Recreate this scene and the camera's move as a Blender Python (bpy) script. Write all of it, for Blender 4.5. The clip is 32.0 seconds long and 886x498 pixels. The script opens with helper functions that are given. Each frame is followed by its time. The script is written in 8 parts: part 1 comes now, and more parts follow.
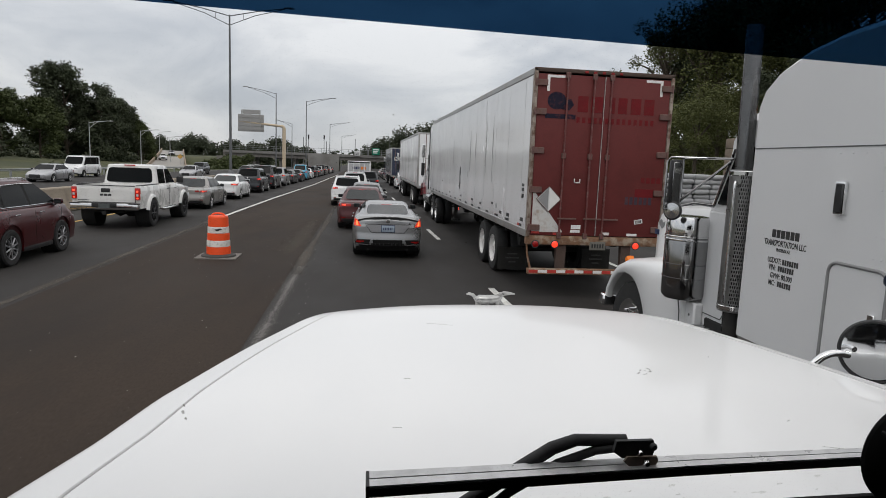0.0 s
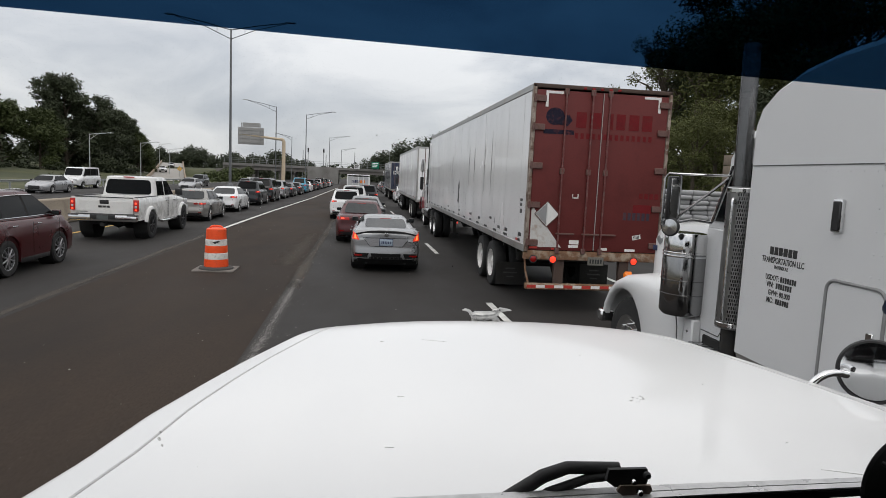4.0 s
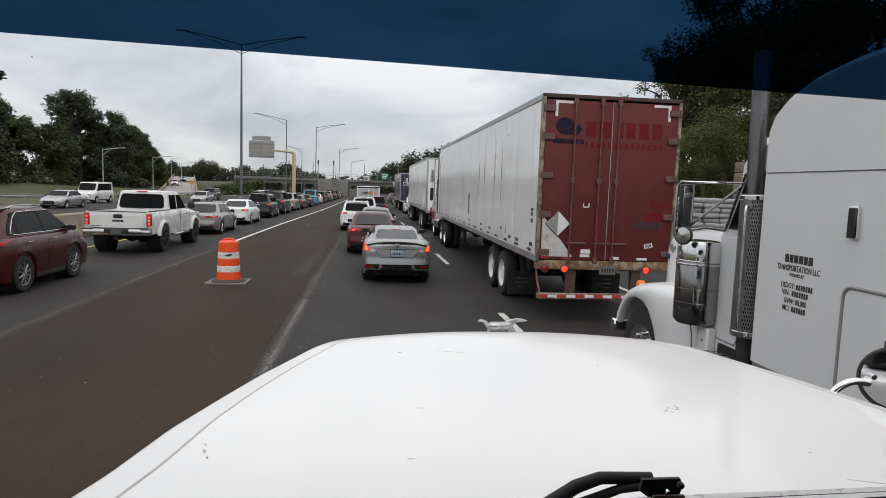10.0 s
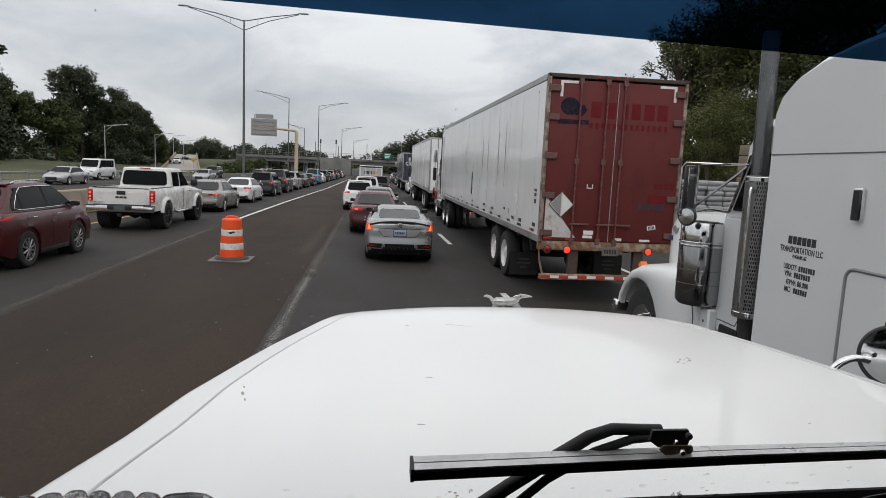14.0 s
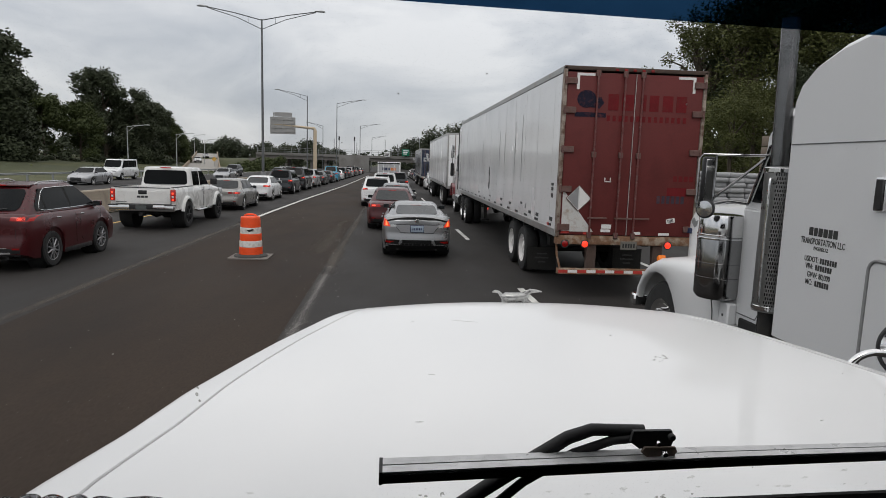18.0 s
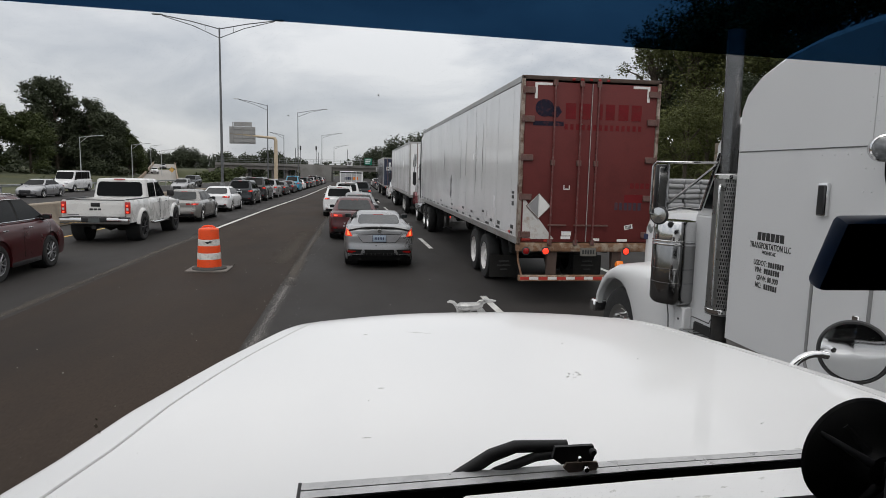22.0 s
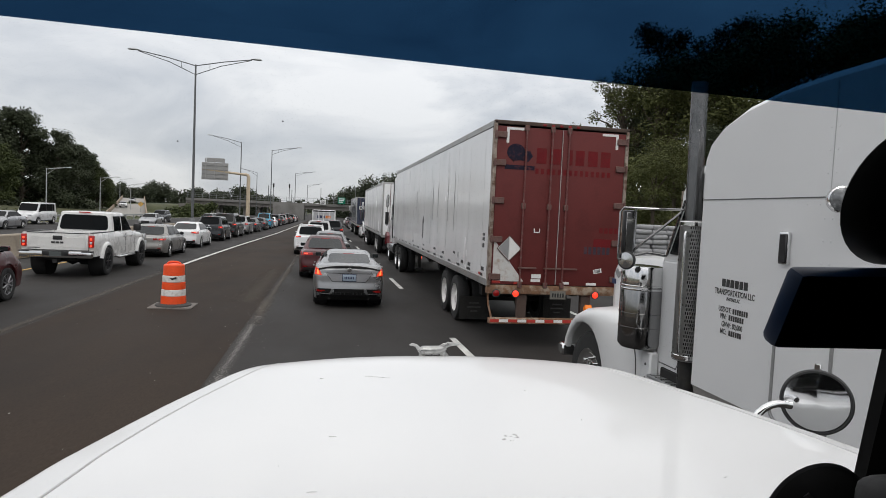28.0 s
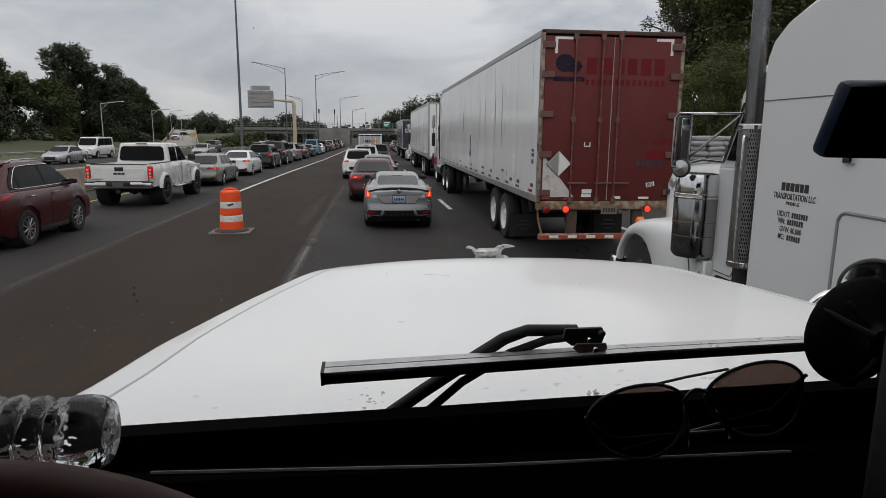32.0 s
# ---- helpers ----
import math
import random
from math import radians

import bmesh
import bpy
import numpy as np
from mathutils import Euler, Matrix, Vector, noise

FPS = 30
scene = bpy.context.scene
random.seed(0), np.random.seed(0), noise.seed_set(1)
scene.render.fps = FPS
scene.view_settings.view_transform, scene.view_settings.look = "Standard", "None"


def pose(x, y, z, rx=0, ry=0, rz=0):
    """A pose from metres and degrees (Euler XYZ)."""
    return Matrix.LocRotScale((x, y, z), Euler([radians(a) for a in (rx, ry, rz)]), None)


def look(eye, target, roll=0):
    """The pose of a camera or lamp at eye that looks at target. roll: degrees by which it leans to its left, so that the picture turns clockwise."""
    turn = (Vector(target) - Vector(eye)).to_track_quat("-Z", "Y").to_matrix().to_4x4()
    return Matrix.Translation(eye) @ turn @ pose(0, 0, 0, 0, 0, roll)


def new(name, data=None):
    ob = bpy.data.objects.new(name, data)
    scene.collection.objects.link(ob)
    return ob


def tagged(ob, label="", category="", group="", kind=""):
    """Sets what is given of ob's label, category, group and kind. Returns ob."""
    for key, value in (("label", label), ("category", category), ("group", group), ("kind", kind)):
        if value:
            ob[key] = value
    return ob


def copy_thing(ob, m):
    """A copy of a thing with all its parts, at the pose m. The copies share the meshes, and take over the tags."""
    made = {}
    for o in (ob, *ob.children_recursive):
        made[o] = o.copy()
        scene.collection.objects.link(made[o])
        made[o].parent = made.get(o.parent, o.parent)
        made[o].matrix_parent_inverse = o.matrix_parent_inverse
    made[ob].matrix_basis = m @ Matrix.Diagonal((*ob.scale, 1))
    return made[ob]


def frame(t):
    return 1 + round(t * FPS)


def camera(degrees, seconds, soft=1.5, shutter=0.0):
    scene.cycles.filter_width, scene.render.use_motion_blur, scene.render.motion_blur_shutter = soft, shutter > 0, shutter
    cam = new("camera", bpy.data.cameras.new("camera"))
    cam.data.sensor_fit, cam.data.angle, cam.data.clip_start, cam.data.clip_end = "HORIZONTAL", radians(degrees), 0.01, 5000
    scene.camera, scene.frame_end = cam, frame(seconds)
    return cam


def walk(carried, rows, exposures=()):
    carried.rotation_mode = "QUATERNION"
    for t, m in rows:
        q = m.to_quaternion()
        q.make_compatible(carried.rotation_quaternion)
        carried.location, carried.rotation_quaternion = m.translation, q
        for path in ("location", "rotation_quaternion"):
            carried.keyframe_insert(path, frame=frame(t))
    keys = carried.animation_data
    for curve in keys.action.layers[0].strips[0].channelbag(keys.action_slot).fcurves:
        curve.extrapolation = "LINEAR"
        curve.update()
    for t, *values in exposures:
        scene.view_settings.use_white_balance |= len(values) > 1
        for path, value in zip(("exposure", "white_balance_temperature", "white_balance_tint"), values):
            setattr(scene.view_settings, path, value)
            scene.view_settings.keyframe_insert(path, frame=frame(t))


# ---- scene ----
cam = camera(70.6, 32.0, soft=0.8)
PATH = [
    (0, (-0.3016, 1.0228, 2.3927), (-0.0396, 2.9867, 2.1200), 2.21),
    (0.5, (-0.2822, 1.0588, 2.3787), (0.0165, 3.0182, 2.1113), 3.78),
    (1, (-0.2917, 1.0410, 2.3976), (-0.0063, 3.0078, 2.1737), 2.62),
    (1.5, (-0.2952, 1.0418, 2.3925), (-0.0213, 3.0099, 2.1654), 2.40),
    (2, (-0.2916, 1.0332, 2.4018), (-0.0080, 3.0012, 2.1867), 2.14),
    (2.5, (-0.2944, 1.0341, 2.3979), (-0.0225, 3.0036, 2.1808), 2.30),
    (3, (-0.2979, 1.0195, 2.4027), (-0.0140, 2.9878, 2.1908), 2.00),
    (3.5, (-0.2927, 1.0355, 2.3975), (-0.0149, 3.0042, 2.1803), 2.39),
    (5.5, (-0.2912, 1.0304, 2.3990), (-0.0455, 2.9989, 2.1443), 2.55),
    (6, (-0.2909, 1.0286, 2.3942), (0.0151, 2.9940, 2.1855), 3.18),
    (6.5, (-0.3083, 1.0248, 2.3929), (-0.0273, 2.9956, 2.2007), 3.29),
    (7, (-0.2870, 1.0346, 2.3924), (0.0155, 3.0014, 2.1919), 3.03),
    (7.5, (-0.2894, 1.0664, 2.3739), (0.0124, 3.0350, 2.1904), 2.78),
    (8, (-0.3047, 1.0376, 2.3938), (0.0213, 3.0049, 2.2405), 2.82),
    (8.5, (-0.3156, 1.0330, 2.3977), (-0.0086, 3.0041, 2.2551), 2.54),
    (9, (-0.3318, 1.0217, 2.4015), (-0.0819, 2.9971, 2.2129), 2.08),
    (9.5, (-0.3046, 1.0404, 2.4020), (-0.0304, 3.0108, 2.1959), 2.79),
    (10, (-0.3124, 1.0279, 2.4007), (-0.0797, 3.0046, 2.2041), 1.95),
    (10.5, (-0.3023, 1.0465, 2.3874), (-0.0363, 3.0198, 2.2000), 2.29),
    (11, (-0.3177, 1.0182, 2.3911), (-0.0508, 2.9887, 2.1767), 2.69),
    (11.5, (-0.3047, 1.0479, 2.3740), (-0.0498, 3.0173, 2.1364), 2.68),
    (12, (-0.3163, 1.0178, 2.3829), (-0.0503, 2.9851, 2.1407), 2.89),
    (12.5, (-0.3228, 1.0137, 2.3867), (-0.0667, 2.9815, 2.1377), 3.00),
    (13, (-0.3239, 1.0145, 2.3846), (-0.0720, 2.9828, 2.1348), 3.10),
    (13.5, (-0.3441, 0.9861, 2.3941), (-0.1190, 2.9580, 2.1476), 2.82),
    (14, (-0.3335, 1.0046, 2.3833), (-0.1051, 2.9747, 2.1252), 2.56),
    (14.5, (-0.3219, 1.0124, 2.3849), (-0.0998, 2.9821, 2.1185), 2.22),
    (16.5, (-0.3077, 1.0291, 2.3671), (-0.1188, 3.0004, 2.0869), 0.99),
    (17, (-0.3149, 1.0175, 2.3678), (-0.1198, 2.9897, 2.0988), -0.70),
    (17.5, (-0.2662, 1.0721, 2.3575), (-0.0646, 3.0499, 2.1388), 1.27),
    (18, (-0.2867, 1.0221, 2.3806), (-0.1190, 2.9961, 2.1065), 1.76),
    (18.5, (-0.2757, 1.0264, 2.3825), (-0.0888, 3.0031, 2.1422), 0.99),
    (19, (-0.2809, 1.0026, 2.3726), (-0.2648, 2.9915, 2.1627), 1.30),
    (19.5, (-0.2782, 1.0019, 2.3834), (-0.1611, 2.9816, 2.1247), 0.81),
    (20, (-0.2554, 1.0249, 2.3828), (-0.0718, 2.9995, 2.1236), 0.46),
    (20.5, (-0.2467, 1.0423, 2.3820), (-0.0089, 3.0127, 2.1346), 1.09),
    (21, (-0.2529, 1.0213, 2.3858), (-0.0009, 2.9887, 2.1288), 0.90),
    (21.5, (-0.2397, 1.0431, 2.3811), (0.0350, 3.0084, 2.1318), 0.99),
    (22, (-0.2461, 1.0245, 2.3894), (0.0346, 2.9896, 2.1452), 1.27),
    (22.5, (-0.2397, 1.0397, 2.3813), (0.0570, 3.0052, 2.1609), 1.89),
    (23, (-0.2496, 1.0115, 2.3892), (0.0526, 2.9783, 2.1875), 2.51),
    (23.5, (-0.2310, 1.0476, 2.3756), (0.0787, 3.0147, 2.1889), 2.58),
    (24, (-0.2450, 1.0128, 2.3851), (0.0689, 2.9783, 2.1891), 2.40),
    (24.5, (-0.2318, 1.0322, 2.3803), (0.0402, 3.0015, 2.1611), 1.61),
    (26.5, (-0.2307, 1.0144, 2.3733), (0.0908, 2.9714, 2.1150), 1.14),
    (27, (-0.2262, 1.0250, 2.3744), (0.0908, 2.9839, 2.1250), 1.29),
    (27.5, (-0.2099, 1.0424, 2.3958), (0.1531, 3.0035, 2.2469), 1.40),
    (28, (-0.2088, 1.0623, 2.3891), (0.1573, 3.0253, 2.2773), 2.60),
    (28.5, (-0.2211, 1.0672, 2.3873), (0.1089, 3.0328, 2.2206), 1.11),
    (29, (-0.1830, 1.1034, 2.3800), (0.2287, 3.0502, 2.1783), 0.35),
    (29.5, (-0.193, 1.068, 2.392), (0.23, 3.014, 2.207), 0.7),
    (30, (-0.186, 1.096, 2.38), (0.233, 3.043, 2.2), 1.0),
    (30.5, (-0.178, 1.095, 2.366), (0.246, 3.036, 2.136), 2.5),
    (31, (-0.189, 1.048, 2.362), (0.222, 2.981, 2.056), 1.4),
    (31.5, (-0.234, 1.007, 2.382), (0.07, 2.955, 2.048), 0.7),
    (32, (-0.244, 0.993, 2.327), (-0.027, 2.948, 1.965), 0.5),
]
walk(cam, [(t, look(e, g, r)) for t, e, g, r in PATH], exposures=((0, -0.10), (1.5, -0.06), (3.0, -0.01), (7.0, -0.07), (9.0, 0.03), (10.0, 0.03), (12.5, -0.09), (14.0, -0.07), (17.0, -0.20), (18.2, -0.16), (19.0, -0.09), (20.0, -0.18), (22.0, -0.14), (24.0, -0.05), (26.5, -0.17), (27.0, -0.17), (28.0, 0.0), (30.0, -0.06), (31.0, -0.11), (31.6, -0.24), (32.0, -0.36)))

# ---- world and sun: an even overcast sky, brighter overhead ----
world = bpy.data.worlds.new("overcast")
scene.world = world
world.use_nodes = True
wn, wl = world.node_tree.nodes, world.node_tree.links
wn.clear()


def wnode(kind, **values):
    n = wn.new(kind)
    for k, v in values.items():
        n.inputs[k].default_value = v
    return n


w_co = wn.new("ShaderNodeTexCoord")
w_sep = wn.new("ShaderNodeSeparateXYZ")
wl.new(w_co.outputs["Generated"], w_sep.inputs[0])
w_cloud = wnode("ShaderNodeTexNoise", Scale=3.2, Detail=7.0, Roughness=0.55, Distortion=0.45)
w_mp = wn.new("ShaderNodeMapping"); w_mp.inputs["Scale"].default_value = (1.0, 1.0, 2.7)
wl.new(w_co.outputs["Generated"], w_mp.inputs["Vector"])
wl.new(w_mp.outputs[0], w_cloud.inputs["Vector"])
w_ramp = wn.new("ShaderNodeValToRGB")
w_ramp.color_ramp.elements[0].position, w_ramp.color_ramp.elements[0].color = 0.36, (0.60, 0.632, 0.685, 1)
w_ramp.color_ramp.elements[1].position, w_ramp.color_ramp.elements[1].color = 0.62, (0.94, 0.948, 0.965, 1)
wl.new(w_cloud.outputs["Fac"], w_ramp.inputs[0])
w_grad = wn.new("ShaderNodeValToRGB")
w_grad.color_ramp.elements[0].position, w_grad.color_ramp.elements[0].color = 0.0, (0.70, 0.70, 0.70, 1)
w_grad.color_ramp.elements[1].position, w_grad.color_ramp.elements[1].color = 0.75, (1.62, 1.56, 1.50, 1)
_g = w_grad.color_ramp.elements.new(0.22); _g.color = (0.95, 0.95, 0.95, 1)
wl.new(w_sep.outputs["Z"], w_grad.inputs[0])
w_mul = wn.new("ShaderNodeMix"); w_mul.data_type = "RGBA"; w_mul.blend_type = "MULTIPLY"; w_mul.inputs[0].default_value = 1.0
wl.new(w_ramp.outputs[0], w_mul.inputs[6]); wl.new(w_grad.outputs[0], w_mul.inputs[7])
w_bg = wnode("ShaderNodeBackground", Strength=1.0)
wl.new(w_mul.outputs[2], w_bg.inputs["Color"])
w_sky = wn.new("ShaderNodeTexSky")
w_sky.sky_type, w_sky.sun_disc, w_sky.sun_elevation, w_sky.sun_rotation = "NISHITA", False, radians(52), radians(200)
w_bg2 = wnode("ShaderNodeBackground", Strength=0.008)
wl.new(w_sky.outputs[0], w_bg2.inputs["Color"])
w_sum = wn.new("ShaderNodeAddShader")
wl.new(w_bg.outputs[0], w_sum.inputs[0]); wl.new(w_bg2.outputs[0], w_sum.inputs[1])
w_out = wn.new("ShaderNodeOutputWorld")
wl.new(w_sum.outputs[0], w_out.inputs["Surface"])

sun = new("sun", bpy.data.lights.new("sun", "SUN"))
sun.data.energy, sun.data.angle, sun.data.color = 0.6, radians(25), (1.0, 0.97, 0.93)
sun.matrix_world = look((0, 0, 50), (8, 32, 0))

# ---- mesh helpers ----
def empty(name, m=None):
    ob = new(name)
    ob.empty_display_size = 0.2
    if m is not None:
        ob.matrix_basis = m
    return ob


def part(name, bm, material, parent=None, label="", smooth=38):
    """Links a bmesh as one mesh object under a thing or a part; smooth is the sharp-edge angle, 0 for flat shading."""
    bmesh.ops.recalc_face_normals(bm, faces=bm.faces)
    data = bpy.data.meshes.new(name)
    bm.to_mesh(data)
    bm.free()
    if smooth:
        data.polygons.foreach_set("use_smooth", [True] * len(data.polygons))
        data.set_sharp_from_angle(angle=radians(smooth))
    for m in material if isinstance(material, (list, tuple)) else [material]:
        data.materials.append(m)
    ob = new(name, data)
    if parent is not None:
        ob.parent = parent
    if label:
        ob["label"] = label
    return ob


def mesh():
    return bmesh.new()


def box(bm, x0, x1, y0, y1, z0, z1, bevel=0.0, segs=1, mi=0):
    vs = [bm.verts.new((x, y, z)) for x in (x0, x1) for y in (y0, y1) for z in (z0, z1)]
    quads = ((0, 1, 3, 2), (4, 6, 7, 5), (0, 4, 5, 1), (2, 3, 7, 6), (0, 2, 6, 4), (1, 5, 7, 3))
    fs = [bm.faces.new([vs[i] for i in q]) for q in quads]
    for f_ in fs:
        f_.material_index = mi
    if bevel:
        edges = list({e for f_ in fs for e in f_.edges})
        bmesh.ops.bevel(bm, geom=edges, offset=bevel, segments=segs, profile=0.5, affect="EDGES")
    return bm


def loft(bm, rings, cap=True, closed=True, mi=0):
    """Skins a row of rings (lists of points of one length)."""
    rows = [[bm.verts.new(p) for p in ring] for ring in rings]
    n = len(rows[0])
    for a, b in zip(rows, rows[1:]):
        for i in range(n if closed else n - 1):
            j = (i + 1) % n
            f_ = bm.faces.new((a[i], a[j], b[j], b[i]))
            f_.material_index = mi
    if cap and closed:
        for ring in (rows[0][::-1], rows[-1]):
            f_ = bm.faces.new(ring)
            f_.material_index = mi
    return bm


def rings_along(pts, radii, seg=10):
    pts = [Vector(p) for p in pts]
    out, side = [], None
    for i, p in enumerate(pts):
        d = (pts[min(i + 1, len(pts) - 1)] - pts[max(i - 1, 0)]).normalized()
        if side is None:
            side = d.orthogonal().normalized()
        side = (side - d * side.dot(d)).normalized()
        up = d.cross(side)
        r = radii[i] if isinstance(radii, (list, tuple)) else radii
        out.append([p + (side * math.cos(a) + up * math.sin(a)) * r for a in (2 * math.pi * k / seg for k in range(seg))])
    return out


def tube(bm, pts, r, seg=10, cap=True, mi=0):
    return loft(bm, rings_along(pts, r, seg), cap=cap, mi=mi)


def arc(p0, p1, p2, n=6):
    """Points of a rounded bend from p0 towards p1 and on to p2."""
    p0, p1, p2 = Vector(p0), Vector(p1), Vector(p2)
    return [(1 - t) ** 2 * p0 + 2 * t * (1 - t) * p1 + t * t * p2 for t in (k / n for k in range(n + 1))]


def lathe(bm, profile, m=None, seg=24, cap=True, mi=0):
    """Turns (radius, height) pairs about the z axis of m."""
    m = m or Matrix()
    rings = [[m @ Vector((r * math.cos(a), r * math.sin(a), h)) for a in (2 * math.pi * k / seg for k in range(seg))] for r, h in profile]
    return loft(bm, rings, cap=cap, mi=mi)


def prism(bm, poly, axis, a, b, mi=0):
    """Extrudes a polygon of (u, v) along an axis from a to b."""
    def at(u, v, w):
        return {"x": (w, u, v), "y": (u, w, v), "z": (u, v, w)}[axis]
    return loft(bm, [[at(u, v, w) for u, v in poly] for w in (a, b)], mi=mi)


def patch(bm, fn, nu, nv, mi=0):
    """A sheet of nu x nv quads from fn(u, v), u and v from 0 to 1."""
    rows = [[bm.verts.new(fn(i / nu, j / nv)) for i in range(nu + 1)] for j in range(nv + 1)]
    for a, b in zip(rows, rows[1:]):
        for i in range(nu):
            f_ = bm.faces.new((a[i], a[i + 1], b[i + 1], b[i]))
            f_.material_index = mi
    return bm


def rrect(w, h, r, n=4, cx=0.0, cy=0.0):
    """A rounded rectangle's outline as (u, v) pairs."""
    out = []
    for k, (sx, sy) in enumerate(((1, 1), (-1, 1), (-1, -1), (1, -1))):
        for i in range(n + 1):
            a = math.pi / 2 * (k + i / n)
            out.append((cx + sx * (w / 2 - r) + r * math.cos(a), cy + sy * (h / 2 - r) + r * math.sin(a)))
    return out


def lerp(a, b, t):
    return a + (b - a) * t


def curve_at(table, t):
    """Linear look-up in a short table of (t, value)."""
    if t <= table[0][0]:
        return table[0][1]
    for (t0, v0), (t1, v1) in zip(table, table[1:]):
        if t <= t1:
            return lerp(v0, v1, (t - t0) / (t1 - t0))
    return table[-1][1]


def smooth_at(table, t):
    """The same with eased steps."""
    if t <= table[0][0]:
        return table[0][1]
    for (t0, v0), (t1, v1) in zip(table, table[1:]):
        if t <= t1:
            s = (t - t0) / (t1 - t0)
            return lerp(v0, v1, s * s * (3 - 2 * s))
    return table[-1][1]


def text_part(name, body, size, m, material, parent, label="", squeeze=1.0, align="CENTER", thick=0.0008, bold=0.0):
    c = bpy.data.curves.new(name, "FONT")
    c.body, c.size, c.align_x, c.align_y, c.extrude = body, size, align, "CENTER", thick
    c.resolution_u = 2
    c.offset = bold
    tmp = bpy.data.objects.new(name, c)
    scene.collection.objects.link(tmp)
    bpy.context.view_layer.update()
    data = bpy.data.meshes.new_from_object(tmp.evaluated_get(bpy.context.evaluated_depsgraph_get()))
    bpy.data.objects.remove(tmp)
    data.transform(m @ Matrix.Diagonal((squeeze, 1, 1, 1)))
    data.materials.clear()
    data.materials.append(material)
    ob = new(name, data)
    ob.parent = parent
    if label:
        ob["label"] = label
    return ob


# ---- materials ----
def mat(name, color, rough=0.5, metal=0.0, vary=0.12, scale=3.0, fine=60.0, bump=0.0, stain=None, stain_amount=0.0, stain_scale=1.5,
        stain_edge=(0.5, 0.7), coat=0.0, spec=0.5, each=0.0, stretch=(1, 1, 1), rvary=0.12, streak=False):
    """A surface with a broad and a fine variation of its colour and gloss, stains of their own shape, and fine relief."""
    m = bpy.data.materials.new(name)
    m.use_nodes = True
    n, l = m.node_tree.nodes, m.node_tree.links
    b = n["Principled BSDF"]
    b.inputs["Metallic"].default_value = metal
    b.inputs["Coat Weight"].default_value = coat
    b.inputs["Coat Roughness"].default_value = 0.06
    b.inputs["Specular IOR Level"].default_value = spec
    co = n.new("ShaderNodeTexCoord")
    mp = n.new("ShaderNodeMapping")
    mp.inputs["Scale"].default_value = stretch
    l.new(co.outputs["Object"], mp.inputs["Vector"])

    def tex(sc, detail, rough_=0.55):
        t = n.new("ShaderNodeTexNoise")
        t.inputs["Scale"].default_value, t.inputs["Detail"].default_value, t.inputs["Roughness"].default_value = sc, detail, rough_
        l.new(mp.outputs[0], t.inputs["Vector"])
        return t.outputs["Fac"]

    broad, small = tex(scale, 4), tex(fine, 3)
    mix = n.new("ShaderNodeMath"); mix.operation = "ADD"
    l.new(broad, mix.inputs[0]); l.new(small, mix.inputs[1])
    rng = n.new("ShaderNodeMapRange")
    rng.inputs["From Min"].default_value, rng.inputs["From Max"].default_value = 0.6, 1.4
    rng.inputs["To Min"].default_value, rng.inputs["To Max"].default_value = 1 - vary, 1 + vary
    l.new(mix.outputs[0], rng.inputs["Value"])
    value = rng.outputs[0]
    if each:
        info = n.new("ShaderNodeObjectInfo")
        er = n.new("ShaderNodeMapRange")
        er.inputs["To Min"].default_value, er.inputs["To Max"].default_value = 1 - each, 1 + each
        l.new(info.outputs["Random"], er.inputs["Value"])
        em = n.new("ShaderNodeMath"); em.operation = "MULTIPLY"
        l.new(value, em.inputs[0]); l.new(er.outputs[0], em.inputs[1])
        value = em.outputs[0]
    col = n.new("ShaderNodeMix"); col.data_type, col.blend_type = "RGBA", "MULTIPLY"
    col.inputs[0].default_value = 1.0
    col.inputs[6].default_value = (*color, 1)
    l.new(value, col.inputs[7])
    out = col.outputs[2]
    if stain:
        st = tex(stain_scale, 6, 0.65)
        edge = n.new("ShaderNodeMapRange")
        edge.inputs["From Min"].default_value, edge.inputs["From Max"].default_value = stain_edge
        edge.inputs["To Max"].default_value = stain_amount
        l.new(st, edge.inputs["Value"])
        sm = n.new("ShaderNodeMix"); sm.data_type = "RGBA"
        l.new(edge.outputs[0], sm.inputs[0]); l.new(out, sm.inputs[6])
        sm.inputs[7].default_value = (*stain, 1)
        out = sm.outputs[2]
    l.new(out, b.inputs["Base Color"])
    rr = n.new("ShaderNodeMapRange")
    rr.inputs["From Min"].default_value, rr.inputs["From Max"].default_value = 0.3, 0.7
    rr.inputs["To Min"].default_value, rr.inputs["To Max"].default_value = max(0.02, rough - rvary), min(1.0, rough + rvary)
    l.new(broad, rr.inputs["Value"])
    l.new(rr.outputs[0], b.inputs["Roughness"])
    if bump:
        bp = n.new("ShaderNodeBump")
        bp.inputs["Strength"].default_value, bp.inputs["Distance"].default_value = 0.5, bump
        l.new(small, bp.inputs["Height"])
        l.new(bp.outputs[0], b.inputs["Normal"])
    return m


def paint(name, color, metallic=0.0, rough=0.28, dirt=0.25, coat=0.5):
    return mat(name, color, rough=rough, metal=metallic, vary=0.04, scale=2.0, fine=300, coat=coat, rvary=0.05,
               stain=(0.16, 0.14, 0.12), stain_amount=dirt, stain_scale=2.2, stain_edge=(0.52, 0.85))


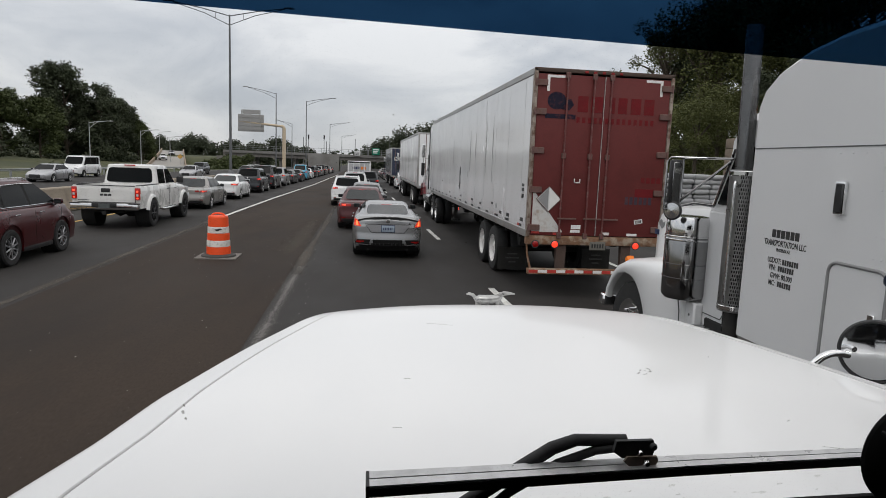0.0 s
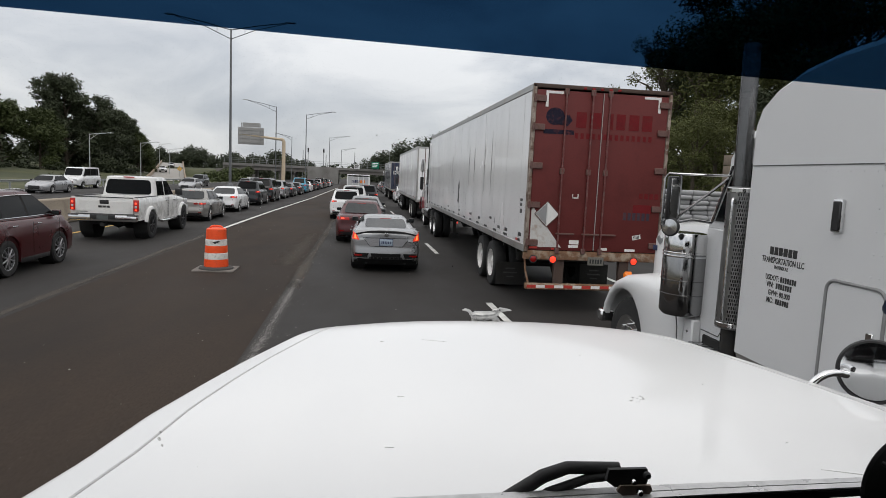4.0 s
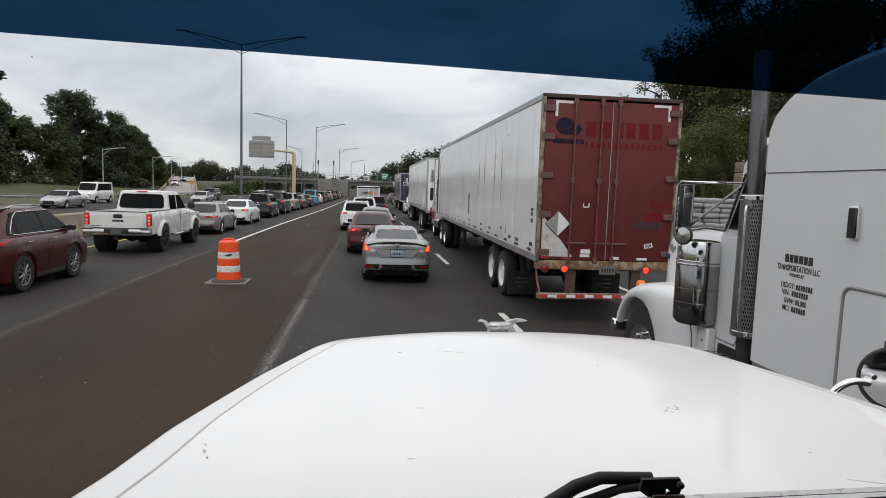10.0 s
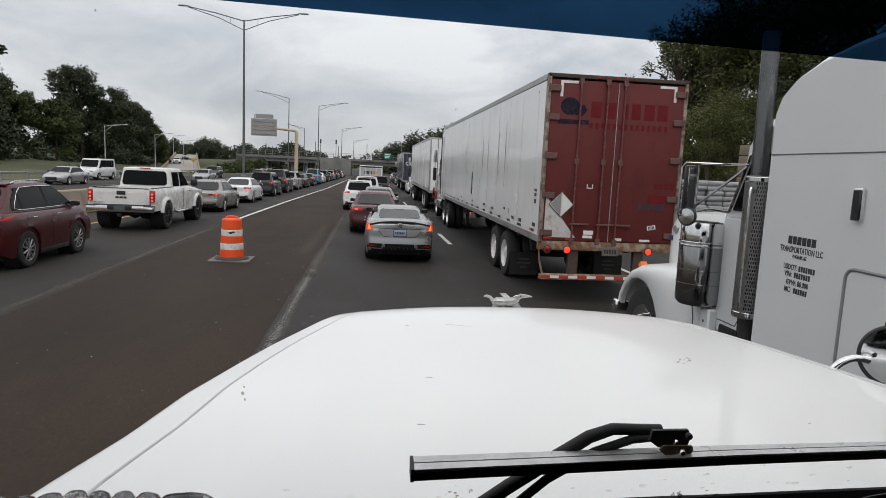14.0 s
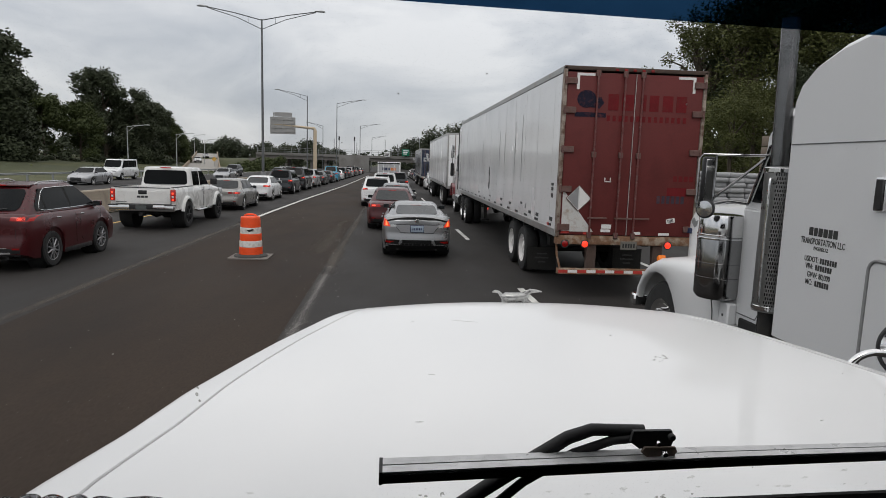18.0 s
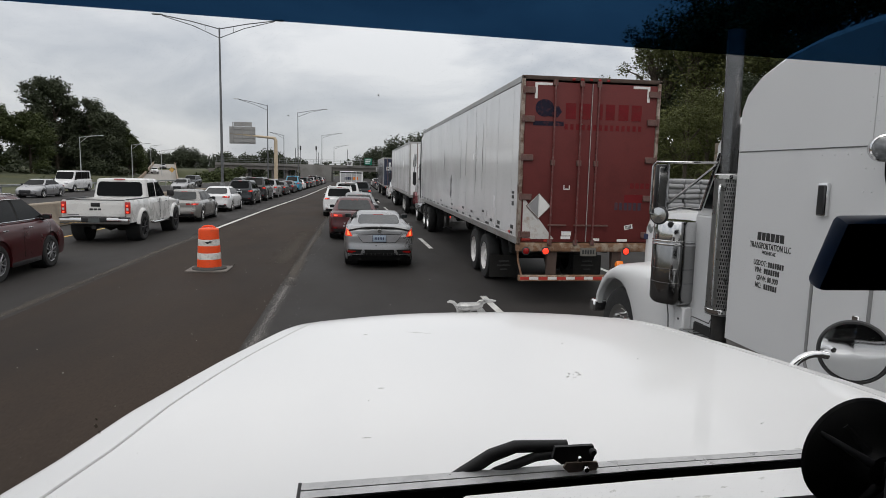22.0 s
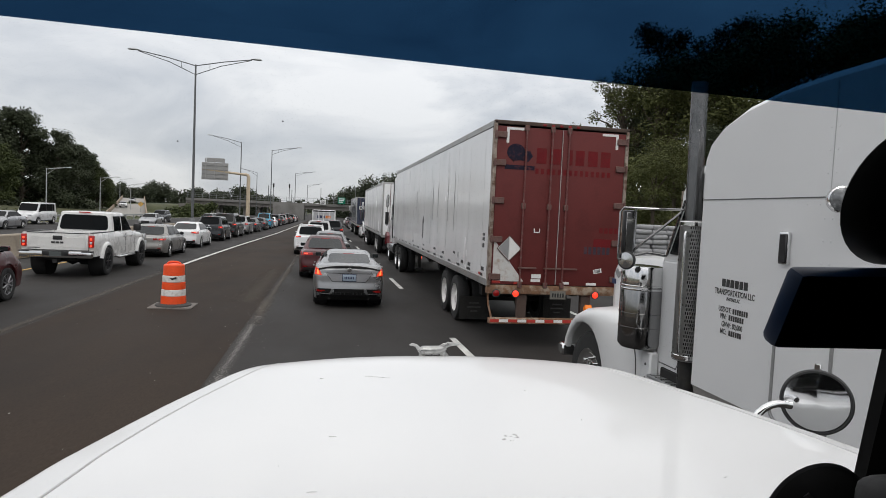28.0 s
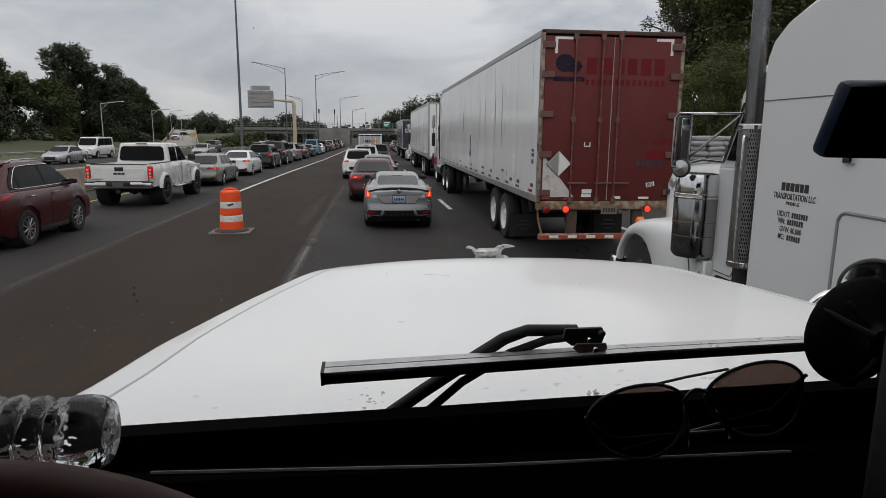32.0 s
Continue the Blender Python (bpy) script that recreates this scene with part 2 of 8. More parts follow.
def lamp_mat(name, color, strength, base=(0.3, 0.02, 0.02)):
    m = bpy.data.materials.new(name)
    m.use_nodes = True
    b = m.node_tree.nodes["Principled BSDF"]
    b.inputs["Base Color"].default_value = (*base, 1)
    b.inputs["Roughness"].default_value = 0.15
    b.inputs["Emission Color"].default_value = (*color, 1)
    b.inputs["Emission Strength"].default_value = strength
    return m


def clear_mat(name, tint, gloss=0.08, rough=0.02):
    """Thin glass: light passes straight through with a tint, over a faint mirror."""
    m = bpy.data.materials.new(name)
    m.use_nodes = True
    n, l = m.node_tree.nodes, m.node_tree.links
    n.remove(n["Principled BSDF"])
    tr, gl, mx = n.new("ShaderNodeBsdfTransparent"), n.new("ShaderNodeBsdfGlossy"), n.new("ShaderNodeMixShader")
    tr.inputs["Color"].default_value = (*tint, 1)
    gl.inputs["Roughness"].default_value = rough
    mx.inputs[0].default_value = gloss
    l.new(tr.outputs[0], mx.inputs[1]); l.new(gl.outputs[0], mx.inputs[2])
    l.new(mx.outputs[0], n["Material Output"].inputs["Surface"])
    return m

ASPHALT = mat("asphalt", (0.0248, 0.0222, 0.0205), rough=0.8, vary=0.3, scale=0.5, fine=45, bump=0.003, stain=(0.021, 0.020, 0.0195), stain_amount=0.75, stain_scale=0.4, stretch=(1, 0.4, 1), spec=0.3)
MILLED = mat("milled_asphalt", (0.0360, 0.0262, 0.0196), rough=0.92, vary=0.34, scale=0.3, fine=40, bump=0.003, stain=(0.020, 0.0165, 0.0145), stain_amount=0.85, stain_scale=0.5, stain_edge=(0.42, 0.72), stretch=(1, 0.35, 1), spec=0.2)
LINE = mat("road_paint", (0.6, 0.6, 0.57), rough=0.7, vary=0.2, scale=2, stain=(0.2, 0.19, 0.18), stain_amount=0.7, stain_scale=3, stain_edge=(0.45, 0.7))
LINE_FAINT = mat("faint_road_paint", (0.062, 0.052, 0.043), rough=0.85, vary=0.3, scale=1.2, fine=25, stain=(0.05, 0.043, 0.037), stain_amount=1.0, stain_scale=1.4, stain_edge=(0.42, 0.62))
YELLOW = mat("yellow_road_paint", (0.6, 0.36, 0.08), rough=0.75, vary=0.2, scale=2, stain=(0.2, 0.14, 0.08), stain_amount=0.7, stain_scale=3)
CONCRETE = mat("barrier_concrete", (0.30, 0.25, 0.19), rough=0.85, vary=0.2, scale=0.8, fine=40, bump=0.004, stain=(0.14, 0.11, 0.085), stain_amount=0.8, stain_scale=0.9)
CONCRETE_GREY = mat("grey_concrete", (0.19, 0.185, 0.175), rough=0.85, vary=0.2, scale=0.4, fine=20, bump=0.004, stain=(0.12, 0.11, 0.1), stain_amount=0.8, stain_scale=0.25)
CONCRETE_DARK = mat("weathered_concrete", (0.15, 0.14, 0.13), rough=0.9, vary=0.25, scale=0.3, fine=15, bump=0.004, stain=(0.06, 0.055, 0.05), stain_amount=0.8, stain_scale=0.2)
GRASS = mat("grass_ground", (0.043, 0.049, 0.0165), rough=0.95, vary=0.4, scale=0.08, fine=3.0, bump=0.03, stain=(0.16, 0.15, 0.06), stain_amount=0.6, stain_scale=0.05)
LEAF_DARK = mat("dark_leaves", (0.050, 0.060, 0.034), rough=0.7, vary=0.35, scale=0.35, fine=4, spec=0.2)
LEAF = mat("green_leaves", (0.056, 0.070, 0.025), rough=0.7, vary=0.35, scale=0.35, fine=4, spec=0.2)
LEAF_OLIVE = mat("olive_leaves", (0.082, 0.090, 0.030), rough=0.7, vary=0.4, scale=0.35, fine=4, spec=0.2)
LEAF_FAR = mat("far_leaves", (0.060, 0.070, 0.046), rough=0.8, vary=0.4, scale=0.2, fine=2, spec=0.1)
BARK = mat("bark", (0.07, 0.055, 0.04), rough=0.95, vary=0.4, scale=2, fine=20, bump=0.02, stretch=(1, 1, 0.2))
STEEL = mat("galvanised_steel", (0.30, 0.31, 0.31), rough=0.5, metal=0.6, vary=0.15, scale=2, fine=30)
POLE_PALE = mat("pale_pole_paint", (0.42, 0.43, 0.43), rough=0.5, metal=0.2, vary=0.15, scale=1.5, fine=40)
POLE = mat("grey_pole_paint", (0.13, 0.135, 0.14), rough=0.55, metal=0.3, vary=0.15, scale=1.5, fine=40)
TANPOST = mat("tan_steel", (0.48, 0.39, 0.28), rough=0.6, vary=0.12, scale=1, fine=30)
SIGNBACK = mat("sign_back_aluminium", (0.34, 0.335, 0.325), rough=0.5, metal=0.4, vary=0.15, scale=1)
GREEN_SIGN = mat("green_sign", (0.0, 0.19, 0.11), rough=0.4, vary=0.08)
SIGN_WHITE = mat("sign_white", (0.75, 0.75, 0.75), rough=0.4, vary=0.04)
ORANGE = mat("orange_plastic", (0.86, 0.085, 0.014), rough=0.5, vary=0.1, scale=4, stain=(0.25, 0.1, 0.05), stain_amount=0.5, stain_scale=6, stain_edge=(0.55, 0.8))
REFLECT = mat("white_reflective_band", (0.72, 0.70, 0.66), rough=0.5, vary=0.1, scale=5, stain=(0.3, 0.27, 0.22), stain_amount=0.8, stain_scale=9, stain_edge=(0.5, 0.75))
RUBBER = mat("black_rubber", (0.035, 0.035, 0.036), rough=0.75, vary=0.25, scale=6, fine=80, bump=0.002)
RUBBER_DIRTY = mat("dusty_rubber", (0.055, 0.053, 0.05), rough=0.9, vary=0.3, scale=5, fine=50, bump=0.002)
TYRE = mat("tyre_rubber", (0.018, 0.018, 0.018), rough=0.85, vary=0.3, scale=8, fine=90, bump=0.003)
PLASTIC = mat("black_plastic", (0.016, 0.016, 0.017), rough=0.45, vary=0.2, scale=8, fine=200, bump=0.0006)
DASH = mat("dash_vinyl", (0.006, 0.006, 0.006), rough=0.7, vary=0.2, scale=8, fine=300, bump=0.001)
CHROME = mat("chrome", (0.72, 0.72, 0.72), rough=0.1, metal=1.0, vary=0.05, scale=5, rvary=0.06)
ALLOY = mat("polished_wheel", (0.75, 0.75, 0.74), rough=0.25, metal=0.9, vary=0.1, scale=6)
WHEEL_WHITE = mat("white_wheel_paint", (0.72, 0.71, 0.69), rough=0.45, vary=0.1, scale=5, stain=(0.25, 0.21, 0.17), stain_amount=0.7, stain_scale=7)
RIM_GREY = mat("grey_alloy", (0.30, 0.30, 0.31), rough=0.35, metal=0.7, vary=0.1)
DARK_GLASS = mat("dark_car_glass", (0.005, 0.006, 0.0065), rough=0.05, vary=0.2, spec=0.085, coat=0.0, rvary=0.02)
MID_GLASS = mat("grey_car_glass", (0.018, 0.021, 0.022), rough=0.05, vary=0.4, scale=2.5, spec=0.36, rvary=0.02)
UNDER = mat("under_body", (0.012, 0.012, 0.012), rough=0.9, vary=0.3)
TAIL = lamp_mat("red_tail_lens", (1.0, 0.02, 0.01), 0.02, (0.22, 0.006, 0.006))
BRAKE = lamp_mat("lit_brake_lamp", (1.0, 0.035, 0.02), 0.16, (0.20, 0.008, 0.008))
CORE = lamp_mat("bright_lamp_core", (1.0, 0.07, 0.03), 1.6, (0.5, 0.03, 0.02))
TRUCKLAMP = lamp_mat("lit_truck_lamp", (1.0, 0.05, 0.02), 1.3, (0.6, 0.03, 0.02))
AMBER = lamp_mat("amber_lens", (1.0, 0.25, 0.02), 0.02, (0.8, 0.2, 0.02))
HEAD = mat("headlamp_lens", (0.55, 0.56, 0.57), rough=0.08, metal=0.3, vary=0.3, scale=12)
PLATE = mat("number_plate", (0.55, 0.57, 0.58), rough=0.4, vary=0.15, scale=30)
PLATE_BLUE = mat("blue_number_plate", (0.30, 0.36, 0.43), rough=0.4, vary=0.15, scale=30)
INK = mat("black_lettering", (0.03, 0.03, 0.03), rough=0.5, vary=0.1)
INK_BLUE = mat("dark_blue_lettering", (0.02, 0.03, 0.08), rough=0.5, vary=0.1)
# white greyed for the sleeper's shaded flank: that shade is in the colour
WHITE_TRUCK = paint("greyed_white_paint", (0.65, 0.655, 0.66), dirt=0.0, rough=0.42, coat=0.12)
# the same white kept lighter, for hoods and fenders
HOOD_WHITE = paint("white_hood_paint", (0.735, 0.737, 0.735), dirt=0.02, rough=0.35)

# ---- ground, road, lane lines ----
def road_z(y):
    """The road falls away gently ahead."""
    return -0.007 * (0 if y < 15 else (y - 15) ** 2 / 20 if y < 25 else y - 20 if y < 230 else 210)


def slab(name, x0, x1, y0, y1, z, material, label, nx=1, ny=1, bumpy=0.0, bow=None):
    bm = mesh()

    def fn(u, v):
        x, y = lerp(x0, x1, u), lerp(y0, y1, v)
        if bow:
            x += bow(y)
        return (x, y, z + road_z(y) + (noise.noise((x * 0.3, y * 0.3, 0)) * bumpy if bumpy else 0))
    patch(bm, fn, nx, ny)
    return tagged(part(name, bm, material), label, name.split("_")[0], kind="structure")


def land(x, y):
    """Height of the land: level at the road, a bank on both sides, low hills far off."""
    z = -0.08 + road_z(y)
    z += smooth_at([(-75, 2.2), (-34, 0.05), (-27, 0.0), (12, 0.0), (13, 0.0), (40, 2.5)], x) * smooth_at([(-40, 0), (10, 1)], y) * smooth_at([(170, 1), (260, 0.3)], y)
    return z


bm = mesh()
gx = [-2500, -1200, -500, -250, -140, -90, -70, -55, -45, -38, -33, -30, -27, -20, -10, 0, 8, 12.5, 16, 20, 26, 34, 50, 80, 160, 400, 1000, 2500]
gy = [-300, -100, -40, -10, 10, 25, 40, 60, 80, 100, 130, 160, 200, 250, 320, 450, 700, 1200, 2500, 4000]
rows_g = [[bm.verts.new((x, y, land(x, y))) for x in gx] for y in gy]
for a, b in zip(rows_g, rows_g[1:]):
    for i in range(len(gx) - 1):
        bm.faces.new((a[i], a[i + 1], b[i + 1], b[i]))
ground = tagged(part("ground", bm, GRASS), "green and yellow roadside grass running to the horizon", "ground", kind="structure")

slab("road", -11.6, 9.5, -60, 420, 0.0, ASPHALT, "dark grey worn asphalt motorway carriageway", 4, 40)
slab("road_milled", -5.55, -1.75, -60, 330, 0.004, MILLED, "brown milled closed lane with scraped asphalt", 4, 60, 0.004)
slab("road_opposite", -29.5, -13.2, -60, 420, 0.0, ASPHALT, "grey asphalt of the opposite carriageway", 4, 40)


def line(name, x0, y0, x1, y1, w, material, label, z=0.008):
    bm = mesh()
    n = max(1, int(abs(y1 - y0) / 2))
    patch(bm, lambda u, v: (lerp(x0, x1, v) + (u - 0.5) * w, lerp(y0, y1, v), z + road_z(lerp(y0, y1, v))), 1, n)
    return tagged(part(name, bm, material), label, "road marking", kind="structure")


def l1(y):
    """The line beside the queue's lane, which bends right where the lane shifts."""
    return smooth_at([(10, -5.72), (30, -5.7), (75, -5.1), (140, -5.0)], y)


for i, (a, b) in enumerate(((-20, 4), (26, 30), (30, 40), (40, 52), (52, 66), (66, 84), (84, 130))):
    line("lane_line", l1(a), a, l1(b), b, 0.28 if a < 22 else 0.16, LINE_FAINT if a < 22 else LINE, "worn white edge line" if a < 22 else "solid white edge line")
# scraped lines: dusty strips whose edges fade into the asphalt
def dust_mat(name, color, most, patchy, fine, grain=0.7, lo=0.92, hi=1.45):
    """Pale dust and paint remains: thick in the middle of the strip, broken up by two sizes of patches."""
    m = bpy.data.materials.new(name)
    m.use_nodes = True
    n, l = m.node_tree.nodes, m.node_tree.links
    b = n["Principled BSDF"]
    b.inputs["Base Color"].default_value, b.inputs["Roughness"].default_value = (*color, 1), 0.9
    b.inputs["Specular IOR Level"].default_value = 0.2
    co, uv, sep = n.new("ShaderNodeTexCoord"), n.new("ShaderNodeUVMap"), n.new("ShaderNodeSeparateXYZ")
    l.new(uv.outputs[0], sep.inputs[0])
    rise = n.new("ShaderNodeMath"); rise.operation = "PINGPONG"; rise.inputs[1].default_value = 0.5
    l.new(sep.outputs[0], rise.inputs[0])
    mp = n.new("ShaderNodeMapping"); mp.inputs["Scale"].default_value = (1, 0.25, 1)
    l.new(co.outputs["Object"], mp.inputs["Vector"])
    total = rise.outputs[0]
    for sc, k in ((patchy, 1.0), (fine, grain)):
        t = n.new("ShaderNodeTexNoise")
        t.inputs["Scale"].default_value, t.inputs["Detail"].default_value = sc, 5
        l.new(mp.outputs[0], t.inputs["Vector"])
        ma = n.new("ShaderNodeMath"); ma.operation = "MULTIPLY_ADD"; ma.inputs[1].default_value = k
        l.new(t.outputs["Fac"], ma.inputs[0]); l.new(total, ma.inputs[2])
        total = ma.outputs[0]
    rng = n.new("ShaderNodeMapRange"); rng.interpolation_type = "SMOOTHSTEP"
    rng.inputs["From Min"].default_value, rng.inputs["From Max"].default_value, rng.inputs["To Max"].default_value = lo, hi, most
    l.new(total, rng.inputs["Value"])
    l.new(rng.outputs[0], b.inputs["Alpha"])
    return m


def dusty_strip(x_at, y0, y1, w, material, label, z=0.0065):
    bm = mesh()
    n = int((y1 - y0) / 0.8)
    patch(bm, lambda u, v: (x_at(lerp(y0, y1, v)) + (u - 0.5) * w, lerp(y0, y1, v), z + road_z(lerp(y0, y1, v))), 6, n)
    lay = bm.loops.layers.uv.new("across")
    for f_ in bm.faces:
        for lo in f_.loops:
            lo[lay].uv = ((lo.vert.co.x - x_at(lo.vert.co.y)) / w + 0.5, lo.vert.co.y)
    tagged(part("lane_line", bm, material, smooth=0), label, "road marking", kind="structure")


DUST = dust_mat("tan_road_dust", (0.115, 0.099, 0.082), 0.62, 0.9, 14)
SCRAPED = dust_mat("scraped_white_paint", (0.20, 0.19, 0.18), 0.8, 1.6, 70, 1.9, 1.68, 2.0)
SMEAR = dust_mat("faint_road_smear", (0.085, 0.072, 0.058), 0.5, 0.5, 5)
dusty_strip(lambda y: -1.60 - 0.0008 * y, 3.2, 15, 0.32, SCRAPED, "half scraped off white lane line")
dusty_strip(lambda y: -1.60 - 0.0008 * y, 14, 62, 0.38, DUST, "faint brown trace of a scraped lane line")
dusty_strip(l1, -6, 29, 0.46, DUST, "worn dusty edge line beside the queue")
dusty_strip(l1, 24, 60, 0.8, SMEAR, "dust beside the edge line", 0.0062)
dusty_strip(lambda y: -2.1, 17, 26, 0.9, SMEAR, "faint dusty smear on the closed lane", 0.0085)
line("lane_line", -9.95, -20, -9.3, 130, 0.13, YELLOW, "solid yellow edge line")
for k in range(-1, 12):
    y = 9.6 + k * 10.8
    line("lane_dash", 2.27 - 0.012 * max(0, y - 10), y, 2.27 - 0.012 * max(0, y - 7), y + 3.2, 0.13, LINE, "short white lane dash")
line("lane_line", 6.1, -20, 5.9, 120, 0.14, LINE, "solid white edge line")
line("lane_line", -13.9, -20, -13.9, 200, 0.13, LINE, "solid white edge line")
line("lane_line", -28.6, -20, -28.6, 200, 0.13, LINE, "solid white edge line")

# ---- the lorry that carries the camera: hood, ornament, mirror ----
XC = 0.21
HOOD_W = [(1.5, 1.165), (2.05, 1.07), (2.27, 1.005), (2.5, 0.957), (2.72, 0.888), (2.9, 0.822), (3.18, 0.702), (3.36, 0.615), (3.45, 0.55)]


def crease_at(y):
    """Where the fold runs along each side of the hood, as a share of its half width."""
    return lerp(0.905, 0.93, (y - 1.5) / 1.95)


def hood_point(s, y):
    """s from -1 (left edge) to 1 (right edge); a crowned hood with a rounded nose."""
    w = curve_at(HOOD_W, y)
    edge = 1.832 - 0.02 * max(0.0, (y - 3.2) / 0.25) ** 2
    crown = 0.032 * (1 - abs(s) ** 2.4) - 0.012 * max(0.0, (y - 3.2) / 0.25) ** 2
    facet = -0.009 * max(0.0, (abs(s) - crease_at(y)) / (1 - crease_at(y))) * min(1.0, max(0.0, (3.2 - y) / 0.5))
    return Vector((XC + s * w, y, edge + crown + facet))


def hood_sheet(u, v):
    y = lerp(1.5, 3.45, v)
    k = (u - 0.5) * 2
    if abs(k) <= 0.9:
        return hood_point(k / 0.9, y)
    p = hood_point(math.copysign(1, k), y)
    d = (abs(k) - 0.9) / 0.1
    return p + Vector((math.copysign(0.035 * math.sin(d * math.pi / 2), k), 0, -0.035 * (1 - math.cos(d * math.pi / 2)) - 0.6 * max(0, d - 0.4) ** 2))


HOOD_MARK = mat("scuffed_paint_grey", (0.70, 0.70, 0.69), rough=0.6, vary=0.15, scale=60)
hood = empty("truck_hood", pose(0, 0, 0))
tagged(hood, "long white truck hood with small scuffs, seen through the windscreen", "truck hood")
bm = mesh()
patch(bm, hood_sheet, 144, 44)
rows_h = [[hood_sheet(i / 144, 1.0) + Vector((0, 0.09 * math.sin(k * math.pi / 10), -0.30 * (k / 5) ** 1.6)) for i in range(145)] for k in range(6)]
loft(bm, rows_h, cap=False, closed=False)
bmesh.ops.remove_doubles(bm, verts=bm.verts, dist=0.0005)
part("panel", bm, HOOD_WHITE, hood, smooth=60)
# grey tubes along both folds carry the crease's shading as colour
CREASE = mat("crease_shade_grey", (0.50, 0.50, 0.50), rough=0.5, vary=0.1)
for side in (-1, 1):
    bm = mesh()
    pts = [hood_point(side * crease_at(lerp(1.6, 3.36, k / 24)), lerp(1.6, 3.36, k / 24)) + Vector((0, 0, -0.0004)) for k in range(25)]
    tube(bm, pts, [0.0042 - 0.002 * k / 24 for k in range(25)], 8)
    part("edge_moulding", bm, CREASE, hood)
rng_h = random.Random(5)
for k in range(8):
    s0, y0 = rng_h.uniform(-0.55, 0.7), rng_h.uniform(1.9, 3.2)
    l, a = rng_h.choice((0.006, 0.01, 0.03, 0.06)), rng_h.uniform(-0.4, 0.4)
    bm = mesh()
    pts = [hood_point(s0 + t * l * math.cos(a), y0 + t * l * math.sin(a)) + Vector((0, 0, 0.0006)) for t in (-1, -0.5, 0, 0.5, 1)]
    tube(bm, pts, [0.0003, 0.0009, 0.0012, 0.0008, 0.0003], 5)
    part("scuff", bm, HOOD_MARK, hood)

# flanks, fenders and wheels below the hood
for side in (-1, 1):
    bm = mesh()
    loft(bm, [[(XC + side * (curve_at(HOOD_W, y) + 0.03), y, 1.62), (XC + side * (curve_at(HOOD_W, y) + 0.035), y, 1.0), (XC + side * (curve_at(HOOD_W, y) - 0.02), y, 1.0), (XC + side * (curve_at(HOOD_W, y) - 0.02), y, 1.62)] for y in (1.55, 2.1, 2.7, 3.2, 3.45)])
    part("flank", bm, HOOD_WHITE, hood)
    bm = mesh()
    loft(bm, [[(XC + side * 0.72, 2.75 + 0.62 * math.cos(a), 0.52 + 0.62 * math.sin(a)), (XC + side * 1.2, 2.75 + 0.62 * math.cos(a), 0.52 + 0.62 * math.sin(a)), (XC + side * 1.22, 2.75 + 0.56 * math.cos(a), 0.52 + 0.56 * math.sin(a)), (XC + side * 0.72, 2.75 + 0.56 * math.cos(a), 0.52 + 0.56 * math.sin(a))] for a in [math.pi * k / 10 for k in range(11)]])
    part("fender", bm, HOOD_WHITE, hood)
    bm = mesh(); lathe(bm, [(0.30, -0.14), (0.49, -0.14), (0.52, -0.08), (0.52, 0.08), (0.49, 0.14), (0.30, 0.14)], pose(XC + side * 1.0, 2.75, 0.52, 0, 90, 0), 28, cap=False); part("tyre", bm, TYRE, hood)
    bm = mesh(); lathe(bm, [(0.31, 0.12), (0.28, 0.02), (0.10, 0.06), (0.001, 0.06)], pose(XC + side * 1.0, 2.75, 0.52, 0, 90 * side, 0), 24, cap=False); part("rim", bm, ALLOY, hood)
bm = mesh(); box(bm, XC - 0.5, XC + 0.5, 3.42, 3.50, 0.75, 1.62, 0.02); part("grille", bm, CHROME, hood)
bm = mesh(); box(bm, XC - 1.15, XC + 1.15, 3.45, 3.6, 0.4, 0.72, 0.03); part("bumper", bm, CHROME, hood)
bm = mesh(); box(bm, XC - 0.45, XC + 0.45, -3.0, 3.4, 0.62, 0.95); part("frame", bm, UNDER, hood)
# hood ornament: a small cast animal with a raised tail and a forward head
orn = mesh()
oy, oz = 3.40, 1.832
tube(orn, [(XC - 0.095, oy, oz + 0.053), (XC - 0.085, oy, oz + 0.056), (XC - 0.07, oy, oz + 0.052), (XC - 0.06, oy, oz + 0.04), (XC - 0.052, oy, oz + 0.036)], [0.003, 0.006, 0.006, 0.008, 0.014], 8)
tube(orn, [(XC - 0.058, oy, oz + 0.03), (XC - 0.045, oy, oz + 0.033), (XC - 0.01, oy, oz + 0.032), (XC + 0.025, oy, oz + 0.036), (XC + 0.045, oy, oz + 0.045)], [0.008, 0.018, 0.019, 0.016, 0.010], 10)
tube(orn, [(XC + 0.035, oy, oz + 0.045), (XC + 0.055, oy, oz + 0.058), (XC + 0.08, oy, oz + 0.058), (XC + 0.10, oy, oz + 0.056)], [0.011, 0.010, 0.006, 0.002], 8)
tube(orn, [(XC + 0.02, oy, oz + 0.05), (XC + 0.035, oy, oz + 0.058), (XC + 0.05, oy, oz + 0.06)], [0.002, 0.004, 0.003], 6)
for dx, lean in ((-0.05, 0.0), (-0.045, 0.01), (0.035, 0.035), (0.028, 0.012)):
    tube(orn, [(XC + dx, oy, oz + 0.03), (XC + dx + lean * 0.6, oy, oz + 0.005), (XC + dx + lean, oy, oz - 0.03)], [0.009, 0.007, 0.006], 7)
box(orn, XC - 0.07, XC + 0.07, oy - 0.02, oy + 0.02, oz - 0.035, oz - 0.012, 0.004)
tagged(part("hood_ornament", orn, mat("dull_cast_metal", (0.42, 0.42, 0.41), rough=0.35, metal=0.8, vary=0.3, scale=30)), "dull silver cast animal figure on the hood", "hood ornament")

